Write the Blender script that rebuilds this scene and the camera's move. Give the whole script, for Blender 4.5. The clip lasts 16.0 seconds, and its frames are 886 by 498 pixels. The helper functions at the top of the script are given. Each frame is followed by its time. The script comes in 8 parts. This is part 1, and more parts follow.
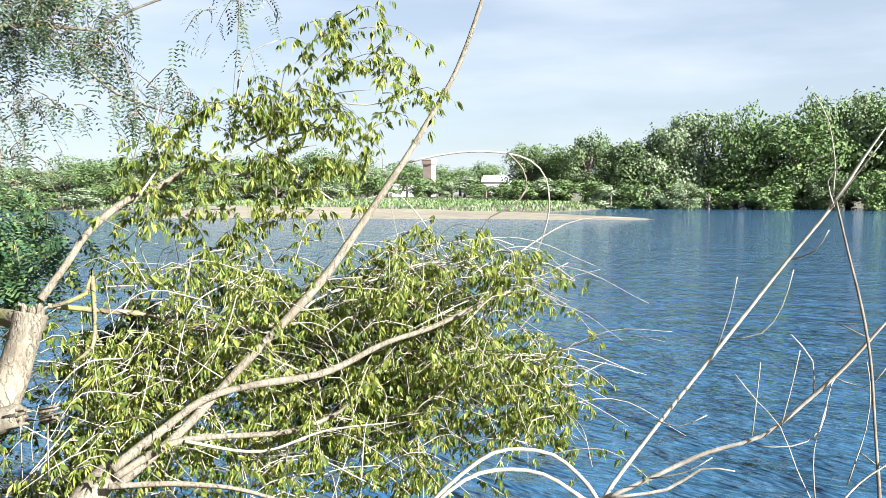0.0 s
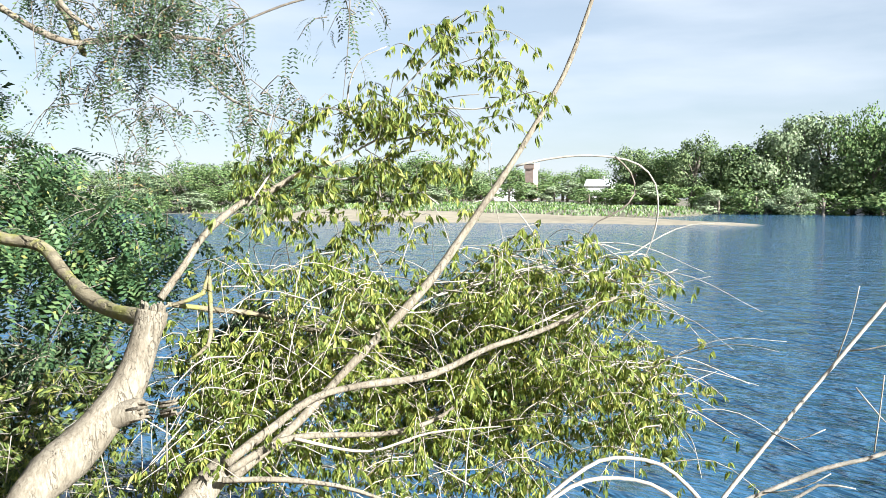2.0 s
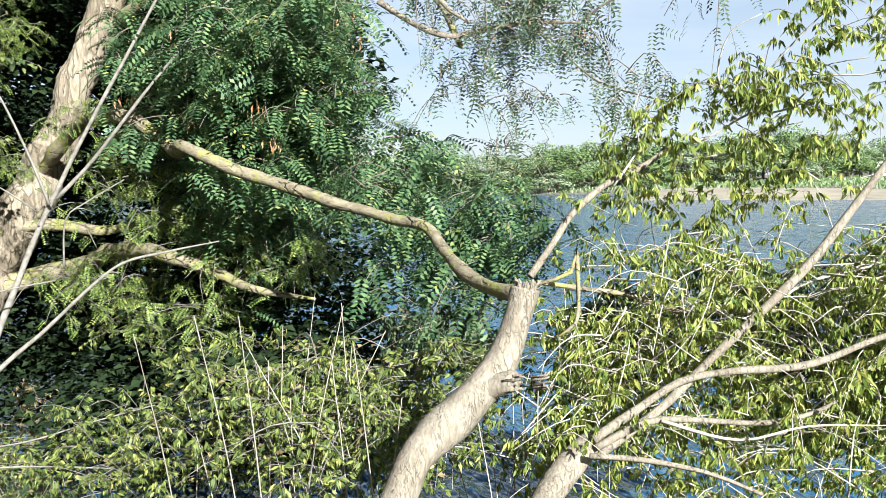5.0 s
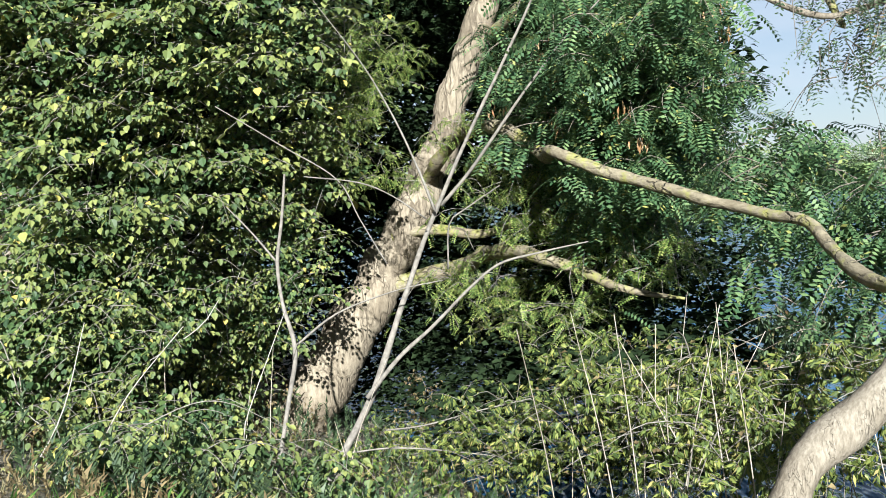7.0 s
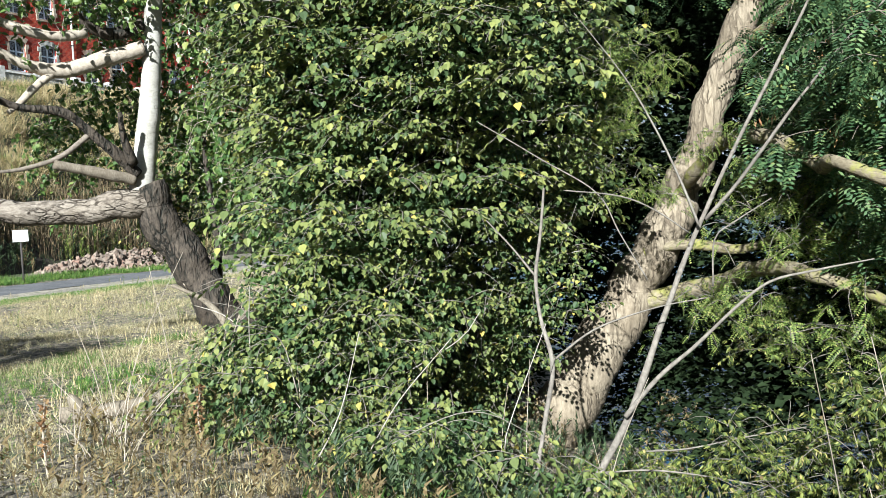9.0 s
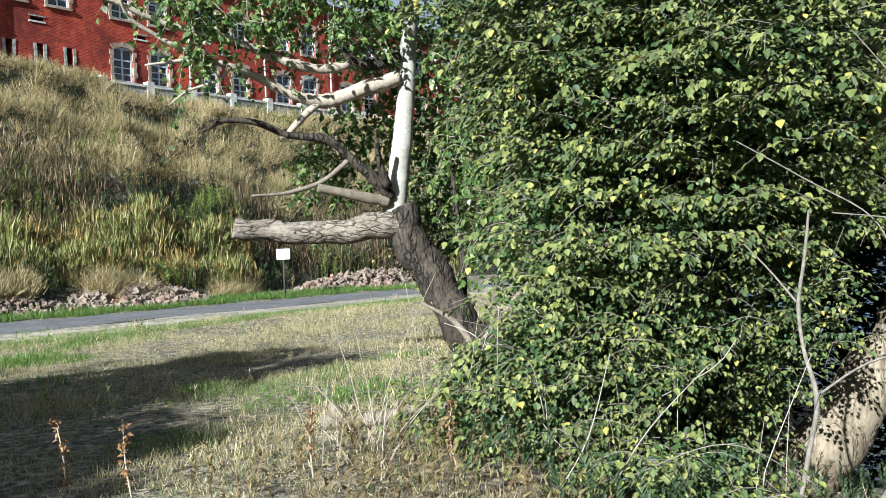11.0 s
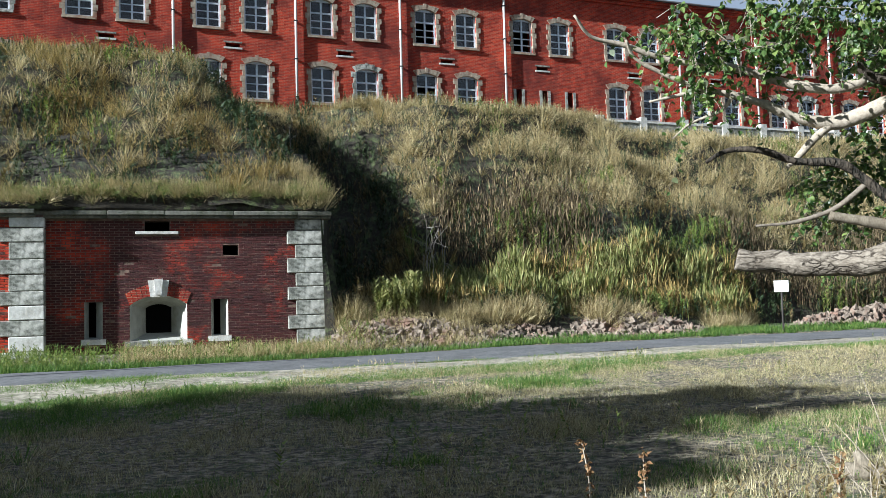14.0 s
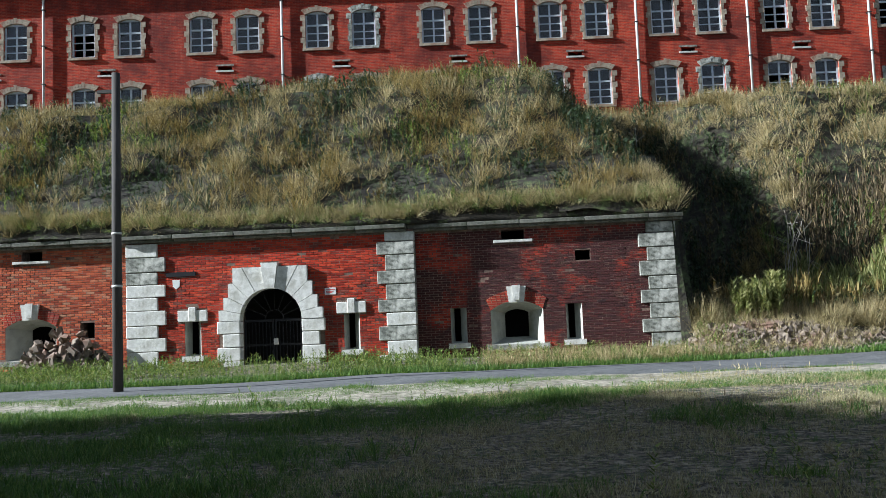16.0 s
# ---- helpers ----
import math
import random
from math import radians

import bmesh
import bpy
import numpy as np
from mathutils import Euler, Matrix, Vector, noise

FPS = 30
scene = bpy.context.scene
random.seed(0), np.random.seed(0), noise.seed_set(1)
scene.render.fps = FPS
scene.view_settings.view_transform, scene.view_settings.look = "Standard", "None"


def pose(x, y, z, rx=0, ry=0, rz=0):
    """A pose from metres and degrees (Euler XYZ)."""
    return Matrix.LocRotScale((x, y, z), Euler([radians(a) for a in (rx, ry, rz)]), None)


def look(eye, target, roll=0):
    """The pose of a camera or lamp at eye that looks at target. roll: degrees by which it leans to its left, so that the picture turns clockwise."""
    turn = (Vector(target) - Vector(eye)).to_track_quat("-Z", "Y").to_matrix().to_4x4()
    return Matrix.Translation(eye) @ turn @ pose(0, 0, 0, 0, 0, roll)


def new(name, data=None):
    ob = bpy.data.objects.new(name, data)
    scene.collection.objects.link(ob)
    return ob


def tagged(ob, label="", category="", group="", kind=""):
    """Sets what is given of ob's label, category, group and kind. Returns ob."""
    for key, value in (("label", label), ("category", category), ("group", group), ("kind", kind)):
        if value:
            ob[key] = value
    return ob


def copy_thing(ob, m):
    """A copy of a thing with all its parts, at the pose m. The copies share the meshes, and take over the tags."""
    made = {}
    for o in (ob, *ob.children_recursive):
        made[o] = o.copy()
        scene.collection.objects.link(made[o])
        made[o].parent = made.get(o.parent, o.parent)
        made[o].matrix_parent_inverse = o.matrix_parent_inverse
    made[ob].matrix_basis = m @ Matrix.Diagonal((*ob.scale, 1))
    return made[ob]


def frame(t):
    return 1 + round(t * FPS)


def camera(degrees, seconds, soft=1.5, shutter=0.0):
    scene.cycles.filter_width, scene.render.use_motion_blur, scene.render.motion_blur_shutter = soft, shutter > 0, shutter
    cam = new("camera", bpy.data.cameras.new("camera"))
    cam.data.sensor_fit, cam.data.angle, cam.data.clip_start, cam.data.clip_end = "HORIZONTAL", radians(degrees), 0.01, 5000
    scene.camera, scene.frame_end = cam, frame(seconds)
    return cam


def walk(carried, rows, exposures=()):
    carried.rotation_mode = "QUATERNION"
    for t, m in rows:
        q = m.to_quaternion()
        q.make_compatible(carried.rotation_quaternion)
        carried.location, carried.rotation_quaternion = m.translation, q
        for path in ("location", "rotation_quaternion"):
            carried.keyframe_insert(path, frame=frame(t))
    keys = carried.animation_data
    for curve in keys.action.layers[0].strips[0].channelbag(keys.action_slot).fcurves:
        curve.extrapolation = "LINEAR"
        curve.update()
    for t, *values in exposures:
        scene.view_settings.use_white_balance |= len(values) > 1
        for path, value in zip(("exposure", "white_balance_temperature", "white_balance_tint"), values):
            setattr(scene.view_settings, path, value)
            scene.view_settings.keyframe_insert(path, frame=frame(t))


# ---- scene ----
# camera: one person turning on the spot, the camera at arm's length
cam = camera(52.1, 16.0, soft=0.6)
PATH = [
    (0.0, 0.405, -0.243, 1.59, 86.53, -0.04, -131.68),
    (0.5, 0.415, -0.248, 1.59, 86.67, -0.07, -129.86),
    (1.0, 0.426, -0.237, 1.59, 86.68, -0.23, -128.72),
    (1.5, 0.428, -0.236, 1.59, 86.71, -0.24, -127.13),
    (2.0, 0.419, -0.219, 1.59, 86.78, -0.23, -125.26),
    (2.5, 0.421, -0.183, 1.61, 86.77, 0.15, -122.36),
    (3.0, 0.419, -0.162, 1.61, 86.73, 0.72, -118.79),
    (3.5, 0.422, -0.158, 1.61, 86.73, 1.44, -114.14),
    (3.7, 0.427, -0.158, 1.60, 86.43, 1.28, -111.81),
    (5.8, 0.450, -0.177, 1.59, 85.65, 1.67, -96.26),
    (6.0, 0.446, -0.171, 1.59, 85.64, 1.95, -93.59),
    (6.5, 0.416, -0.119, 1.59, 86.10, 2.83, -86.76),
    (7.0, 0.380, -0.085, 1.59, 86.56, 3.47, -80.75),
    (7.5, 0.377, -0.022, 1.60, 86.66, 3.80, -76.51),
    (8.0, 0.377, 0.062, 1.61, 87.14, 3.77, -72.10),
    (8.5, 0.377, 0.125, 1.61, 87.70, 3.73, -68.95),
    (8.7, 0.382, 0.146, 1.61, 87.94, 3.65, -67.88),
    (10.8, 0.331, 0.254, 1.60, 90.35, 2.81, -53.08),
    (11.0, 0.325, 0.270, 1.60, 90.57, 2.70, -51.33),
    (11.5, 0.316, 0.298, 1.60, 90.78, 2.65, -46.64),
    (12.0, 0.290, 0.333, 1.60, 91.46, 2.48, -40.70),
    (12.5, 0.258, 0.347, 1.59, 92.08, 2.30, -34.60),
    (13.0, 0.216, 0.360, 1.60, 92.72, 2.27, -29.12),
    (13.5, 0.184, 0.386, 1.61, 93.12, 1.92, -24.78),
    (14.0, 0.161, 0.401, 1.62, 93.69, 1.67, -21.20),
    (14.5, 0.137, 0.411, 1.62, 94.32, 1.71, -17.28),
    (15.0, 0.108, 0.421, 1.61, 94.68, 1.92, -13.21),
    (15.5, 0.063, 0.425, 1.61, 94.74, 1.60, -8.16),
    (16.0, -0.005, 0.430, 1.60, 94.72, 2.27, 0.52),
]
EXPOSURES = [(0.0, 1.97, 5850, 8), (3.7, 1.95, 5800, 7), (6.0, 1.78, 5700, 7), (8.7, 1.50, 5650, 7), (11.0, 1.40, 5600, 7), (14.5, 1.28, 5500, 7), (16.0, 1.20, 5450, 7)]
walk(cam, [(r[0], pose(*r[1:])) for r in PATH], EXPOSURES)

# ---- light ----
SUN_AZ, SUN_EL = 100.0, 25.5          # degrees, counted from +y towards -x; height over the horizon
a, e = radians(SUN_AZ), radians(SUN_EL)
to_sun = Vector((-math.sin(a) * math.cos(e), math.cos(a) * math.cos(e), math.sin(e)))
sun = new("sun", bpy.data.lights.new("sun", "SUN"))
sun.data.energy, sun.data.angle, sun.data.color = 5.0, radians(0.53), (1.0, 0.96, 0.89)
sun.matrix_world = look(to_sun * 50, (0, 0, 0))

world = bpy.data.worlds.new("sky")
scene.world = world
world.use_nodes = True
nt = world.node_tree
nt.nodes.clear()
sky = nt.nodes.new("ShaderNodeTexSky")
sky.sky_type, sky.sun_disc = "NISHITA", False
sky.sun_elevation, sky.sun_rotation = radians(SUN_EL), radians(-SUN_AZ)
sky.air_density, sky.dust_density, sky.ozone_density = 1.0, 0.4, 1.6
co = nt.nodes.new("ShaderNodeTexCoord")
mp = nt.nodes.new("ShaderNodeMapping")
mp.inputs["Scale"].default_value = (1.6, 1.6, 9.0)
nz = nt.nodes.new("ShaderNodeTexNoise")
nz.inputs["Scale"].default_value, nz.inputs["Detail"].default_value = 2.2, 6.0
rp = nt.nodes.new("ShaderNodeValToRGB")
rp.color_ramp.elements[0].position, rp.color_ramp.elements[1].position = 0.42, 0.78
mx = nt.nodes.new("ShaderNodeMix")
mx.data_type = "RGBA"
mx.inputs[7].default_value = (8.6, 8.8, 9.1, 1)     # thin bright cloud
mulf = nt.nodes.new("ShaderNodeMath")
mulf.operation = "MULTIPLY_ADD"
mulf.inputs[1].default_value, mulf.inputs[2].default_value = 0.42, 0.50
bg = nt.nodes.new("ShaderNodeBackground")
bg.inputs["Strength"].default_value = 0.029
wo = nt.nodes.new("ShaderNodeOutputWorld")
nt.links.new(co.outputs["Generated"], mp.inputs["Vector"])
nt.links.new(mp.outputs["Vector"], nz.inputs["Vector"])
nt.links.new(nz.outputs["Fac"], rp.inputs["Fac"])
nt.links.new(rp.outputs["Color"], mulf.inputs[0])
sepz = nt.nodes.new("ShaderNodeSeparateXYZ")
thin = nt.nodes.new("ShaderNodeMapRange")          # the haze thins out towards the zenith
thin.inputs["From Min"].default_value, thin.inputs["From Max"].default_value = 0.15, 0.75
thin.inputs["To Min"].default_value, thin.inputs["To Max"].default_value = 1.0, 0.35
haze = nt.nodes.new("ShaderNodeMath")
haze.operation = "MULTIPLY"
nt.links.new(co.outputs["Generated"], sepz.inputs["Vector"])
nt.links.new(sepz.outputs["Z"], thin.inputs["Value"])
nt.links.new(mulf.outputs["Value"], haze.inputs[0])
nt.links.new(thin.outputs["Result"], haze.inputs[1])
nt.links.new(haze.outputs["Value"], mx.inputs["Factor"])
nt.links.new(sky.outputs["Color"], mx.inputs[6])
nt.links.new(mx.outputs[2], bg.inputs["Color"])
nt.links.new(bg.outputs["Background"], wo.inputs["Surface"])

# ---- materials ----
def nodes_of(name):
    m = bpy.data.materials.new(name)
    m.use_nodes = True
    t = m.node_tree
    return m, t, t.nodes["Principled BSDF"]


def tex_coord(t, scale=(1, 1, 1)):
    c = t.nodes.new("ShaderNodeTexCoord")
    mpn = t.nodes.new("ShaderNodeMapping")
    mpn.inputs["Scale"].default_value = scale
    t.links.new(c.outputs["Object"], mpn.inputs["Vector"])
    return mpn.outputs["Vector"]


def noise_node(t, vec, scale, detail=4.0, rough=0.6):
    n = t.nodes.new("ShaderNodeTexNoise")
    n.inputs["Scale"].default_value, n.inputs["Detail"].default_value = scale, detail
    n.inputs["Roughness"].default_value = rough
    if vec is not None:
        t.links.new(vec, n.inputs["Vector"])
    return n.outputs["Fac"]


def ramp(t, fac, stops):
    r = t.nodes.new("ShaderNodeValToRGB")
    els = r.color_ramp.elements
    while len(els) < len(stops):
        els.new(0.5)
    for el, (p, c) in zip(els, stops):
        el.position, el.color = p, (*c, 1)
    t.links.new(fac, r.inputs["Fac"])
    return r.outputs["Color"]


def mixc(t, fac, c1, c2, mode="MIX"):
    m = t.nodes.new("ShaderNodeMix")
    m.data_type, m.blend_type = "RGBA", mode
    for socket, v in ((m.inputs["Factor"], fac), (m.inputs[6], c1), (m.inputs[7], c2)):
        if isinstance(v, (int, float)):
            socket.default_value = v
        elif isinstance(v, tuple):
            socket.default_value = (*v, 1)
        else:
            t.links.new(v, socket)
    return m.outputs[2]


def bump(t, b, height, strength, dist=0.02):
    n = t.nodes.new("ShaderNodeBump")
    n.inputs["Strength"].default_value, n.inputs["Distance"].default_value = strength, dist
    t.links.new(height, n.inputs["Height"])
    t.links.new(n.outputs["Normal"], b.inputs["Normal"])


def mat_mottled(name, dark, light, scale, rough=0.85, bump_s=0.4, big=0.25, stain=None, stretch=(1, 1, 1), bdist=0.02, lo=0.3, hi=0.7):
    """A rough surface: fine grain between two colours, a broad variation, and stains of a third colour."""
    m, t, b = nodes_of(name)
    v = tex_coord(t, stretch)
    fine = noise_node(t, v, scale, 6)
    col = ramp(t, fine, [(lo, dark), (hi, light)])
    wide = noise_node(t, v, scale * 0.09, 3)
    col = mixc(t, big, col, ramp(t, wide, [(0.35, (0.35, 0.35, 0.35)), (0.65, (1.0, 1.0, 1.0))]), "MULTIPLY")
    if stain:
        s = ramp(t, noise_node(t, v, scale * 0.3, 5, 0.7), [(0.5, (0, 0, 0)), (0.66, (1, 1, 1))])
        col = mixc(t, s, col, stain)
    t.links.new(col, b.inputs["Base Color"])
    b.inputs["Roughness"].default_value = rough
    bump(t, b, fine, bump_s, bdist)
    return m


def mat_bark(name, dark, light, crack, scale=10.0, stretch=(1, 1, 0.3), depth=0.03, crack_w=0.12, moss=None):
    """Bark: streaky grain, long cracks along the stem, patches of moss or bare wood."""
    m, t, b = nodes_of(name)
    v = tex_coord(t, stretch)
    grain = noise_node(t, v, scale * 2.2, 6, 0.65)
    col = ramp(t, grain, [(0.28, dark), (0.72, light)])
    wide = noise_node(t, tex_coord(t), scale * 0.16, 4)
    col = mixc(t, 0.6, col, ramp(t, wide, [(0.35, (0.5, 0.46, 0.42)), (0.62, (1.0, 1.0, 1.0))]), "MULTIPLY")
    vo = t.nodes.new("ShaderNodeTexVoronoi")
    vo.feature = "DISTANCE_TO_EDGE"
    vo.inputs["Scale"].default_value = scale
    warp = mixc(t, 0.10, v, noise_node(t, v, scale * 0.8, 3))
    t.links.new(warp, vo.inputs["Vector"])
    line = ramp(t, vo.outputs["Distance"], [(0.0, (0, 0, 0)), (crack_w, (1, 1, 1))])
    gate = ramp(t, noise_node(t, v, scale * 0.4, 3), [(0.42, (1, 1, 1)), (0.58, (0, 0, 0))])
    line = mixc(t, 1.0, line, gate, "LIGHTEN")
    col = mixc(t, line, crack, col)
    if moss:
        col = mixc(t, ramp(t, noise_node(t, tex_coord(t), scale * 0.35, 5, 0.7), [(0.5, (0, 0, 0)), (0.62, (1, 1, 1))]), col, moss)
    t.links.new(col, b.inputs["Base Color"])
    b.inputs["Roughness"].default_value = 0.88
    b.inputs["Specular IOR Level"].default_value = 0.25
    hgt = mixc(t, 0.5, line, grain)
    bump(t, b, hgt, 0.9, depth)
    return m


def mat_leaf(name, stops, trans=0.35, rough=0.5, gloss=0.35):
    """Leaves: one colour per leaf out of a ramp, some light shining through."""
    m, t, b = nodes_of(name)
    g = t.nodes.new("ShaderNodeNewGeometry")
    col = ramp(t, g.outputs["Random Per Island"], stops)
    v = tex_coord(t)
    col = mixc(t, 0.45, col, ramp(t, noise_node(t, v, 1.3, 3), [(0.3, (0.55, 0.6, 0.5)), (0.7, (1.0, 1.0, 1.0))]), "MULTIPLY")
    t.links.new(col, b.inputs["Base Color"])
    b.inputs["Roughness"].default_value = rough
    b.inputs["Specular IOR Level"].default_value = gloss
    tr = t.nodes.new("ShaderNodeBsdfTranslucent")
    ms = t.nodes.new("ShaderNodeMixShader")
    ms.inputs["Fac"].default_value = trans
    t.links.new(mixc(t, 1.0, col, (0.95, 1.0, 0.7), "MULTIPLY"), tr.inputs["Color"])
    out = t.nodes["Material Output"]
    t.links.new(b.outputs["BSDF"], ms.inputs[1])
    t.links.new(tr.outputs["BSDF"], ms.inputs[2])
    t.links.new(ms.outputs["Shader"], out.inputs["Surface"])
    return m


def mat_brick(name, c1, c2, mortar, dirt, dirt_amount=0.5, sc=1.0, dirt_from=0.46, wash=0.7):
    """Red brickwork: courses of 78 mm, sooty patches and pale washed ones."""
    m, t, b = nodes_of(name)
    c = t.nodes.new("ShaderNodeTexCoord")
    sep = t.nodes.new("ShaderNodeSeparateXYZ")
    cmb = t.nodes.new("ShaderNodeCombineXYZ")
    add = t.nodes.new("ShaderNodeMath")
    t.links.new(c.outputs["Object"], sep.inputs["Vector"])
    t.links.new(sep.outputs["X"], add.inputs[0])
    t.links.new(sep.outputs["Y"], add.inputs[1])
    t.links.new(add.outputs["Value"], cmb.inputs["X"])
    t.links.new(sep.outputs["Z"], cmb.inputs["Y"])
    br = t.nodes.new("ShaderNodeTexBrick")
    br.inputs["Scale"].default_value = 1.0
    br.inputs["Brick Width"].default_value, br.inputs["Row Height"].default_value = 0.27 * sc, 0.078 * sc
    br.inputs["Mortar Size"].default_value, br.inputs["Mortar Smooth"].default_value = 0.009 * sc, 0.3
    br.inputs["Color1"].default_value, br.inputs["Color2"].default_value = (*c1, 1), (*c2, 1)
    br.inputs["Mortar"].default_value = (*mortar, 1)
    t.links.new(cmb.outputs["Vector"], br.inputs["Vector"])
    v = c.outputs["Object"]
    col = br.outputs["Color"]
    grain = noise_node(t, v, 7.0, 5, 0.7)
    col = mixc(t, 0.55, col, ramp(t, grain, [(0.3, (0.5, 0.42, 0.4)), (0.7, (1.0, 1.0, 1.0))]), "MULTIPLY")
    hue = ramp(t, noise_node(t, v, 0.9, 5, 0.7), [(0.35, (0.62, 0.55, 0.55)), (0.5, (1.0, 1.0, 1.0)), (0.66, (1.3, 1.25, 1.1))])
    col = mixc(t, 0.8, col, hue, "MULTIPLY")
    sm = t.nodes.new("ShaderNodeMath")
    sm.operation = "MULTIPLY"
    sm.inputs[1].default_value = dirt_amount
    t.links.new(ramp(t, noise_node(t, v, 0.38, 8, 0.68), [(dirt_from, (0, 0, 0)), (dirt_from + 0.15, (1, 1, 1))]), sm.inputs[0])
    col = mixc(t, sm.outputs["Value"], col, dirt)
    runs = t.nodes.new("ShaderNodeMapping")
    runs.inputs["Scale"].default_value = (1.0, 1.0, 0.10)
    t.links.new(v, runs.inputs["Vector"])
    col = mixc(t, ramp(t, noise_node(t, runs.outputs["Vector"], 0.9, 6, 0.7), [(0.55, (0, 0, 0)), (0.72, (dirt_amount * 0.85,) * 3)]), col, dirt)
    pale = ramp(t, noise_node(t, v, 1.9, 6, 0.75), [(0.62, (0, 0, 0)), (0.78, (wash, wash, wash))])
    col = mixc(t, pale, col, (0.44, 0.25, 0.15))
    t.links.new(col, b.inputs["Base Color"])
    b.inputs["Roughness"].default_value = 0.9
    b.inputs["Specular IOR Level"].default_value = 0.2
    inv = t.nodes.new("ShaderNodeMath")
    inv.operation = "SUBTRACT"
    inv.inputs[0].default_value = 1.0
    t.links.new(br.outputs["Fac"], inv.inputs[1])
    bump(t, b, inv.outputs["Value"], 0.6, 0.012)
    return m


def mat_single_brick(name, stops, soot, soot_amount, soot_from, wash):
    """Single bricks: one colour per brick out of a ramp, chipped faces, soot patches and pale washed ones."""
    m, t, b = nodes_of(name)
    g = t.nodes.new("ShaderNodeNewGeometry")
    oi = t.nodes.new("ShaderNodeObjectInfo")
    add = t.nodes.new("ShaderNodeMath")
    add.operation = "ADD"
    fr = t.nodes.new("ShaderNodeMath")
    fr.operation = "FRACT"
    t.links.new(g.outputs["Random Per Island"], add.inputs[0])
    t.links.new(oi.outputs["Random"], add.inputs[1])
    t.links.new(add.outputs["Value"], fr.inputs[0])
    col = ramp(t, fr.outputs["Value"], stops)
    v = g.outputs["Position"]
    col = mixc(t, 0.6, col, ramp(t, noise_node(t, v, 9.0, 5, 0.7), [(0.3, (0.5, 0.42, 0.4)), (0.7, (1.0, 1.0, 1.0))]), "MULTIPLY")
    s1 = ramp(t, noise_node(t, v, 0.42, 8, 0.7), [(soot_from, (0, 0, 0)), (soot_from + 0.13, (soot_amount,) * 3)])
    col = mixc(t, s1, col, soot)
    s2 = ramp(t, noise_node(t, v, 1.6, 7, 0.75), [(0.58, (0, 0, 0)), (0.74, (wash,) * 3)])
    col = mixc(t, s2, col, (0.40, 0.25, 0.16))
    t.links.new(col, b.inputs["Base Color"])
    b.inputs["Roughness"].default_value = 0.92
    b.inputs["Specular IOR Level"].default_value = 0.2
    bump(t, b, noise_node(t, v, 26.0, 4, 0.7), 0.7, 0.02)
    return m


def mat_plain(name, col, rough=0.6, metal=0.0, var=0.25, scale=6.0):
    m, t, b = nodes_of(name)
    v = tex_coord(t)
    lo = tuple(c * (1 - var) for c in col)
    t.links.new(ramp(t, noise_node(t, v, scale, 5), [(0.3, lo), (0.7, col)]), b.inputs["Base Color"])
    b.inputs["Roughness"].default_value, b.inputs["Metallic"].default_value = rough, metal
    return m


def mat_water():
    m, t, b = nodes_of("river_water")
    v = tex_coord(t, (1, 1, 1))
    b.inputs["Base Color"].default_value = (0.032, 0.088, 0.155, 1)
    b.inputs["Roughness"].default_value = 0.06
    b.inputs["IOR"].default_value = 1.33
    # small wind waves, longer across the wind
    c = t.nodes.new("ShaderNodeTexCoord")
    mp2 = t.nodes.new("ShaderNodeMapping")
    mp2.inputs["Rotation"].default_value = (0, 0, radians(48.5))
    mp2.inputs["Scale"].default_value = (0.36, 1.0, 1.0)
    t.links.new(c.outputs["Object"], mp2.inputs["Vector"])
    w1 = noise_node(t, mp2.outputs["Vector"], 2.2, 3, 0.6)
    w2 = noise_node(t, mp2.outputs["Vector"], 0.5, 2, 0.5)
    s = t.nodes.new("ShaderNodeMath")
    s.operation = "MULTIPLY_ADD"
    s.inputs[1].default_value = 1.6
    t.links.new(w2, s.inputs[0])
    t.links.new(w1, s.inputs[2])
    bump(t, b, s.outputs["Value"], 1.0, 0.42)
    return m


M_GROUND = mat_mottled("dry_lawn_soil", (0.06, 0.05, 0.034), (0.46, 0.385, 0.27), 9.0, 0.95, 1.0, 0.4, (0.04, 0.065, 0.020), bdist=0.08, lo=0.42, hi=0.66)
# near-black soil: the shade between the grass tufts is put into its colour
M_BANK = mat_mottled("shade_dark_soil", (0.010, 0.008, 0.005), (0.045, 0.035, 0.018), 9.0, 0.95, 0.9, 0.5, (0.08, 0.10, 0.035), bdist=0.06)
M_ASPHALT = mat_mottled("worn_asphalt", (0.085, 0.087, 0.09), (0.19, 0.19, 0.185), 10.0, 0.9, 0.3, 0.55, (0.07, 0.07, 0.07))
M_DIRT = mat_mottled("pale_dirt", (0.17, 0.145, 0.10), (0.50, 0.45, 0.35), 7.0, 0.95, 0.7, 0.6, (0.10, 0.11, 0.05), lo=0.36, hi=0.6)
M_SAND = mat_mottled("river_sand", (0.22, 0.185, 0.125), (0.36, 0.30, 0.205), 0.5, 0.95, 0.2, 0.3)
M_WATER = mat_water()
M_BRICK_UP = mat_brick("red_brickwork", (0.52, 0.052, 0.022), (0.26, 0.026, 0.016), (0.36, 0.14, 0.09), (0.10, 0.022, 0.018), 0.75, 1.0, 0.47, 0.45)
M_BRICK_LOW = mat_brick("weathered_brickwork", (0.52, 0.050, 0.022), (0.31, 0.034, 0.019), (0.36, 0.20, 0.13), (0.050, 0.026, 0.026), 0.85, 1.0, 0.47, 0.5)
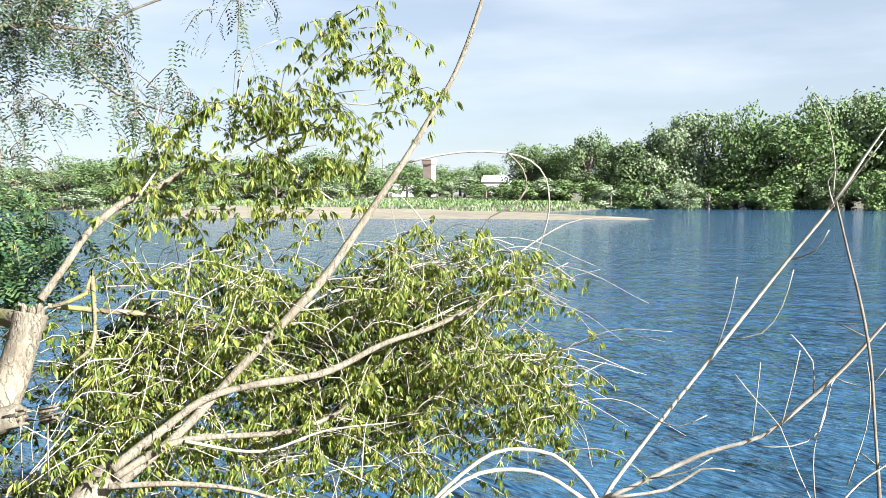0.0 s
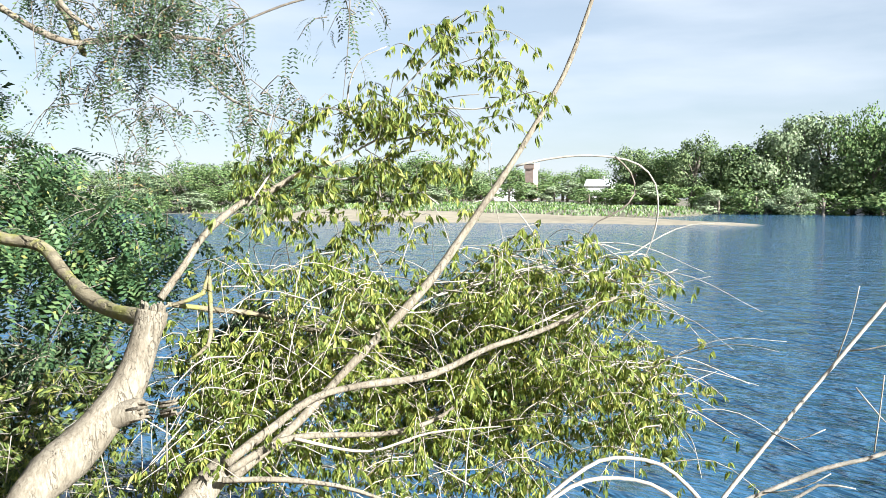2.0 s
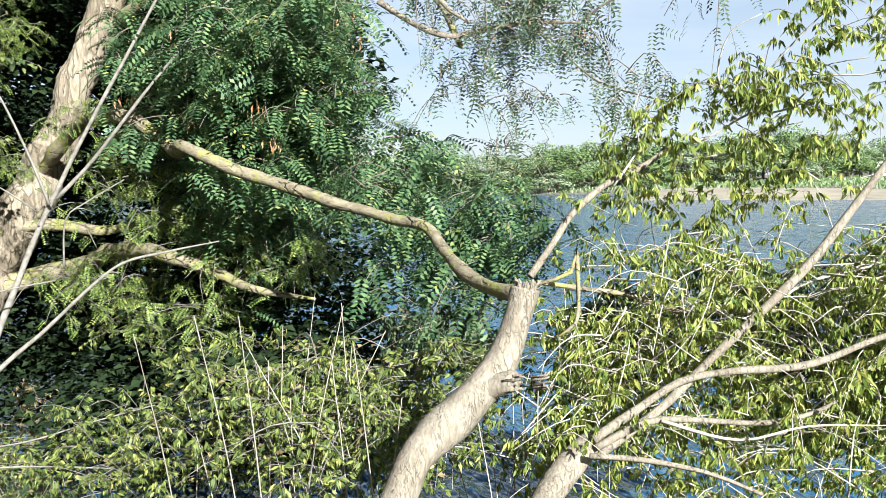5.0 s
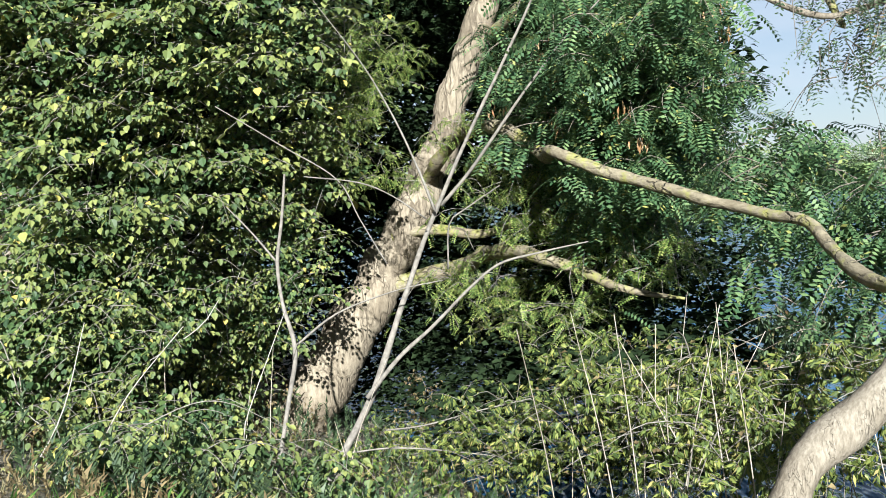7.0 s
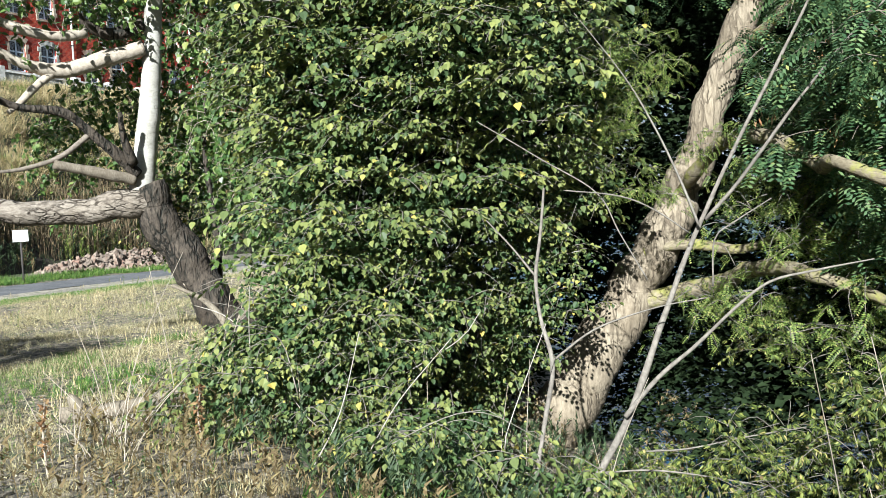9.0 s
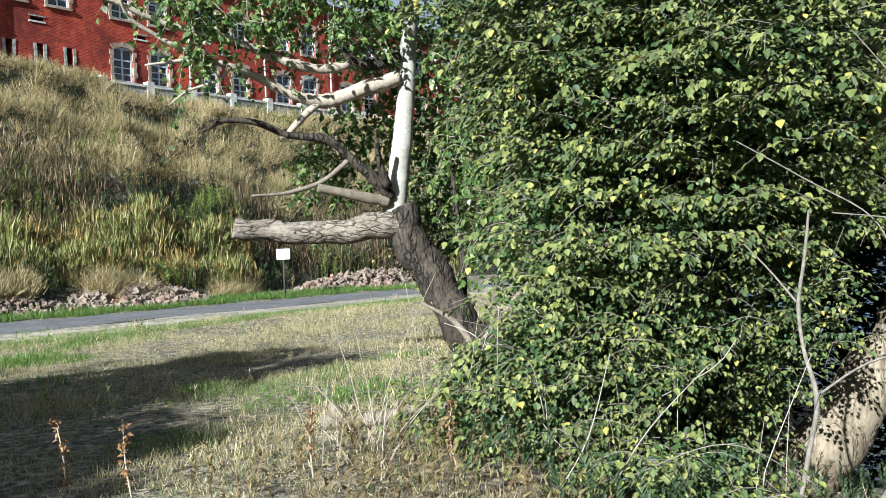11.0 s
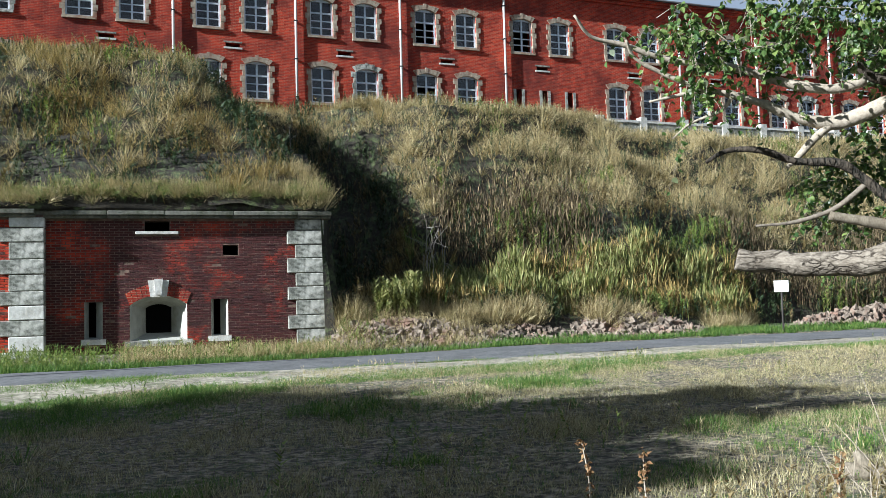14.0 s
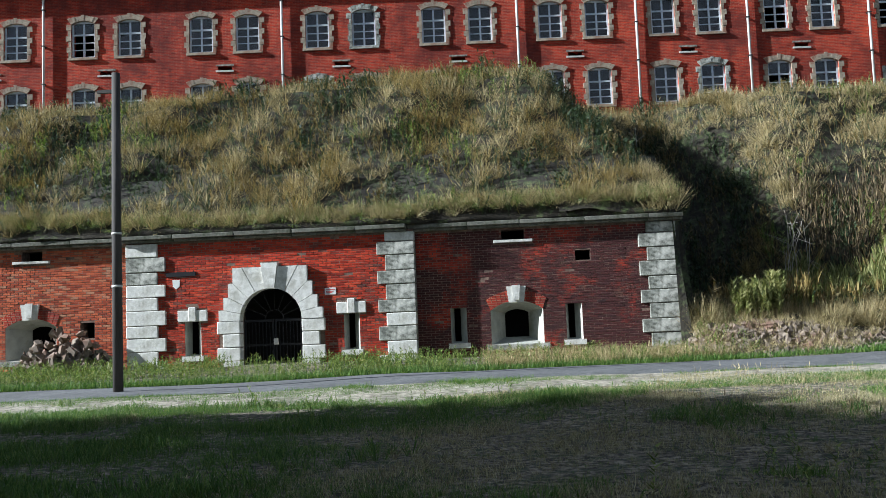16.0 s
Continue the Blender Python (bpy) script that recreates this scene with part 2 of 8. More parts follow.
M_BRICK_TAN = mat_brick("washed_brickwork", (0.48, 0.105, 0.045), (0.40, 0.085, 0.040), (0.40, 0.26, 0.16), (0.06, 0.035, 0.028), 0.85, 1.0, 0.50, 0.9)
RED_STOPS = [(0.0, (0.24, 0.028, 0.017)), (0.3, (0.38, 0.040, 0.019)), (0.7, (0.52, 0.055, 0.024)), (0.93, (0.60, 0.085, 0.036)), (1.0, (0.12, 0.06, 0.05))]
ORANGE_STOPS = [(0.0, (0.24, 0.05, 0.026)), (0.4, (0.42, 0.095, 0.042)), (0.8, (0.54, 0.14, 0.06)), (1.0, (0.40, 0.22, 0.13))]
M_UNIT_RED = mat_single_brick("red_brick", RED_STOPS, (0.060, 0.022, 0.020), 0.75, 0.52, 0.35)
M_UNIT_SOOT = mat_single_brick("sooty_brick", RED_STOPS, (0.040, 0.022, 0.023), 0.92, 0.40, 0.30)
M_UNIT_TAN = mat_single_brick("washed_brick", ORANGE_STOPS, (0.06, 0.035, 0.028), 0.7, 0.55, 0.85)
M_MORTAR = mat_mottled("lime_mortar", (0.12, 0.075, 0.055), (0.30, 0.20, 0.145), 8.0, 0.95, 0.5, 0.5, (0.07, 0.045, 0.035))
M_STONE = mat_mottled("pale_limestone", (0.56, 0.54, 0.48), (0.82, 0.80, 0.74), 6.0, 0.9, 0.8, 0.3, (0.42, 0.40, 0.34))
M_STONE_WIN = mat_mottled("worn_window_stone", (0.26, 0.20, 0.14), (0.50, 0.42, 0.31), 7.0, 0.9, 0.6, 0.4, (0.22, 0.10, 0.06))
M_STONE_GREY = mat_mottled("grey_limestone", (0.13, 0.13, 0.105), (0.40, 0.40, 0.34), 6.0, 0.9, 0.9, 0.5, (0.60, 0.58, 0.51), lo=0.38, hi=0.6)
M_STONE_DARK = mat_mottled("mossy_dark_stone", (0.10, 0.10, 0.08), (0.27, 0.26, 0.21), 5.0, 0.95, 0.7, 0.5, (0.06, 0.065, 0.04))
M_PLASTER = mat_mottled("grey_plaster", (0.38, 0.38, 0.33), (0.55, 0.54, 0.47), 3.0, 0.9, 0.3, 0.4, (0.22, 0.22, 0.16))
# near-black paint that stands for unlit rooms behind openings
M_DARK = mat_plain("unlit_interior_black", (0.015, 0.014, 0.013), 0.95)
M_IRON = mat_plain("black_iron", (0.025, 0.024, 0.026), 0.5, 0.6)
M_ZINC = mat_plain("pale_zinc_pipe", (0.62, 0.60, 0.55), 0.5, 0.0)
M_WHITEPAINT = mat_plain("pale_window_paint", (0.66, 0.72, 0.78), 0.6, 0, 0.3)
M_ROOF = mat_plain("grey_roof_sheet", (0.16, 0.15, 0.15), 0.6)
M_POLE = mat_mottled("tarred_wood", (0.03, 0.026, 0.022), (0.08, 0.07, 0.06), 9.0, 0.85, 0.4, 0.3, stretch=(1, 1, 0.1))
M_BARK_PALE = mat_bark("pale_dead_bark", (0.14, 0.115, 0.08), (0.32, 0.275, 0.205), (0.17, 0.14, 0.10), 30.0, (1, 1, 0.3), 0.012, 0.04)
M_BARK_TAN = mat_bark("tan_robinia_bark", (0.15, 0.12, 0.08), (0.36, 0.30, 0.21), (0.10, 0.078, 0.052), 12.0, (1, 1, 0.22), 0.025, 0.12)
M_TWIG_WHITE = mat_mottled("bleached_twig", (0.27, 0.24, 0.19), (0.50, 0.455, 0.385), 20.0, 0.85, 0.3, 0.3, (0.30, 0.25, 0.20))
M_TWIG_GREY = mat_mottled("grey_sapling_bark", (0.11, 0.095, 0.075), (0.26, 0.23, 0.185), 18.0, 0.85, 0.4, 0.3)
M_BARK_BROWN = mat_bark("furrowed_bark", (0.030, 0.024, 0.018), (0.12, 0.097, 0.072), (0.010, 0.011, 0.008), 13.0, (1, 1, 0.35), 0.06, 0.22)
M_BARK_ARM = mat_bark("grey_furrowed_bark", (0.13, 0.105, 0.08), (0.38, 0.33, 0.26), (0.035, 0.026, 0.018), 15.0, (0.25, 0.5, 1.0), 0.04, 0.14)
M_BARK_WHITE = mat_bark("white_poplar_bark", (0.36, 0.345, 0.29), (0.54, 0.52, 0.45), (0.30, 0.28, 0.23), 7.0, (1, 1, 2.2), 0.006, 0.03)
M_TWIG = mat_mottled("dry_twig", (0.27, 0.22, 0.16), (0.50, 0.43, 0.33), 20.0, 0.85, 0.3, 0.3)
M_TWIG_DARK = mat_mottled("grey_twig", (0.10, 0.08, 0.06), (0.24, 0.20, 0.15), 20.0, 0.85, 0.3, 0.3)
M_MOSSY = mat_bark("mossy_bark", (0.14, 0.115, 0.07), (0.34, 0.29, 0.19), (0.05, 0.04, 0.025), 12.0, (0.5, 0.5, 1), 0.03, 0.08, (0.22, 0.21, 0.06))
L_MAPLE = mat_leaf("box_elder_leaf", [(0.0, (0.075, 0.115, 0.018)), (0.4, (0.19, 0.235, 0.046)), (0.85, (0.36, 0.38, 0.082)), (1.0, (0.50, 0.43, 0.12))], 0.40, 0.55)
# darker copy of the robinia leaf, with shade put into its colour
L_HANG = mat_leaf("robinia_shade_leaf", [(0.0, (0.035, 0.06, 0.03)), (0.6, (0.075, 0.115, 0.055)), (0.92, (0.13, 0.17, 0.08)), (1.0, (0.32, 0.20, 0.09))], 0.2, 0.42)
L_ROBINIA = mat_leaf("robinia_leaf", [(0.0, (0.04, 0.085, 0.038)), (0.6, (0.095, 0.16, 0.065)), (0.95, (0.18, 0.25, 0.10)), (1.0, (0.36, 0.33, 0.09))], 0.28, 0.4)
L_VINE = mat_leaf("vine_leaf", [(0.0, (0.046, 0.076, 0.028)), (0.4, (0.122, 0.155, 0.046)), (0.8, (0.215, 0.235, 0.068)), (0.97, (0.27, 0.285, 0.08)), (1.0, (0.52, 0.41, 0.09))], 0.24, 0.55)
# darker copy of the vine leaf: inner shade in its colour; small low leaves too
L_VINE_IN = mat_leaf("shade_and_low_vine_leaf", [(0.0, (0.025, 0.05, 0.018)), (0.6, (0.06, 0.105, 0.032)), (1.0, (0.12, 0.17, 0.05))], 0.2, 0.6)
L_STRAW = mat_leaf("lawn_straw", [(0.0, (0.15, 0.125, 0.06)), (0.5, (0.40, 0.345, 0.19)), (1.0, (0.64, 0.56, 0.35))], 0.25, 0.8)
L_STALK = mat_leaf("dead_stalk", [(0.0, (0.05, 0.036, 0.02)), (0.7, (0.15, 0.108, 0.058)), (1.0, (0.27, 0.20, 0.11))], 0.2, 0.8)
L_TUSSOCK = mat_leaf("tussock_blade", [(0.0, (0.10, 0.075, 0.033)), (0.45, (0.39, 0.305, 0.15)), (1.0, (0.74, 0.61, 0.35))], 0.2, 0.75)
L_POPLAR = mat_leaf("poplar_leaf", [(0.0, (0.038, 0.085, 0.022)), (0.5, (0.10, 0.165, 0.040)), (0.85, (0.185, 0.245, 0.062)), (0.97, (0.25, 0.30, 0.10)), (1.0, (0.42, 0.46, 0.38))], 0.28)
L_WEED = mat_leaf("weed_leaf", [(0.0, (0.07, 0.12, 0.025)), (0.5, (0.17, 0.23, 0.05)), (0.9, (0.30, 0.34, 0.09)), (1.0, (0.40, 0.36, 0.14))], 0.3)
L_FAR = mat_leaf("far_leaf", [(0.0, (0.08, 0.135, 0.045)), (0.6, (0.155, 0.225, 0.075)), (1.0, (0.22, 0.26, 0.10))], 0.15, 0.9)
L_FAR_PALE = mat_leaf("far_pale_leaf", [(0.0, (0.15, 0.20, 0.11)), (0.6, (0.26, 0.31, 0.17)), (1.0, (0.36, 0.39, 0.25))], 0.15, 0.9)
# dark leaf: shade of the slope's hollows and the bank put into colour
L_SHADE_DARK = mat_leaf("shade_dark_leaf", [(0.0, (0.022, 0.038, 0.018)), (0.6, (0.05, 0.078, 0.032)), (1.0, (0.10, 0.125, 0.055))], 0.15)
# near-black leaf: the deep shade inside the thicket is put into its colour
L_SHADE = mat_leaf("deep_shade_leaf", [(0.0, (0.010, 0.018, 0.008)), (1.0, (0.030, 0.045, 0.018))], 0.08, 0.9, 0.05)
L_POD = mat_leaf("dry_pod", [(0.0, (0.22, 0.10, 0.04)), (0.6, (0.42, 0.24, 0.11)), (1.0, (0.55, 0.38, 0.22))], 0.2)
L_LIME = mat_leaf("lime_weed", [(0.0, (0.09, 0.11, 0.03)), (0.5, (0.22, 0.23, 0.068)), (1.0, (0.42, 0.39, 0.17))], 0.3, 0.6)
L_GOLD = mat_leaf("golden_weed", [(0.0, (0.10, 0.07, 0.025)), (0.5, (0.30, 0.21, 0.07)), (1.0, (0.54, 0.40, 0.16))], 0.25, 0.75)
L_DRYBROWN = mat_leaf("brown_weed", [(0.0, (0.10, 0.07, 0.03)), (0.6, (0.22, 0.16, 0.075)), (1.0, (0.33, 0.26, 0.12))], 0.25, 0.7)
L_GRASS = mat_leaf("green_grass_blade", [(0.0, (0.045, 0.11, 0.018)), (0.6, (0.115, 0.215, 0.038)), (1.0, (0.27, 0.33, 0.085))], 0.3, 0.6)
L_FAR_WOOD = mat_leaf("far_wood_leaf", [(0.0, (0.07, 0.11, 0.045)), (0.6, (0.15, 0.20, 0.085)), (1.0, (0.24, 0.28, 0.13))], 0.15, 0.9)
L_UNDER = mat_leaf("scrub_leaf", [(0.0, (0.04, 0.065, 0.018)), (0.5, (0.125, 0.16, 0.036)), (0.9, (0.27, 0.29, 0.065)), (1.0, (0.42, 0.34, 0.13))], 0.3, 0.55)

# ---- mesh helpers ----
rng = np.random.default_rng(7)


def mesh_np(name, verts, faces, mats, smooth=False, mat_index=None):
    """A mesh from arrays; faces: an (n, 3) or (n, 4) array, or a list of such."""
    me = bpy.data.meshes.new(name)
    groups = faces if isinstance(faces, list) else [faces]
    groups = [np.asarray(g, np.int32) for g in groups if len(g)]
    loops = np.concatenate([g.ravel() for g in groups])
    totals = np.concatenate([np.full(len(g), g.shape[1], np.int32) for g in groups])
    starts = np.concatenate([[0], np.cumsum(totals)[:-1]]).astype(np.int32)
    me.vertices.add(len(verts))
    me.vertices.foreach_set("co", np.asarray(verts, np.float32).ravel())
    me.loops.add(len(loops))
    me.loops.foreach_set("vertex_index", loops.astype(np.int32))
    me.polygons.add(len(totals))
    me.polygons.foreach_set("loop_start", starts)
    me.polygons.foreach_set("loop_total", totals)
    if mat_index is not None:
        me.polygons.foreach_set("material_index", np.asarray(mat_index, np.int32))
    me.polygons.foreach_set("use_smooth", np.full(len(totals), bool(smooth)))
    for m in (mats if isinstance(mats, (list, tuple)) else [mats]):
        me.materials.append(m)
    me.update()
    me.validate()
    return me


def put(name, me, parent=None, label="", at=None):
    ob = new(name, me)
    if parent is not None:
        ob.parent = parent
    if at is not None:
        ob.matrix_basis = at
    if label:
        ob["label"] = label
    return ob


def empty(name, at=None):
    ob = new(name)
    ob.empty_display_size = 0.3
    if at is not None:
        ob.matrix_basis = at
    return ob


class Geo:
    """Collects boxes, prisms and free quads for one mesh."""

    def __init__(self):
        self.v, self.q, self.t = [], [], []

    def box(self, x0, y0, z0, x1, y1, z1, jit=0.0):
        n = len(self.v)
        for z in (z0, z1):
            for x, y in ((x0, y0), (x1, y0), (x1, y1), (x0, y1)):
                self.v.append((x + random.uniform(-jit, jit), y + random.uniform(-jit, jit), z + random.uniform(-jit, jit)))
        self.q += [(n, n + 3, n + 2, n + 1), (n + 4, n + 5, n + 6, n + 7)]
        for i in range(4):
            j = (i + 1) % 4
            self.q.append((n + i, n + j, n + 4 + j, n + 4 + i))
        return self

    def quad(self, *p):
        n = len(self.v)
        self.v += p
        self.q.append((n, n + 1, n + 2, n + 3))
        return self

    def prism_y(self, outline, y0, y1):
        """An outline of (x, z), counter-clockwise seen from -y, drawn out from y0 (front) to y1, fans at both ends."""
        n, k = len(self.v), len(outline)
        for y in (y0, y1):
            self.v += [(x, y, z) for x, z in outline]
        for i in range(k):
            j = (i + 1) % k
            self.q.append((n + j, n + i, n + k + i, n + k + j))
        for i in range(1, k - 1):
            self.t.append((n, n + i, n + i + 1))
            self.t.append((n + k, n + k + i + 1, n + k + i))
        return self

    def mesh(self, name, mats, smooth=False):
        f = []
        if self.q:
            f.append(np.array(self.q))
        if self.t:
            f.append(np.array(self.t))
        return mesh_np(name, np.array(self.v, float), f, mats, smooth)


def bevel_box(name, sx, sy, sz, mat, bev=0.015, jit=0.0):
    bm = bmesh.new()
    bmesh.ops.create_cube(bm, size=1.0)
    for v in bm.verts:
        v.co = Vector((v.co.x * sx, v.co.y * sy, v.co.z * sz)) + Vector([random.uniform(-jit, jit) for _ in range(3)])
    bmesh.ops.bevel(bm, geom=bm.edges[:], offset=bev, segments=1, affect="EDGES")
    me = bpy.data.meshes.new(name)
    bm.to_mesh(me)
    bm.free()
    me.materials.append(mat)
    return me


def spline(pts, step=0.15):
    """Catmull-Rom through points (x, y, z, radius)."""
    p = np.array(pts, float)
    if len(p) < 3:
        n = max(2, int(np.linalg.norm(p[1, :3] - p[0, :3]) / step) + 1)
        return np.linspace(p[0], p[1], n)
    p = np.vstack([2 * p[0] - p[1], p, 2 * p[-1] - p[-2]])
    out = []
    for i in range(1, len(p) - 2):
        n = max(2, int(np.linalg.norm(p[i + 1, :3] - p[i, :3]) / step) + 1)
        s = np.linspace(0, 1, n, endpoint=False)[:, None]
        a, b, c, d = p[i - 1], p[i], p[i + 1], p[i + 2]
        out.append(0.5 * (2 * b + (c - a) * s + (2 * a - 5 * b + 4 * c - d) * s ** 2 + (3 * b - a - 3 * c + d) * s ** 3))
    out.append(p[-2][None])
    out = np.vstack(out)
    out[:, 3] = np.maximum(out[:, 3], 0.0015)
    return out


def tube_arrays(paths, sides=6, rough=0.0):
    """Tubes along paths (n, 4): x, y, z, radius. Returns vertices, quads, triangles."""
    V, Q, T, base = [], [], [], 0
    for p in paths:
        p = np.asarray(p, float)
        c, r = p[:, :3], p[:, 3]
        d = np.gradient(c, axis=0)
        d /= np.linalg.norm(d, axis=1)[:, None] + 1e-9
        ref = np.array([0.0, 0.0, 1.0]) if abs(d[0][2]) < 0.9 else np.array([1.0, 0.0, 0.0])
        u = np.cross(d, ref)
        u /= np.linalg.norm(u, axis=1)[:, None] + 1e-9
        w = np.cross(d, u)
        ang = np.linspace(0, 2 * np.pi, sides, endpoint=False)
        rr = r[:, None] * np.ones(sides)[None]
        if rough:
            rr = rr * (1 + rough * rng.normal(size=rr.shape))
        ring = c[:, None] + rr[..., None] * (np.cos(ang)[None, :, None] * u[:, None] + np.sin(ang)[None, :, None] * w[:, None])
        n = len(p)
        V.append(ring.reshape(-1, 3))
        i = np.arange(n - 1)[:, None] * sides
        j = np.arange(sides)[None]
        k = (j + 1) % sides
        Q.append(np.stack([base + i + j, base + i + k, base + i + sides + k, base + i + sides + j], -1).reshape(-1, 4))
        V.append(c[[0, -1]])
        jj = np.arange(sides)
        kk = (jj + 1) % sides
        T.append(np.stack([np.full(sides, base + n * sides), base + kk, base + jj], -1))
        e = base + (n - 1) * sides
        T.append(np.stack([np.full(sides, base + n * sides + 1), e + jj, e + kk], -1))
        base += n * sides + 2
    return np.vstack(V), np.vstack(Q), np.vstack(T)


def tubes(name, paths, mat, sides=6, rough=0.0, smooth=True):
    v, q, t = tube_arrays(paths, sides, rough)
    return mesh_np(name, v, [q, t], mat, smooth)


# leaf shapes: vertices and faces of one leaf, x along the leaf, z its upper side
def leaf_shape(width=0.45, fold=0.12, droop=0.15):
    v = np.array([(0, 0, 0), (0.42, width / 2, fold), (0.42, 0, 0), (0.42, -width / 2, fold), (1, 0, -droop)], float)
    return v, np.array([(0, 2, 1), (2, 4, 1), (0, 3, 2), (3, 4, 2)])


def round_leaf_shape(width=0.8, fold=0.08):
    h = width / 2
    v = np.array([(0, 0, 0), (0.28, h * 0.9, fold), (0.68, h * 0.85, fold), (1, 0, -0.08), (0.68, -h * 0.85, fold), (0.28, -h * 0.9, fold)], float)
    return v, np.array([(0, 3, 2), (0, 2, 1), (0, 4, 3), (0, 5, 4)])


def broad_leaf_shape(width=0.82, fold=0.10, droop=0.12):
    """A broad pointed leaf with a folded midrib."""
    h = width / 2
    mid = [(0, 0, 0), (0.30, 0, -0.02), (0.68, 0, -0.03), (1.0, 0, -droop)]
    v = list(mid)
    for sgn in (1, -1):
        v += [(0.06, sgn * h * 0.55, fold * 0.5), (0.34, sgn * h, fold), (0.70, sgn * h * 0.62, fold * 0.5)]
    f = [(0, 1, 4), (1, 5, 4), (1, 2, 5), (2, 6, 5), (2, 3, 6), (0, 7, 1), (1, 7, 8), (1, 8, 2), (2, 8, 9), (2, 9, 3)]
    return np.array(v, float), np.array(f)


def blade_shape(width=0.05, droop=0.25):
    v = np.array([(0, -width / 2, 0), (0, width / 2, 0), (0.6, width * 0.35, 0.05), (0.6, -width * 0.35, 0.05), (1, 0, -droop)], float)
    return v, np.array([(0, 1, 2), (0, 2, 3), (3, 2, 4)])


def pinnate_shape(pairs=6, leaflet=0.2, width=0.5, droop=0.3, hang=0.0):
    """A feathery leaf: oval leaflets in pairs along a drooping stalk."""
    V, F = [], []
    for i in range(pairs):
        s = 0.18 + 0.78 * i / (pairs - 1)
        z = -droop * s * s
        for side in (1, -1):
            n = len(V)
            a = np.array((s, 0, z))
            d = np.array((0.28, side * 0.95, -0.25 - hang)) * leaflet
            w = np.array((1.0, 0, -0.2)) * leaflet * width * 0.5
            V += [a, a + 0.5 * d + w, a + d, a + 0.5 * d - w]
            F += [(n, n + 1, n + 2), (n, n + 2, n + 3)] if side < 0 else [(n, n + 2, n + 1), (n, n + 3, n + 2)]
    return np.array(V), np.array(F)


def hanging_shape(n_leaf=5, seed=1):
    """A spray of long leaflets that hang from a short stalk (box elder)."""
    r = np.random.default_rng(seed)
    V, F = [], []
    for i in range(n_leaf):
        s = 0.12 + 0.5 * i / n_leaf
        a = np.array((s, 0, -0.1 * s))
        side = (-1) ** i
        d = np.array((0.30 + 0.2 * r.random(), side * (0.14 + 0.22 * r.random()), -0.62 - 0.3 * r.random()))
        d *= 0.62 / np.linalg.norm(d) * (0.8 + 0.4 * r.random())
        w = np.cross(d, r.normal(size=3))
        w *= 0.085 / np.linalg.norm(w)
        n = len(V)
        V += [a, a + 0.4 * d + w, a + d, a + 0.4 * d - w]
        F += [(n, n + 1, n + 2), (n, n + 2, n + 3)]
    return np.array(V), np.array(F)


def scatter(name, shape, pos, size, mat, up=0.6, pitch=(-0.5, 0.5), heading=None, spread=np.pi, roll=0.5):
    """One mesh of many leaves: each at pos, turned about z at random (or about heading), tilted by pitch, rolled."""
    sv, sf = shape
    n = len(pos)
    yaw = rng.uniform(-np.pi, np.pi, n) if heading is None else heading + rng.uniform(-spread, spread, n)
    pit = rng.uniform(pitch[0], pitch[1], n)
    rol = rng.normal(0, roll, n)
    s = np.broadcast_to(size, (n,)) * rng.uniform(0.7, 1.25, n)
    ax = np.stack([np.cos(yaw) * np.cos(pit), np.sin(yaw) * np.cos(pit), np.sin(pit)], 1)
    side = np.stack([-np.sin(yaw), np.cos(yaw), np.zeros(n)], 1)
    upv = np.cross(ax, side)
    c, d = np.cos(rol)[:, None], np.sin(rol)[:, None]
    side, upv = c * side + d * upv, c * upv - d * side
    V = pos[:, None] + s[:, None, None] * (sv[None, :, 0, None] * ax[:, None] + sv[None, :, 1, None] * side[:, None] + sv[None, :, 2, None] * upv[:, None])
    F = sf[None] + (np.arange(n) * len(sv))[:, None, None]
    return mesh_np(name, V.reshape(-1, 3), F.reshape(-1, sf.shape[1]), mat)


def smooth01(a, b, x):
    t = np.clip((x - a) / (b - a), 0, 1)
    return t * t * (3 - 2 * t)

# ---- ground, river, embankment ----
RIV = np.array((0.7689, -0.6398))       # across the river
ALONG = np.array((-0.6398, -0.7689))    # downstream
WATER_Z = -1.9


def wave_sum(x, y, k, seed):
    r = np.random.default_rng(seed)
    out = 0
    for i in range(6):
        a, w = r.uniform(0, 6.28), k * 1.7 ** (i * 0.6)
        out = out + np.sin((x * np.cos(a) + y * np.sin(a)) * w + r.uniform(0, 6.28)) / (1.5 ** i)
    return out / 3.0


def ground_z(x, y):
    """Height of the ground: lawn, a gentle rise to the road, the near bank, the river bed and the far bank."""
    x, y = np.asarray(x, float), np.asarray(y, float)
    r = x * RIV[0] + y * RIV[1]
    s = x * ALONG[0] + y * ALONG[1]
    rise = 0.22 * smooth01(12, 21, y) + 0.05 * smooth01(21, 26, y) + 0.25 * smooth01(26.5, 29, y)
    z = rise + 0.06 * wave_sum(x, y, 0.5, 3) * smooth01(2, 8, np.hypot(x, y))
    out = r - 1.6 + 0.35 * np.sin(s * 0.8) + 0.5 * smooth01(2.0, 6.0, s) - 0.45 * np.maximum(-s - 9, 0)
    z = z - np.minimum(0.33 * np.maximum(out, 0) * smooth01(-0.2, 1.5, out), 3.6 + z)
    far = 150 + 26 * smooth01(20, -70, s) + 65 * smooth01(20, 62, s) + 6 * np.sin(s * 0.03)
    up = smooth01(far - 4, far + 30, r)
    z = z + up * (3.6 - 0.6 + 1.4 * smooth01(far + 20, far + 120, r)) + up * 0.35 * wave_sum(x, y, 0.05, 5)
    return z


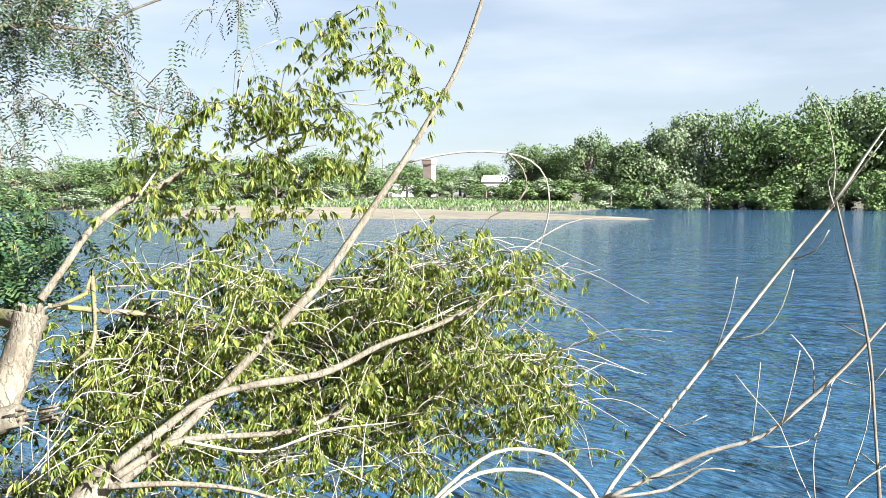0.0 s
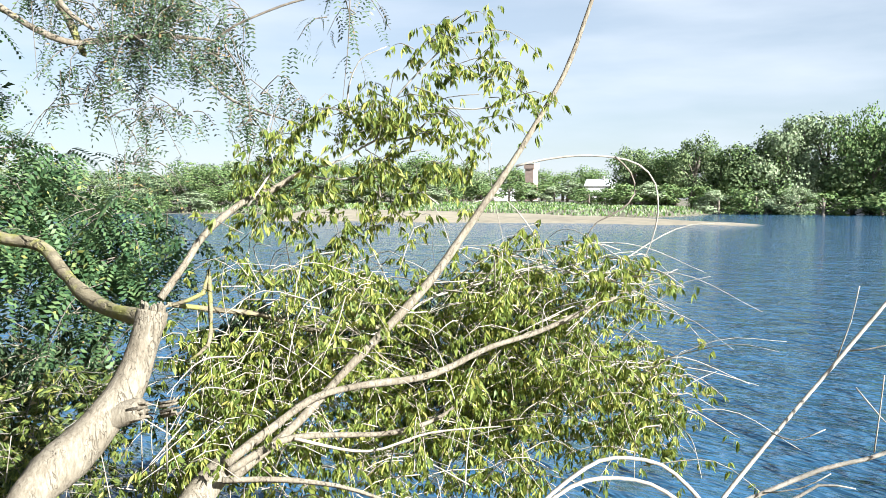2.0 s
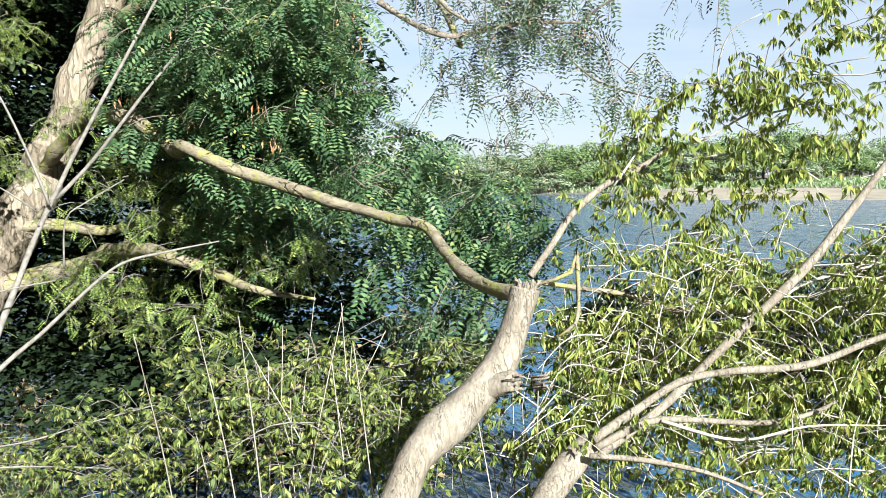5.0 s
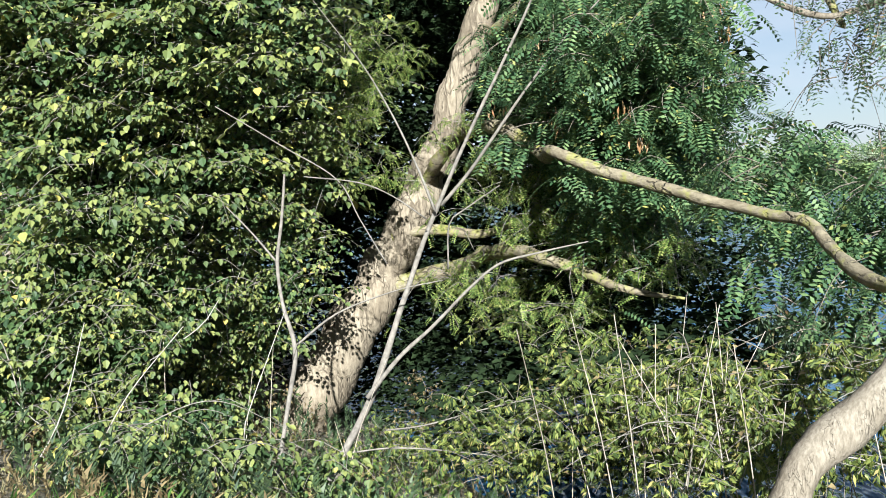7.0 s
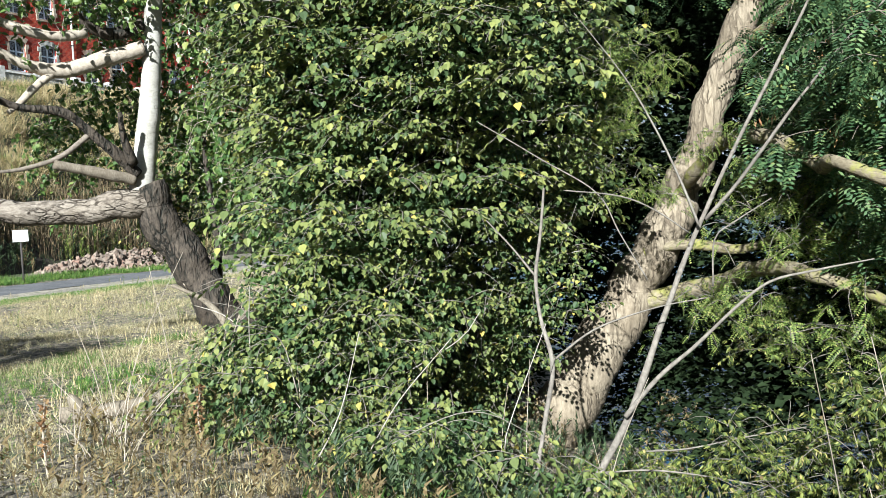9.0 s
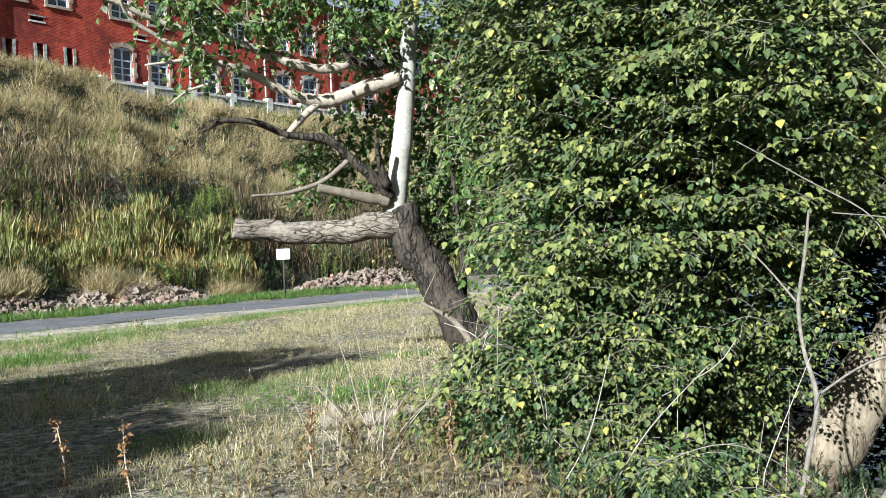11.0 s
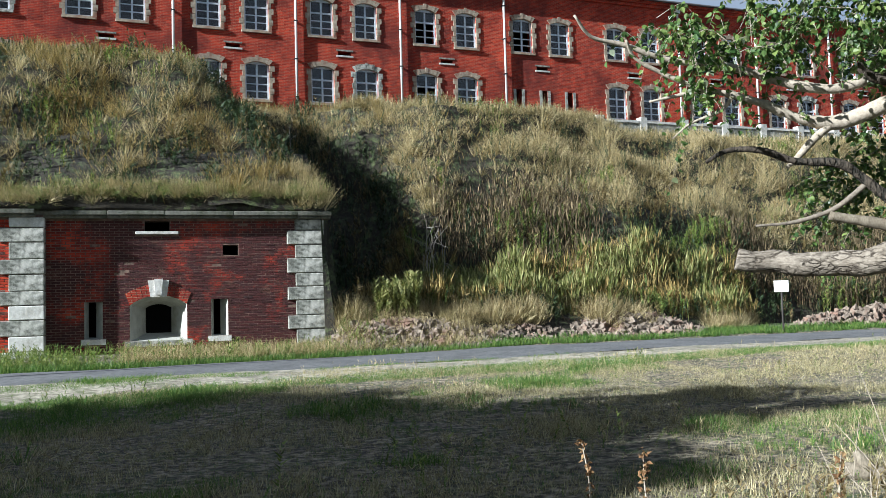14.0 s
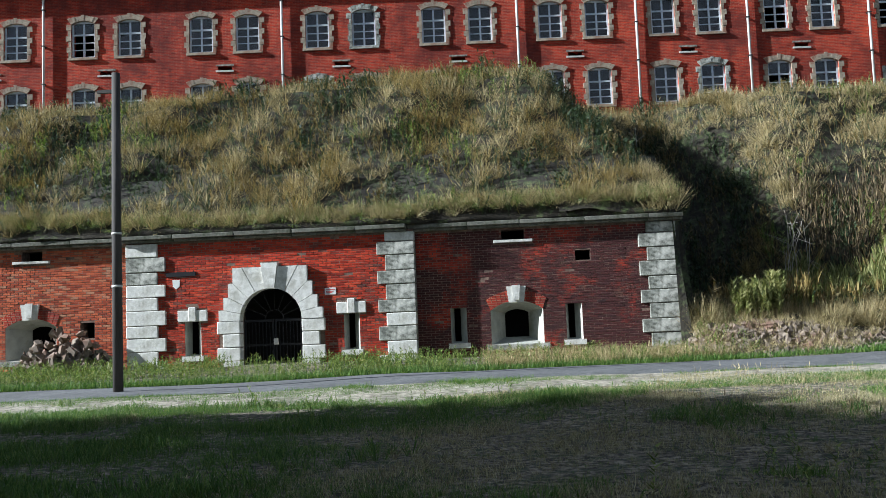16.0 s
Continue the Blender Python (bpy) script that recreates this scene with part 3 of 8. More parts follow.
def build_ground():
    rad = np.concatenate([[0.0], np.geomspace(0.5, 60, 95), np.geomspace(62, 2600, 75)])
    ang = np.linspace(0, 2 * np.pi, 300, endpoint=False)
    R, A = np.meshgrid(rad[1:], ang, indexing="ij")
    X, Y = R * np.cos(A), R * np.sin(A)
    V = np.vstack([[(0, 0, ground_z(0, 0))], np.stack([X, Y, ground_z(X, Y)], -1).reshape(-1, 3)])
    n, m = len(rad) - 1, len(ang)
    i, j = np.meshgrid(np.arange(n - 1), np.arange(m), indexing="ij")
    k = (j + 1) % m
    Q = 1 + np.stack([i * m + j, (i + 1) * m + j, (i + 1) * m + k, i * m + k], -1).reshape(-1, 4)
    jj = np.arange(m)
    T = np.stack([np.zeros(m, int), 1 + jj, 1 + (jj + 1) % m], -1)
    # dry lawn inland, darker soil on the bank, meadow across the river
    ob = put("ground", mesh_np("ground", V, [Q, T], M_GROUND, True))
    tagged(ob, "dry lawn soil with worn and green patches", "ground", kind="structure")


def build_water():
    c = RIV * 150
    v = [(c[0] + RIV[0] * a + ALONG[0] * b, c[1] + RIV[1] * a + ALONG[1] * b, WATER_Z) for a, b in ((-160, -1500), (160, -1500), (160, 1500), (-160, 1500))]
    ob = put("water", mesh_np("water", np.array(v), np.array([(0, 3, 2, 1)]), M_WATER))
    tagged(ob, "deep blue river water rippled by the wind", "river", kind="structure")


def build_sandbar():
    """A long low spit of sand before the far bank, running to a point downstream."""
    n, m = 90, 14
    s = np.linspace(-38, 33.5, n)
    V = []
    for si in s:
        t = (si + 38) / 71.5
        front = 121 + 12 * (1 - t) ** 1.2 + 1.5 * math.sin(si * 0.22) + 0.8 * math.sin(si * 0.6)
        width = 62 * (1 - t) ** 0.6 + 0.2
        for j in range(m):
            w = j / (m - 1)
            r = front + width * w
            z = WATER_Z - 0.25 + 1.5 * math.sin(math.pi * min(1, 0.12 + w * 1.3) * 0.5) * (0.18 + 0.82 * (1 - t) ** 0.5) - 0.1
            V.append((*(RIV * r + ALONG * si), z + 0.05 * math.sin(si * 0.4 + w * 7)))
    i, j = np.meshgrid(np.arange(n - 1), np.arange(m - 1), indexing="ij")
    Q = np.stack([i * m + j, i * m + j + 1, (i + 1) * m + j + 1, (i + 1) * m + j], -1).reshape(-1, 4)
    ob = put("sandbar", mesh_np("sandbar", np.array(V), Q, M_SAND, True))
    tagged(ob, "long pale sand spit in the river", "sandbar", kind="structure")


CASE_TURN = radians(-3.5)
CASE_M = pose(0, 0, 0, 0, 0, -3.5)


def humps(x, y):
    """Bushy humps and hollows of the overgrown slope, about 2 m across."""
    return wave_sum(x, y, 1.5, 19)


def mound_z(x, y):
    """Earth over the gun rooms, in their own turned frame."""
    c, s = math.cos(-CASE_TURN), math.sin(-CASE_TURN)
    u, w = c * x - s * y, s * x + c * y
    crest = 11.25 - 0.05 * np.abs(u + 1.0) + 0.25 * wave_sum(x, y, 0.45, 8)
    # unseen rise behind the crest, added to throw shadow on the slope
    crest = crest + 0.20 * np.clip(w - 36.0, 0, 4.5) - 0.9 * np.maximum(w - 40.8, 0)
    z = np.minimum(4.85 + (w - 29.1) * 0.98 + 0.22 * wave_sum(x, y, 0.9, 12) + 0.55 * humps(x, y), crest)
    # the flank is widened behind the crest too, for that added shadow
    z = np.minimum(z, 4.85 + (5.9 + 0.5 * np.clip(w - 36.0, 0, 5) - u) * 1.25 + 0.25 * humps(x, y))
    z = np.maximum(z, 4.83)
    return np.where((w > 28.95) & (u < 5.6), z, -5.0)


def slope_z(x, y):
    toe = 30.6 + 0.9 * np.sin(x * 0.21 + 1) + 0.02 * np.maximum(x - 10, 0) + 1.9 * np.exp(-((x - 9.0) / 3.0) ** 2)
    z = 0.35 + (y - toe) * 0.95 + 0.9 * smooth01(toe - 2.0, toe + 0.5, y)
    z = z + (0.25 * wave_sum(x, y, 0.8, 9) + 0.8 * wave_sum(x, y, 0.5, 61) + 0.75 * humps(x, y)) * smooth01(toe, toe + 2, y)
    crest = 11.15 - 0.75 * smooth01(24, 27.5, x) + 0.15 * wave_sum(x, y, 0.5, 11)
    # a low bank of earth and rubble along the lane
    long = smooth01(5.6, 8.0, x) * (1 - 0.75 * smooth01(19, 27, x))
    up = smooth01(road_mid(x) + 2.3, road_mid(x) + 5.4, y)
    low = -0.2 + (0.25 + (1.45 + 0.2 * wave_sum(x, y, 1.3, 14)) * up) * long
    return np.maximum(np.minimum(z, crest), low)


def embankment_z(x, y):
    x, y = np.asarray(x, float), np.asarray(y, float)
    return np.maximum(slope_z(x, y), mound_z(x, y))


def build_embankment():
    xs = np.concatenate([np.arange(-70, -22, 1.0), np.arange(-22, 12, 0.35), np.arange(12, 62, 0.6), np.arange(62, 130, 2.0)])
    ys = np.concatenate([np.arange(26.7, 46, 0.35), np.array([47, 50, 60, 75])])
    X, Y = np.meshgrid(xs, ys, indexing="ij")
    Z = embankment_z(X, Y)
    c, s = math.cos(-CASE_TURN), math.sin(-CASE_TURN)
    U, W = c * X - s * Y, s * X + c * Y
    V = np.stack([X, Y, Z], -1).reshape(-1, 3)
    n, m = len(xs), len(ys)
    i, j = np.meshgrid(np.arange(n - 1), np.arange(m - 1), indexing="ij")
    Q = np.stack([i * m + j, (i + 1) * m + j, (i + 1) * m + j + 1, i * m + j + 1], -1).reshape(-1, 4)
    # leave out what would stand before or inside the wall
    keep = ~(((U < 5.25) & (W < 33.0))[:-1, :-1].ravel() & (Z[:-1, :-1].ravel() < 4.5))
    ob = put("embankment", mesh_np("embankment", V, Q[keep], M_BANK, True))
    tagged(ob, "steep earth embankment covered in dry grass", "embankment", kind="structure")


def road_mid(x):
    return 23.2 + 0.10 * np.clip(x, -60, 8) + 0.07 * np.clip(x - 8, 0, 14) - 0.05 * np.clip(x - 22, 0, 60)


def build_strip(name, offset0, offset1, lift, mat, label, wobble=0.0):
    xs = np.arange(-90, 140, 0.75)
    V = []
    for x in xs:
        for k in range(5):
            o = offset0 + (offset1 - offset0) * k / 4
            if k in (0, 4):
                o += wobble * math.sin(x * 0.9 + k) * (0.6 + 0.4 * math.sin(x * 2.3))
            y = road_mid(x) + o
            edge = -0.03 if k in (0, 4) else 0.0
            V.append((x, y, float(ground_z(x, y)) + lift + edge))
    n, m = len(xs), 5
    i, j = np.meshgrid(np.arange(n - 1), np.arange(m - 1), indexing="ij")
    Q = np.stack([i * m + j, (i + 1) * m + j, (i + 1) * m + j + 1, i * m + j + 1], -1).reshape(-1, 4)
    ob = put(name, mesh_np(name, np.array(V), Q, mat, True))
    tagged(ob, label, "road", kind="structure")


def build_turf_edge():
    """The earth's front edge that lies on the cornice of the gun rooms."""
    prof = [(28.80, 4.805), (28.80, 4.93), (29.05, 5.12), (29.7, 5.7), (31.2, 7.0), (31.2, 4.81)]
    xs = np.arange(-60, 5.45, 0.4)
    V = []
    for x in xs:
        for i, (y, z) in enumerate(prof):
            k = 0.07 if i in (1, 2, 3) else 0.0
            back = 0.38 if not (-12.6 < x < -2.7) else 0.0
            V.append((x, y + (back * 0.8 if i < 3 else 0) + k * math.sin(x * 2.1 + i), z + k * math.sin(x * 1.7 + i * 2)))
    n, m = len(xs), len(prof)
    i, j = np.meshgrid(np.arange(n - 1), np.arange(m), indexing="ij")
    jn = (j + 1) % m
    Q = np.stack([i * m + j, (i + 1) * m + j, (i + 1) * m + jn, i * m + jn], -1).reshape(-1, 4)
    cap = np.array([[(n - 1) * m + k for k in (0, 5, 2, 1)], [(n - 1) * m + k for k in (5, 4, 3, 2)]])
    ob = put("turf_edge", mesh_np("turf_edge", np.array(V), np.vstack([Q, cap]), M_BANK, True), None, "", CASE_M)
    tagged(ob, "earth edge lying on the stone cornice", "earth", kind="structure")


build_turf_edge()
build_ground()
build_water()
build_sandbar()
build_embankment()
build_strip("road", -1.6, 2.2, 0.045, M_ASPHALT, "narrow worn asphalt lane", 0.12)
build_strip("verge", -4.7, -1.2, 0.028, M_DIRT, "pale trodden dirt beside the lane", 0.85)

# ---- the brick barracks on the embankment ----
FACE_Y = 46.0


def wall_with_holes(x0, x1, z0, z1, y0, y1, holes):
    """A slab from y0 (front) to y1 with rectangular holes (x0, x1, z0, z1) cut through, reveals included."""
    g = Geo()
    xs = sorted({x0, x1, *[h[0] for h in holes], *[h[1] for h in holes]})
    zs = sorted({z0, z1, *[h[2] for h in holes], *[h[3] for h in holes]})

    def is_hole(i, k):
        if i < 0 or k < 0 or i >= len(xs) - 1 or k >= len(zs) - 1:
            return True
        cx, cz = (xs[i] + xs[i + 1]) / 2, (zs[k] + zs[k + 1]) / 2
        return any(h[0] < cx < h[1] and h[2] < cz < h[3] for h in holes)

    for i in range(len(xs) - 1):
        for k in range(len(zs) - 1):
            if is_hole(i, k):
                continue
            a, b, c, d = xs[i], xs[i + 1], zs[k], zs[k + 1]
            g.quad((a, y0, c), (b, y0, c), (b, y0, d), (a, y0, d))
            g.quad((b, y1, c), (a, y1, c), (a, y1, d), (b, y1, d))
            if is_hole(i - 1, k):
                g.quad((a, y1, c), (a, y0, c), (a, y0, d), (a, y1, d))
            if is_hole(i + 1, k):
                g.quad((b, y0, c), (b, y1, c), (b, y1, d), (b, y0, d))
            if is_hole(i, k - 1):
                g.quad((a, y1, c), (b, y1, c), (b, y0, c), (a, y0, c))
            if is_hole(i, k + 1):
                g.quad((a, y0, d), (b, y0, d), (b, y1, d), (a, y1, d))
    return g


def mat_glass(name, tint=(0.85, 0.92, 1.0), rough=0.04):
    m, t, b = nodes_of(name)
    b.inputs["Base Color"].default_value = (*tint, 1)
    b.inputs["Roughness"].default_value = rough
    b.inputs["Transmission Weight"].default_value = 1.0
    b.inputs["IOR"].default_value = 1.75
    bump(t, b, noise_node(t, tex_coord(t), 2.2, 2), 0.25, 0.03)
    return m


M_GLASS = mat_glass("window_glass")
WIN_W, WIN_H = 1.22, 1.95          # clear opening, its arch rises 0.16 above the springing


def arch_z(x, half, rise):
    """Height of a segmental arch above its springing at x."""
    r = (half * half + rise * rise) / (2 * rise)
    return math.sqrt(max(r * r - x * x, 0.0)) - (r - rise)


def arched_outline(half, z0, zs, rise, n=8):
    pts = [(-half, z0), (half, z0), (half, zs)]
    for i in range(1, n):
        x = half - 2 * half * i / n
        pts.append((x, zs + arch_z(x, half, rise)))
    pts.append((-half, zs))
    return pts


def make_window(seed, style):
    """An arched window in a rough stone surround, its base line at the sill; the front of the wall is y = 0."""
    r = random.Random(seed)
    w = empty("window")
    half, spring, rise = WIN_W / 2, WIN_H - 0.18, 0.18
    stone = M_STONE_WIN if style != "dark" else M_STONE_GREY
    # jamb stones, long and short in turn
    n = 6
    for side in (-1, 1):
        for i in range(n):
            z0, z1 = spring * i / n, spring * (i + 1) / n - 0.012
            wide = (0.24 if i % 2 else 0.16) + r.uniform(-0.03, 0.03)
            g = Geo().box(min(side * half, side * (half + wide)), -0.035 - r.uniform(0, 0.025), z0, max(side * half, side * (half + wide)), 0.14, z1, 0.008)
            put("stone", g.mesh("stone", stone), w)
    # arch stones
    k = 9
    for i in range(k):
        a0, a1 = -1 + 2 * i / k, -1 + 2 * (i + 1) / k
        xa, xb = a0 * half, a1 * half - 0.01
        oa, ob_ = a0 * (half + 0.20), a1 * (half + 0.20) - 0.01
        up = 0.25 + (0.06 if i == 4 else r.uniform(-0.03, 0.03))
        za, zb = spring + arch_z(xa, half, rise), spring + arch_z(min(xb, half), half, rise)
        drop = 0.16
        zoa, zob = spring + rise + up - drop * a0 * a0, spring + rise + up - drop * a1 * a1
        g = Geo().prism_y([(xa, za), (xb, zb), (ob_, zob), (oa, zoa)], -0.04 - r.uniform(0, 0.03), 0.16)
        put("stone", g.mesh("stone", stone), w)
    sill = Geo().box(-half - 0.16, -0.10, -0.13, half + 0.16, 0.2, 0.0, 0.008)
    put("window_sill", sill.mesh("window_sill", stone), w)
    # wooden frame: outer ring, mullion, transoms
    fr = Geo()
    y0, y1 = 0.12, 0.19
    for x0, x1 in ((-half + 0.002, -half + 0.08), (half - 0.08, half - 0.002), (-0.045, 0.045)):
        fr.box(x0, y0, 0.0, x1, y1, spring + 0.1)
    for z0, z1 in ((0.0, 0.09), (1.20, 1.28), (spring + 0.06, spring + rise + 0.05)):
        fr.box(-half + 0.004, y0 - 0.006, z0, half - 0.004, y1 + 0.004, z1)
    for z in (0.45, 0.82):
        fr.box(-half + 0.06, y0 + 0.01, z - 0.024, half - 0.06, y1 - 0.01, z + 0.024)
    put("window_frame", fr.mesh("window_frame", M_WHITEPAINT), w, "faded pale blue wooden frame")
    for x0, x1 in ((-half + 0.07, -0.04), (0.04, half - 0.07)):
        for z0, z1 in ((0.08, 0.44), (0.46, 0.81), (0.83, 1.21), (1.27, spring + 0.07)):
            if style == "open" and z1 < 1.25 or r.random() < 0.12:
                continue
            p = Geo().quad((x0, 0.155, z0), (x1, 0.155, z0), (x1, 0.155 + r.uniform(-0.02, 0.02), z1), (x0, 0.155, z1))
            put("pane", p.mesh("pane", M_GLASS), w)
    return w


PAIRS = [-53.1, -47.1, -41.1, -35.1, -29.1, -23.1, -17.2, -11.1, -5.1, 0.9, 6.9, 12.7, 18.5, 24.4, 30.55, 36.5, 42.5, 48.5, 54.5, 60.5, 66.5]
UP_SILL, LOW_SILL = 15.98, 12.42


def build_barracks():
    holes, spots = [], []
    for i, c in enumerate(PAIRS):
        for dx in (-1.2, 1.2):
            for sill in (UP_SILL, LOW_SILL):
                if sill == LOW_SILL and abs(c - 24.4) < 0.1:
                    continue
                x = c + dx
                holes.append((x - WIN_W / 2, x + WIN_W / 2, sill, sill + WIN_H))
                spots.append((x, sill))
    slits = [(x - 0.17, x + 0.17, 12.75, 13.85) for x in (22.85, 24.5, 26.15)]
    vents = [(c - 0.36, c + 0.36, 15.02, 15.24) for c in PAIRS]
    g = wall_with_holes(-75, 82, 9.5, 19.55, FACE_Y, FACE_Y + 0.6, holes + slits + vents)
    wall = put("wall_barracks", g.mesh("wall_barracks", M_BRICK_UP))
    tagged(wall, "long red brick barracks wall with sooty patches", "wall", kind="structure")
    # inner walls and floors painted black, so the rooms look unlit
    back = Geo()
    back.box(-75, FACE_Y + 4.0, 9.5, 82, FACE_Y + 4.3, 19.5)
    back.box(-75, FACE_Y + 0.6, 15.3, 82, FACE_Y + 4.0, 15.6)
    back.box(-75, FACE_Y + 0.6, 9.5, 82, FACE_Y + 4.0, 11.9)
    tagged(put("wall_inner", back.mesh("wall_inner", M_DARK)), "inner wall behind the barracks windows, painted black as shade", "wall", kind="structure")
    # cornice and roof
    ro = Geo().box(-76, FACE_Y - 0.28, 19.55, 83, FACE_Y + 0.7, 19.72).box(-76, FACE_Y - 0.14, 19.36, 83, FACE_Y - 0.003, 19.547)
    tagged(put("trim", ro.mesh("trim", M_BRICK_UP)), "brick cornice under the barracks eaves", "cornice", kind="structure")
    rf = Geo()
    rf.quad((-76.5, FACE_Y - 0.55, 19.76), (83.5, FACE_Y - 0.55, 19.76), (83.5, FACE_Y + 10, 21.4), (-76.5, FACE_Y + 10, 21.4))
    rf.quad((-76.5, FACE_Y + 10, 21.3), (83.5, FACE_Y + 10, 21.3), (83.5, FACE_Y - 0.55, 19.70), (-76.5, FACE_Y - 0.55, 19.70))
    rf.quad((-76.5, FACE_Y - 0.55, 19.70), (83.5, FACE_Y - 0.55, 19.70), (83.5, FACE_Y - 0.55, 19.76), (-76.5, FACE_Y - 0.55, 19.76))
    tagged(put("roof", rf.mesh("roof", M_ROOF)), "low grey sheet metal barracks roof", "roof", kind="structure")
    # windows
    makers = [tagged(make_window(s, st), lab, "window", "barracks windows", "structure") for s, st, lab in (
        (1, "pale", "arched barracks window in pale stone surround"), (2, "pale", "arched barracks window with worn stone surround"),
        (3, "dark", "arched barracks window in grey weathered stone"), (4, "open", "arched barracks window with missing panes"))]
    used = set()
    rr = random.Random(5)
    for x, sill in spots:
        k = rr.choice((0, 0, 1, 1, 2, 3))
        at = pose(x, FACE_Y, sill)
        if k in used:
            copy_thing(makers[k], at)
        else:
            makers[k].matrix_basis = at
            used.add(k)
    for x0, x1, z0, z1 in slits:
        s = empty("slit_window", pose((x0 + x1) / 2, FACE_Y, z0))
        for x in (-0.26, 0.26):
            for i in range(3):
                put("stone", Geo().box(x - 0.085, -0.03, i * 0.37, x + 0.085, 0.1, i * 0.37 + 0.35, 0.008).mesh("stone", M_STONE_GREY), s)
        tagged(s, "narrow slit window with stone jambs", "window", "slit windows", "structure")
    v0 = empty("wall_vent")
    put("lintel", Geo().box(-0.46, -0.03, 0.22, 0.46, 0.1, 0.30, 0.006).mesh("lintel", M_STONE_GREY), v0)
    put("shelf", Geo().box(-0.46, -0.05, -0.09, 0.46, 0.1, -0.003, 0.006).mesh("shelf", M_STONE), v0)
    tagged(v0, "flat vent slot with stone ledge in brick wall", "vent", "wall vents")
    for i, c in enumerate(PAIRS):
        at = pose(c, FACE_Y, 15.02)
        if i:
            copy_thing(v0, at)
        else:
            v0.matrix_basis = at
    # downpipes with brackets and a hopper
    d0 = empty("downpipe")
    put("pipe", tubes("pipe", [np.array([(0, 0, 0, 0.065), (0, 0, 4, 0.065), (0, 0, 7.6, 0.065)])], M_ZINC, 8), d0)
    put("hopper", Geo().box(-0.13, -0.13, 7.45, 0.13, 0.12, 7.75).mesh("hopper", M_ZINC), d0)
    for z in (0.9, 2.9, 4.9, 6.8):
        put("bracket", Geo().box(-0.09, -0.085, z, 0.09, 0.14, z + 0.05).mesh("bracket", M_IRON), d0)
    tagged(d0, "pale zinc rainwater downpipe on brick wall", "downpipe", "downpipes")
    pipes = [-44.5, -32.5, -20.4, -8.1, 4.0, 10.1, 15.8, 22.0, 33.75, 39.6, 45.6, 57.5]
    for i, x in enumerate(pipes):
        at = pose(x, FACE_Y - 0.14, 11.7)
        if i:
            copy_thing(d0, at)
        else:
            d0.matrix_basis = at
    # low parapet on the terrace before the right part
    pw = empty("parapet_wall", pose(0, 44.2, 10.6))
    for i in range(9):
        x = 26.9 + 2.85 * i
        put("post", Geo().box(x - 0.22, -0.22, 0, x + 0.22, 0.22, 1.55, 0.01).mesh("post", M_STONE), pw)
        if i < 8:
            put("panel", Geo().box(x + 0.22, -0.16, 0, x + 2.63, 0.16, 1.22, 0.01).mesh("panel", M_STONE_GREY), pw)
            put("coping", Geo().box(x + 0.225, -0.21, 1.224, x + 2.625, 0.21, 1.34, 0.008).mesh("coping", M_STONE), pw)
    tagged(pw, "low stone parapet wall with pale posts", "parapet", kind="structure")


build_barracks()


# ---- the casemate front at the foot of the embankment (own frame, turned a little) ----
def case_empty(name, x=0.0, y=0.0, z=0.0):
    return empty(name, CASE_M @ pose(x, y, z))


FRONT, BACK = 29.0, 29.40          # portal section, flanking sections


def quoin(x0, x1, z0, z1, yf, seed, mat_cycle, long_side):
    """A pier of squared stones, long and short in turn towards long_side."""
    q = case_empty("quoin", 0, 0, 0)
    r = random.Random(seed)
    z, i = z0, 0
    while z < z1 - 0.1:
        h = min(r.uniform(0.40, 0.50), z1 - z)
        a, b = x0, x1
        short = 0.26 if i % 2 else 0.0
        if long_side in (-1, 0):
            a += short
        if long_side in (1, 0):
            b -= short
        sx, sy, sz = b - a, 0.36, h - 0.018
        me = bevel_box("stone", sx, sy, sz, r.choice(mat_cycle), 0.02, 0.006)
        put("stone", me, q, "", pose((a + b) / 2, yf + 0.10 - r.uniform(0, 0.02), z + h / 2))
        z += h
        i += 1
    tagged(q, "pier of squared limestone blocks in brick wall", "quoin", "stone quoins", "structure")


def slit(x, z0, z1, w, yf, cap):
    s = case_empty("embrasure_slit", x, yf, z0)
    h = z1 - z0
    g = Geo()
    # splayed plaster cheeks
    g.quad((-w / 2, 0.0, 0), (-w / 2 + 0.10, 0.40, 0), (-w / 2 + 0.10, 0.40, h), (-w / 2, 0.0, h))
    g.quad((w / 2 - 0.21, 0.40, 0), (w / 2, 0.0, 0), (w / 2, 0.0, h), (w / 2 - 0.21, 0.40, h))
    g.quad((-w / 2, 0, 0), (w / 2, 0, 0), (w / 2 - 0.21, 0.40, 0.05), (-w / 2 + 0.10, 0.40, 0.05))
    put("cheek", g.mesh("cheek", M_PLASTER), s)
    put("slit_sill", Geo().box(-w / 2 - 0.09, -0.09, -0.16, w / 2 + 0.09, 0.2, -0.004, 0.006).mesh("slit_sill", M_STONE), s)
    if cap:
        put("lintel", bevel_box("lintel", w + 0.44, 0.3, 0.36, M_STONE, 0.015), s, "", pose(0, 0.08, h + 0.185))
        put("keystone", bevel_box("keystone", 0.24, 0.34, 0.46, M_STONE, 0.015), s, "", pose(0, 0.07, h + 0.24))
    tagged(s, "narrow firing slit with plastered cheeks", "embrasure", "firing slits", "structure")


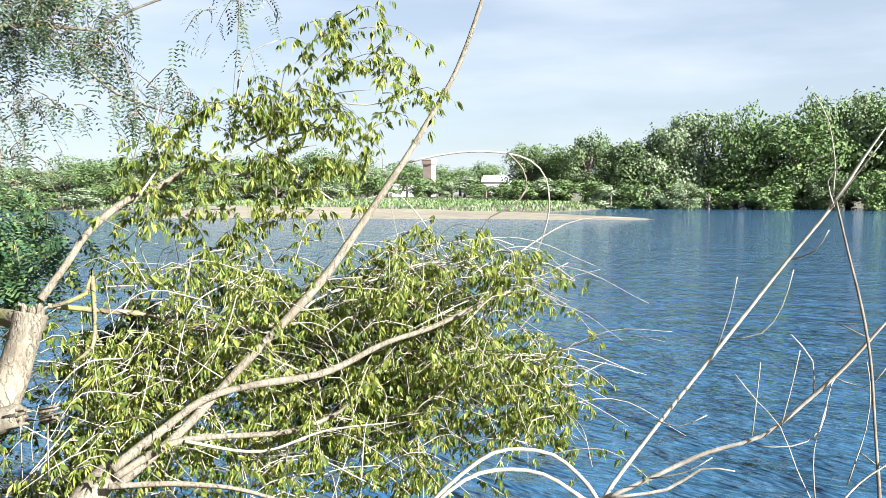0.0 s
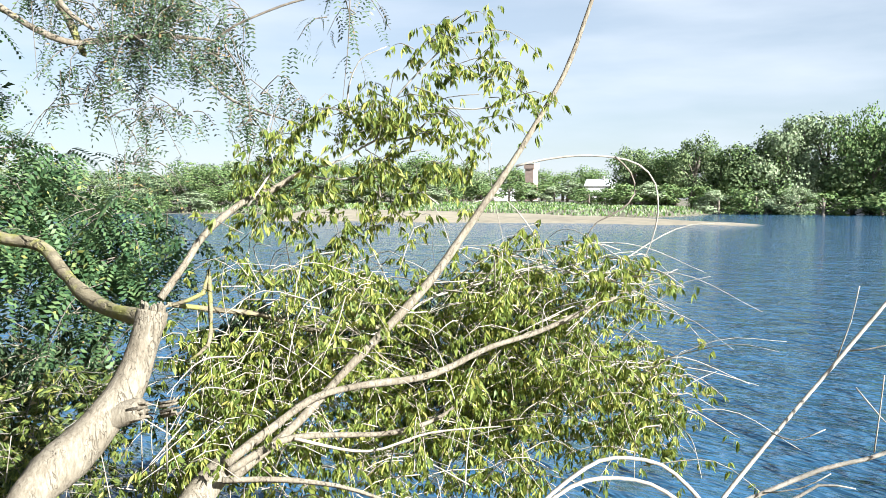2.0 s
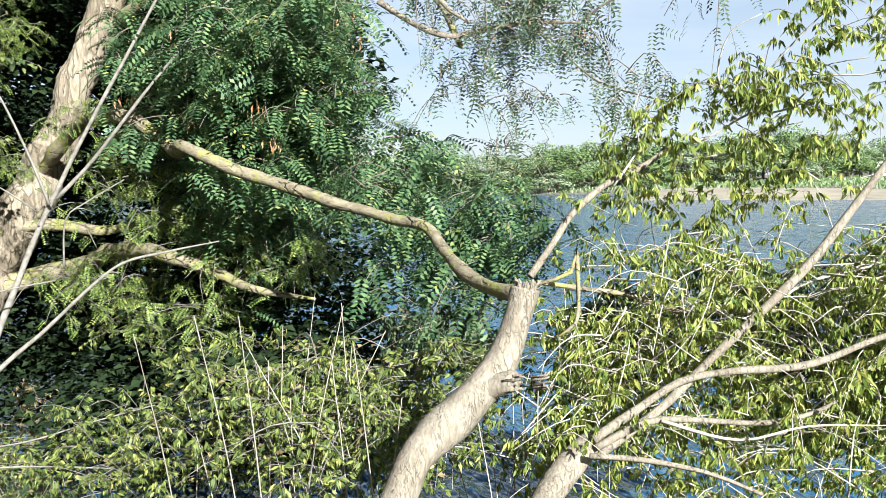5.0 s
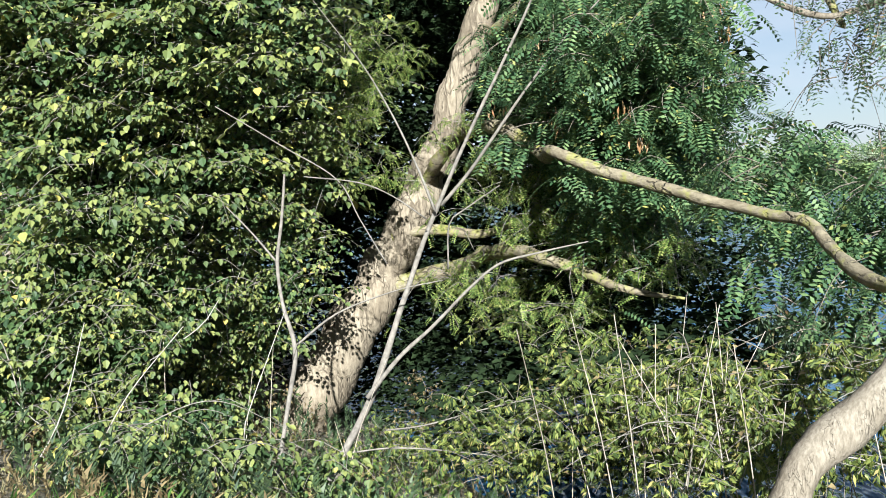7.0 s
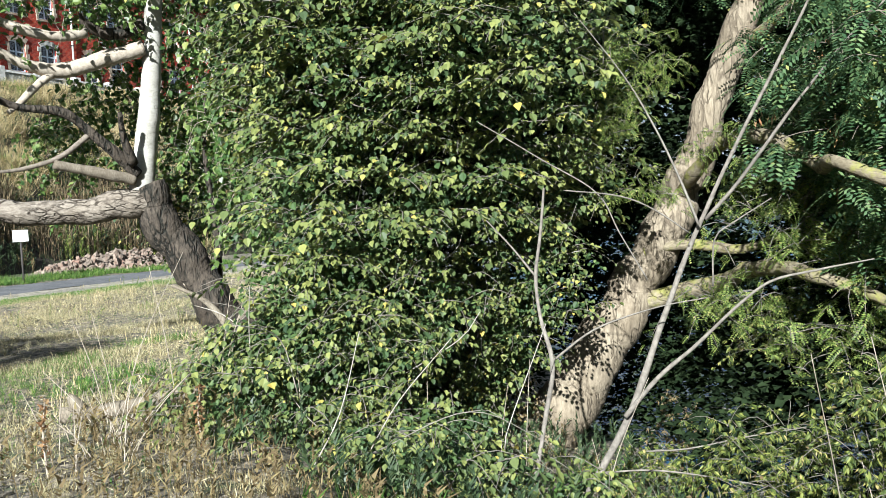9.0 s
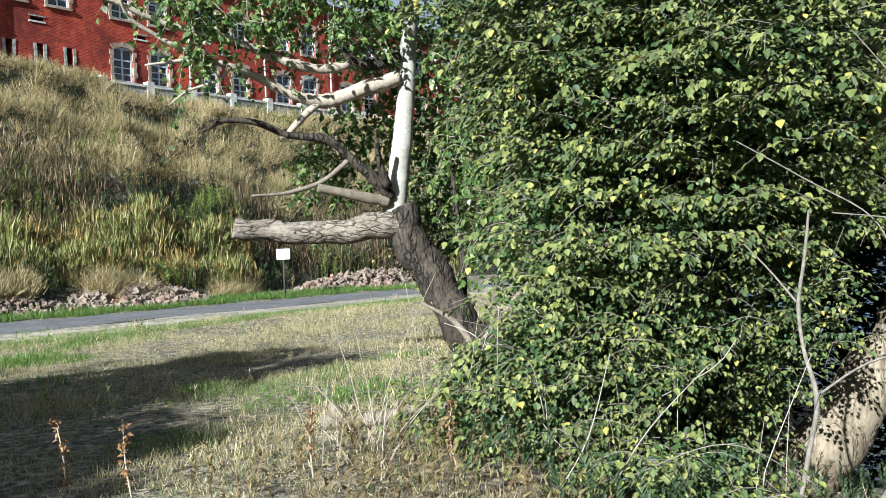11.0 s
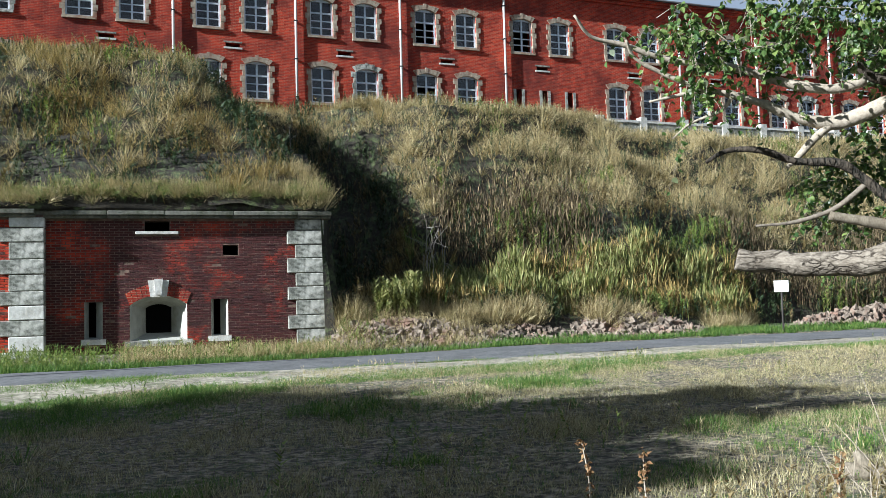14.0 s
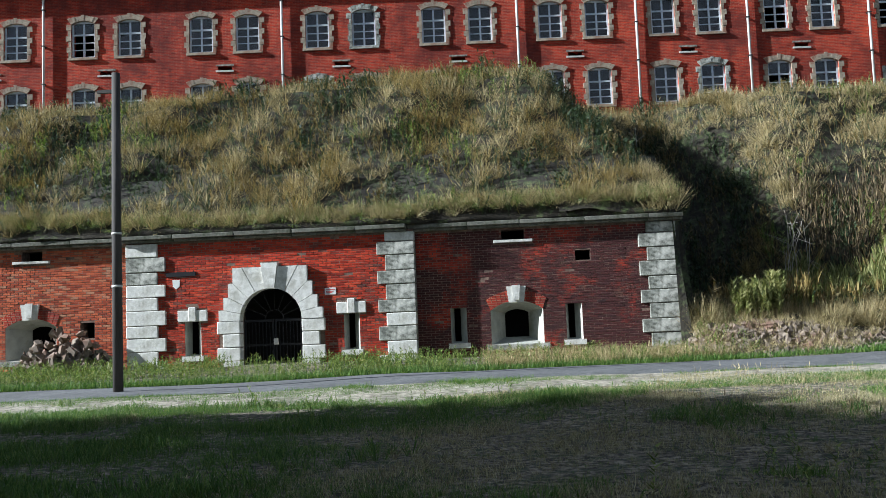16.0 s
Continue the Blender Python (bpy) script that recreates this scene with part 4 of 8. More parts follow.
def embrasure(cx, z0, w, h, yf, brick_arch):
    """A wide gun opening, splayed and plastered, with a segmental head and a keystone."""
    e = case_empty("gun_embrasure", cx, yf, z0)
    half, rise = w / 2, 0.28
    spring = h - rise
    outer = arched_outline(half, 0.0, spring, rise, 10)
    inner = arched_outline(half * 0.46, 0.22, spring * 0.92, rise * 0.4, 10)
    g = Geo()
    k = len(outer)
    for i in range(k):
        j = (i + 1) % k
        (a, b), (c, d), (p, q), (m, n) = outer[i], outer[j], inner[j], inner[i]
        g.quad((a, 0.0, b), (c, 0.0, d), (p, 0.85, q), (m, 0.85, n))
    put("splay", g.mesh("splay", M_PLASTER), e, "pale plastered splay")
    # wall skin round the arched head
    hd = Geo()
    for i in range(10):
        xa, xb = half - w * i / 10, half - w * (i + 1) / 10
        za, zb = spring + arch_z(xa, half, rise), spring + arch_z(xb, half, rise)
        hd.quad((xb, 0.003, zb), (xa, 0.003, za), (xa, 0.003, h + 0.002), (xb, 0.003, h + 0.002))
    put("head", hd.mesh("head", M_BRICK_LOW), e)
    n = 13
    for i in range(n):
        if i == n // 2:
            continue
        a0, a1 = -1 + 2 * i / n, -1 + 2 * (i + 1) / n
        xa, xb = a0 * half, a1 * half - 0.012
        za, zb = spring + arch_z(xa, half, rise), spring + arch_z(xb, half, rise)
        put("brick", Geo().prism_y([(xa, za), (xb, zb), (xb * 1.16, zb + 0.34), (xa * 1.16, za + 0.34)], -0.025, 0.12).mesh("brick", M_BRICK_LOW), e)
    ky = Geo().prism_y([(-0.24, h - 0.05), (0.24, h - 0.05), (0.31, h + 0.46), (-0.31, h + 0.46)], -0.10, 0.15)
    ky.prism_y([(-0.09, h + 0.02), (0.09, h + 0.02), (0.13, h + 0.50), (-0.13, h + 0.50)], -0.14, -0.102)
    put("keystone", ky.mesh("keystone", M_STONE), e)
    put("ledge", Geo().box(-half - 0.15, -0.16, -0.16, half + 0.15, 0.3, -0.004, 0.01).mesh("ledge", M_STONE_GREY), e)
    tagged(e, "arched gun embrasure with plastered splay and keystone", "embrasure", "gun embrasures", "structure")


CASE_WALLS = []


def build_casemate():
    k = (BACK - 0.0) / FRONT
    # openings: x0, x1, z0, z1
    mid = [(-8.52, -6.50, 0.25, 2.95), (-10.34, -9.82, 0.88, 1.98), (-5.18, -4.68, 0.90, 2.05)]
    rt = [(-1.81, -1.30, 0.97, 2.08), (1.85, 2.36, 0.95, 2.09), (-0.53, 1.13, 0.87, 2.24), (-0.09, 0.64, 4.20, 4.52), (2.23, 2.70, 3.45, 3.77)]
    lf = [(-16.55, -14.82, 0.92, 2.30), (-14.0, -13.52, 1.59, 2.10), (-16.0, -15.3, 4.18, 4.52), (-22.5, -20.8, 0.92, 2.30)]
    for nm, x0, x1, yf, holes, brick, lab in (("wall_portal", -12.2, -2.9, FRONT, mid, M_MORTAR, "brick portal wall between limestone piers"),
                                       ("wall_flank", -2.9, 5.36, BACK, rt, M_MORTAR, "weathered brick casemate wall, dark with soot"),
                                       ("wall_flank", -19.5, -12.2, BACK, lf, M_MORTAR, "washed-out orange brick casemate wall with stains"),
                                       ("wall_flank", -60.0, -19.5, BACK, lf, M_BRICK_TAN, "washed-out orange brick casemate wall with stains")):
        g = wall_with_holes(x0, x1, -0.3, 4.66, yf, yf + 0.55, [h for h in holes if h[0] > x0 and h[1] < x1])
        CASE_WALLS.append((x0, x1, yf, holes))
        w = put(nm, g.mesh(nm, brick), None, "", CASE_M)
        tagged(w, lab, "wall", kind="structure")
    side = Geo().box(5.36, BACK + 0.003, -0.3, 5.40, 36.0, 4.66)
    # back wall and floor behind the gate, painted black in place of shade
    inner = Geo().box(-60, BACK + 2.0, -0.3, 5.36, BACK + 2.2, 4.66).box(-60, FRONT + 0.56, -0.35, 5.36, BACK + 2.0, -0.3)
    tagged(put("wall_inner", inner.mesh("wall_inner", M_DARK), None, "", CASE_M), "back wall inside the casemate, painted black as shade", "wall", kind="structure")
    tagged(put("wall_side", side.mesh("wall_side", M_BRICK_LOW), None, "", CASE_M), "brick side wall of the casemate", "wall", kind="structure")
    roof = Geo().box(-60, FRONT + 0.3, 4.67, 5.40, 33, 4.80)
    tagged(put("ceiling", roof.mesh("ceiling", M_STONE_GREY), None, "", CASE_M), "vault covering the casemate", "ceiling", kind="structure")
    # cornice slabs
    co_ = case_empty("cornice")
    x, r = -60.0, random.Random(3)
    while x < 5.5:
        ln = min(r.uniform(1.3, 2.1), 5.62 - x)
        yf = FRONT - 0.30 if -12.6 < x + ln / 2 < -2.7 else BACK - 0.34
        put("slab", bevel_box("slab", ln - 0.012, 0.62, 0.13, M_STONE_DARK, 0.015, 0.008), co_, "", pose(x + ln / 2, yf + 0.31, 4.735))
        put("slab", bevel_box("slab", ln - 0.012, 0.5, 0.08, M_STONE_DARK, 0.012, 0.006), co_, "", pose(x + ln / 2, yf + 0.37, 4.625))
        x += ln
    tagged(co_, "weathered stone cornice with grass creeping over", "cornice", kind="structure")
    quoin(-12.25, -10.95, 0.2, 4.58, FRONT, 1, [M_STONE, M_STONE, M_STONE_GREY], 1)
    quoin(-4.06, -2.86, 0.2, 4.58, FRONT, 2, [M_STONE, M_STONE_GREY], -1)
    quoin(4.22, 5.40, 0.2, 4.58, BACK, 4, [M_STONE_GREY], -1)
    # firing slits and gun openings
    slit(-10.08, 0.88, 1.98, 0.52, FRONT, True)
    slit(-4.93, 0.90, 2.05, 0.50, FRONT, True)
    slit(-1.555, 0.97, 2.08, 0.51, BACK, False)
    slit(2.105, 0.95, 2.09, 0.51, BACK, False)
    embrasure(0.30, 0.87, 1.66, 1.37, BACK, False)
    embrasure(-15.685, 0.92, 1.73, 1.38, BACK, True)
    embrasure(-21.65, 0.92, 1.70, 1.38, BACK, True)
    # slot ledges
    for cx in (0.27, -15.65):
        s = put("slot_ledge", bevel_box("slot_ledge", 1.25, 0.3, 0.09, M_STONE, 0.01), None, "", CASE_M @ pose(cx, BACK + 0.05, 4.15))
        tagged(s, "pale stone ledge under a vent slot", "ledge", "slot ledges", "structure")
    # portal: jamb blocks, voussoirs, keystone
    p = case_empty("portal", -7.51, FRONT, 0)
    r = random.Random(8)
    half, spring = 1.01, 1.95
    z, i = 0.25, 0
    while z < spring - 0.05:
        h = min(0.43, spring - z)
        wide = 0.74 if i % 2 else 0.56
        for sgn in (-1, 1):
            put("stone", bevel_box("stone", wide, 0.42, h - 0.016, M_STONE, 0.02, 0.005), p, "", pose(sgn * (half + wide / 2 - 0.01), 0.06, z + h / 2))
        z += h
        i += 1
    # the outline of the arch climbs in square steps: half width and top of each step
    steps = [(1.68, 2.30), (1.52, 2.70), (1.36, 3.14), (1.20, 3.64)]
    rr0, ring = half - 0.005, []
    for i, (hw, top) in enumerate(steps):
        low = spring if i == 0 else steps[i - 1][1]
        a0 = math.atan2(low - spring, hw)
        if i < 3:
            ring.append((a0, math.atan2(top - spring, steps[i + 1][0]), [(steps[i + 1][0], top), (hw, top), (hw, low)]))
        else:
            am, ak = radians(62), radians(81)
            tm, tk = (top - spring) / math.tan(am), (top - spring) / math.tan(ak)
            ring += [(a0, am, [(tm, top), (hw, top), (hw, low)]), (am, ak, [(tk, top), ((tm + tk) / 2, top), (tm, top)])]
    for a0, a1, out in ring:
        arc = [(rr0 * math.cos(t), spring + rr0 * math.sin(t)) for t in np.linspace(a0 + 0.006, a1 - 0.006, 4)]
        tip, crn, foot = [np.array(v) for v in out]
        tip, foot = tip + (0.006, -0.005), foot + (0.0, 0.006)
        poly = [tuple(crn - (0, 0.005))] + [tuple(tip)] + arc[::-1] + [tuple(foot)]
        for sgn in (-1, 1):
            o = [(sgn * x, z) for x, z in (poly if sgn > 0 else poly[::-1])]
            o = o if sgn > 0 else o[-1:] + o[:-1]
            put("voussoir", Geo().prism_y(o, -0.15 - r.uniform(0, 0.02), 0.27).mesh("voussoir", M_STONE), p)
    kx = rr0 * math.cos(radians(81))
    put("keystone", Geo().prism_y([(-kx, spring + rr0 * 0.985), (kx, spring + rr0 * 0.985), (0.27, 3.76), (-0.27, 3.76)], -0.24, 0.27).mesh("keystone", M_STONE), p)
    tagged(p, "arched portal of pale limestone blocks", "portal", kind="structure")
    # iron gate with a fanlight
    gt = case_empty("iron_gate", -7.51, FRONT + 0.32, 0.27)
    for sgn in (-1, 1):
        leaf = put("gate_leaf", Geo().box(min(0.03 * sgn, 0.97 * sgn), 0, 0, max(0.03 * sgn, 0.97 * sgn), 0.05, 0.08).box(min(0.03 * sgn, 0.97 * sgn), 0, 1.62, max(0.03 * sgn, 0.97 * sgn), 0.05, 1.70)
                   .box(min(0.93 * sgn, 0.99 * sgn), -0.003, 0, max(0.93 * sgn, 0.99 * sgn), 0.053, 1.70).box(min(0.02 * sgn, 0.07 * sgn), -0.003, 0, max(0.02 * sgn, 0.07 * sgn), 0.053, 1.70)
                   .box(min(0.03 * sgn, 0.97 * sgn), 0.004, 0.85, max(0.03 * sgn, 0.97 * sgn), 0.046, 0.91).mesh("gate_leaf", M_IRON), gt)
        for j in range(7):
            x = sgn * (0.16 + 0.115 * j)
            put("bar", Geo().box(x - 0.011, 0.014, 0.07, x + 0.011, 0.036, 1.63).mesh("bar", M_IRON), leaf)
    put("lock", bevel_box("lock", 0.14, 0.06, 0.2, M_ZINC, 0.01), gt, "small grey lock plate", pose(0.05, -0.03, 0.98))
    arcs = [np.array([(math.cos(t) * rad, 0.025, 1.70 + math.sin(t) * rad, 0.018) for t in np.linspace(0, math.pi, 17)]) for rad in (0.98, 0.30)]
    put("fan_arch", tubes("fan_arch", arcs, M_IRON, 5), gt)
    for j in range(1, 8):
        t = math.pi * j / 8
        put("bar", tubes("bar", [np.array([(math.cos(t) * 0.3, 0.025, 1.70 + math.sin(t) * 0.3, 0.011), (math.cos(t) * 0.97, 0.025, 1.70 + math.sin(t) * 0.97, 0.011)])], M_IRON, 5), gt)
    tagged(gt, "black iron bar gate with fan-shaped top", "gate")
    # signs on the wall
    sgn1 = put("wall_sign", bevel_box("wall_sign", 0.36, 0.02, 0.22, M_SIGN, 0.004), None, "", CASE_M @ pose(-5.59, FRONT - 0.012, 2.78))
    tagged(sgn1, "small white sign with red writing on brick", "sign")
    for j, zz in enumerate((0.045, -0.005, -0.05)):
        put("line", Geo().box(-0.14, -0.0145, zz - 0.012, 0.14 - 0.04 * j, -0.0115, zz + 0.012).mesh("line", M_RED), sgn1)
    sh = Geo().prism_y([(0, -0.16), (0.11, -0.06), (0.12, 0.15), (-0.12, 0.15), (-0.11, -0.06)], -0.015, 0.003)
    tagged(put("shield_plaque", sh.mesh("shield_plaque", M_SIGN), None, "", CASE_M @ pose(-10.61, FRONT - 0.004, 3.2)), "small white shield-shaped plaque on brick", "plaque")
    bar = put("name_board", bevel_box("name_board", 0.98, 0.04, 0.15, M_IRON, 0.006), None, "", CASE_M @ pose(-10.45, FRONT - 0.022, 3.52))
    tagged(bar, "long narrow black board on brick wall", "board")


M_SIGN = mat_plain("white_enamel", (0.75, 0.74, 0.70), 0.4, 0, 0.15)
M_RED = mat_plain("red_print", (0.55, 0.06, 0.05), 0.5)
build_casemate()


def build_pole():
    p = empty("utility_pole", CASE_M @ pose(-9.50, 22.0, 0.2))
    put("shaft", tubes("shaft", [np.array([(0, 0, -0.3, 0.125), (0, 0, 4, 0.115), (0.02, 0, 7.95, 0.10)])], M_POLE, 12), p)
    put("crossarm", Geo().box(-0.45, -0.05, 7.45, 0.10, 0.04, 7.53).mesh("crossarm", M_POLE), p)
    put("strap", tubes("strap", [np.array([(0, 0, 2.6, 0.128), (0, 0, 2.66, 0.128)])], M_ZINC, 12), p)
    put("strap", tubes("strap", [np.array([(0, 0, 3.9, 0.124), (0, 0, 3.95, 0.124)])], M_ZINC, 12), p)
    tagged(p, "dark tarred wooden utility pole beside the lane", "pole")


build_pole()

# ---- the trees on the near bank ----
def tree_empty(name, at):
    z = float(ground_z(at[0], at[1]))
    return empty(name, pose(at[0], at[1], min(at[2], z)))


def limb(tree, name, pts, mat=None, sides=10):
    """A branch through points (x, y, z, radius), with knots and slight bends, as a part of its tree."""
    p = spline(pts, 0.10)
    n = len(p)
    rad = p[:, 3]
    for i in range(n):
        w = rad[i] * (0.35 if mat is not M_BARK_WHITE else 0.10)
        q = Vector(p[i, :3]) * 2.3
        p[i, :3] += w * np.array((noise.noise(q), noise.noise(q + Vector((9, 1, 4))), noise.noise(q + Vector((3, 7, 8)))))
        rad[i] *= 1 + (0.02 if mat is M_BARK_WHITE else 0.10 if rad[i] > 0.1 else 0.18) * noise.noise(Vector(p[i, :3]) * (2.5 if rad[i] > 0.1 else 5.0))
    p[:, :3] -= np.array(tree.matrix_basis.translation)
    big = float(rad.max())
    if big > 0.09:
        p = spline(p[:, :4], 0.05)
        sides = 18
    return put(name, tubes(name, [p], mat or M_TWIG, sides if big > 0.02 else 5, 0.022 if big > 0.05 else 0.02), tree)


def splinters(tree, at, axis, radius, n, height, mat):
    """Torn wood standing up from a broken end."""
    paths = []
    ax = Vector(axis).normalized()
    for i in range(n):
        a = 6.28 * i / n + random.uniform(-0.3, 0.3)
        side = ax.orthogonal().normalized()
        side = Matrix.Rotation(a, 3, ax) @ side
        b = Vector(at) + side * radius * random.uniform(0.55, 0.92) - Vector(tree.matrix_basis.translation)
        h = height * random.uniform(0.25, 1.0)
        w = radius * random.uniform(0.16, 0.3)
        tip = b + ax * h + side * random.uniform(-0.02, 0.03)
        paths.append(np.array([(*(b - ax * 0.05), w), (*(b + ax * h * 0.5), w * 0.7), (*tip, 0.003)]))
    tagged(put("torn_wood", tubes("torn_wood", paths, mat, 5), tree, "torn pale wood"), kind="stuff")



# the cut poplar: leaning furrowed trunk, one sawn-off arm, one white stem, dead limbs
poplar = tree_empty("poplar_tree", (11.94, 8.97, -0.02))
limb(poplar, "trunk", [(12.04, 8.78, -0.29, 0.40), (11.94, 9.02, 0.21, 0.35), (11.77, 9.31, 0.85, 0.31), (11.57, 9.59, 1.51, 0.30), (11.40, 9.80, 2.05, 0.29), (11.28, 9.90, 2.45, 0.23)], M_BARK_BROWN)
limb(poplar, "sawn_arm", [(11.40, 9.78, 2.18, 0.190), (11.07, 10.07, 2.16, 0.220), (10.55, 10.54, 2.12, 0.195), (9.94, 11.04, 2.12, 0.175), (9.51, 11.34, 2.17, 0.160), (9.21, 11.50, 2.22, 0.168)], M_BARK_ARM)
limb(poplar, "stem", [(11.23, 9.97, 2.37, 0.190), (11.26, 9.90, 2.72, 0.176), (11.28, 9.78, 3.37, 0.161), (11.25, 9.61, 4.21, 0.139), (11.18, 9.43, 5.04, 0.124), (10.98, 9.17, 6.14, 0.110), (10.71, 8.81, 7.30, 0.073)], M_BARK_WHITE)
limb(poplar, "limb", [(11.07, 9.59, 4.45, 0.117), (10.66, 9.90, 4.29, 0.115), (10.10, 10.32, 4.11, 0.105), (9.70, 10.51, 4.17, 0.075), (9.27, 10.65, 4.37, 0.055), (8.78, 10.84, 4.54, 0.046), (8.14, 11.09, 4.74, 0.036), (7.48, 11.28, 5.08, 0.027), (7.24, 11.19, 5.32, 0.018)], M_TWIG)
limb(poplar, "limb", [(11.04, 9.52, 4.80, 0.098), (10.70, 9.81, 4.64, 0.087), (10.38, 9.96, 4.74, 0.068), (10.23, 9.93, 4.87, 0.028)], M_BARK_BROWN)
limb(poplar, "limb", [(10.32, 9.92, 4.62, 0.076), (9.94, 10.13, 4.54, 0.075), (9.34, 10.45, 4.68, 0.066), (8.64, 10.78, 4.93, 0.055), (7.94, 11.08, 5.05, 0.046), (7.29, 11.28, 5.27, 0.036), (6.79, 11.37, 5.39, 0.027), (6.48, 11.29, 5.64, 0.018)], M_TWIG)
limb(poplar, "limb", [(11.05, 9.85, 2.60, 0.091), (10.75, 9.97, 2.93, 0.083), (10.36, 10.15, 3.30, 0.068), (10.03, 10.29, 3.51, 0.062), (9.58, 10.55, 3.56, 0.054), (9.11, 10.77, 3.74, 0.047), (8.71, 10.95, 3.75, 0.033), (8.42, 11.06, 3.59, 0.026)], M_BARK_BROWN)
limb(poplar, "dead_stub", [(11.02, 9.89, 2.53, 0.090), (10.53, 10.12, 2.64, 0.083), (9.97, 10.39, 2.77, 0.063)], M_BARK_PALE)
limb(poplar, "limb", [(10.45, 10.13, 3.20, 0.048), (10.07, 10.37, 2.87, 0.038), (9.61, 10.64, 2.70, 0.028), (9.11, 10.90, 2.66, 0.018)], M_TWIG_DARK)
limb(poplar, "dead_stub", [(10.94, 9.80, 2.75, 0.083), (10.73, 9.77, 3.08, 0.057), (10.56, 9.66, 3.47, 0.038)], M_BARK_BROWN)
limb(poplar, "limb", [(10.09, 10.31, 4.11, 0.068), (9.85, 10.45, 3.87, 0.057), (9.62, 10.58, 3.61, 0.046), (9.46, 10.61, 3.48, 0.028)], M_TWIG)
limb(poplar, "limb", [(8.64, 10.68, 4.49, 0.036), (8.47, 10.74, 4.28, 0.027), (8.10, 10.94, 4.12, 0.018), (7.85, 11.04, 3.91, 0.009)], M_TWIG)
limb(poplar, "limb", [(9.44, 10.60, 4.25, 0.057), (8.90, 10.73, 4.48, 0.046), (8.31, 10.91, 4.59, 0.036), (7.60, 11.21, 4.46, 0.018)], M_TWIG)
sapling_c = tree_empty("sapling", (12.33, 9.49, 0.16))
limb(sapling_c, "stem", [(12.34, 9.46, 0.07, 0.054), (12.36, 9.47, 0.86, 0.049), (12.33, 9.46, 1.67, 0.049), (12.24, 9.48, 2.47, 0.043), (12.15, 9.44, 3.18, 0.032), (12.09, 9.30, 3.87, 0.016)], M_BARK_BROWN)
limb(sapling_c, "branch", [(12.32, 9.45, 1.67, 0.027), (12.36, 9.22, 2.01, 0.021), (12.36, 9.02, 2.44, 0.011)], M_BARK_BROWN)
limb(sapling_c, "branch", [(12.24, 9.39, 1.23, 0.016), (11.88, 9.40, 0.89, 0.016), (11.53, 9.39, 0.78, 0.016), (11.27, 9.31, 0.92, 0.010)], M_TWIG)

log = tree_empty("fallen_branch", (6.83, 6.18, 0.09))
limb(log, "branch", [(6.40, 6.74, 0.06, 0.075), (6.61, 6.53, 0.05, 0.070), (6.83, 6.32, 0.08, 0.066), (7.09, 6.04, 0.13, 0.060), (7.40, 5.75, 0.18, 0.052)], M_BARK_PALE)
limb(log, "stub", [(6.55, 6.60, 0.02, 0.085), (6.51, 6.63, 0.14, 0.070), (6.47, 6.66, 0.24, 0.030)], M_BARK_PALE)
dead_wood = tree_empty("dead_branch", (11.12, 8.42, 0.15))
limb(dead_wood, "branch", [(9.80, 7.52, 0.02, 0.036), (9.87, 7.45, 0.34, 0.034), (10.10, 7.19, 0.77, 0.032), (10.28, 6.96, 1.11, 0.028), (10.46, 6.69, 1.40, 0.018)], M_BARK_PALE)
limb(dead_wood, "branch", [(10.38, 7.70, -0.02, 0.054), (10.35, 7.80, 0.24, 0.050), (10.29, 7.92, 0.55, 0.046), (10.17, 8.10, 0.78, 0.035), (9.95, 8.40, 0.99, 0.022)], M_BARK_PALE)
limb(dead_wood, "branch", [(7.98, 5.90, 0.10, 0.068), (8.08, 5.79, 0.28, 0.066), (8.18, 5.68, 0.41, 0.064), (8.29, 5.53, 0.53, 0.050)], M_BARK_PALE)

# the big leaning robinia on the bank
robinia = tree_empty("robinia_tree", (11.37, 3.63, -1.76))
limb(robinia, "trunk", [(11.07, 4.31, -2.07, 0.450), (11.43, 3.96, -1.49, 0.424), (11.85, 3.40, -0.63, 0.385), (12.19, 2.82, 0.39, 0.323), (12.42, 2.25, 1.49, 0.274), (12.52, 1.71, 2.74, 0.219), (12.49, 1.27, 3.82, 0.199), (12.35, 0.84, 4.90, 0.124), (12.05, 0.33, 6.13, 0.078)], M_BARK_TAN)
limb(robinia, "limb", [(12.22, 2.60, 0.42, 0.120), (12.07, 1.73, 0.61, 0.106), (11.21, 1.24, 0.83, 0.092), (10.45, 0.84, 0.91, 0.081), (9.80, 0.44, 0.88, 0.067), (9.47, 0.04, 0.73, 0.057), (9.18, -0.32, 0.59, 0.039), (8.93, -0.89, 0.50, 0.012)], M_MOSSY)
limb(robinia, "limb", [(12.15, 2.54, 1.08, 0.086), (12.09, 1.99, 1.13, 0.074), (12.02, 1.32, 1.06, 0.063), (11.90, 0.87, 1.18, 0.031)], M_MOSSY)
limb(robinia, "limb", [(12.44, 2.14, 1.72, 0.095), (11.30, 1.50, 2.24, 0.082), (9.98, 0.84, 2.26, 0.073), (9.33, 0.36, 1.92, 0.068), (8.39, 0.22, 1.90, 0.054), (8.04, -0.17, 1.72, 0.051), (7.67, -0.51, 1.58, 0.049), (7.27, -0.86, 1.45, 0.043), (6.86, -1.19, 1.35, 0.038), (6.44, -1.41, 1.28, 0.039), (6.05, -1.47, 1.14, 0.039), (5.65, -1.51, 1.03, 0.041), (5.24, -1.57, 0.98, 0.041), (4.84, -1.62, 0.97, 0.042)], M_MOSSY)
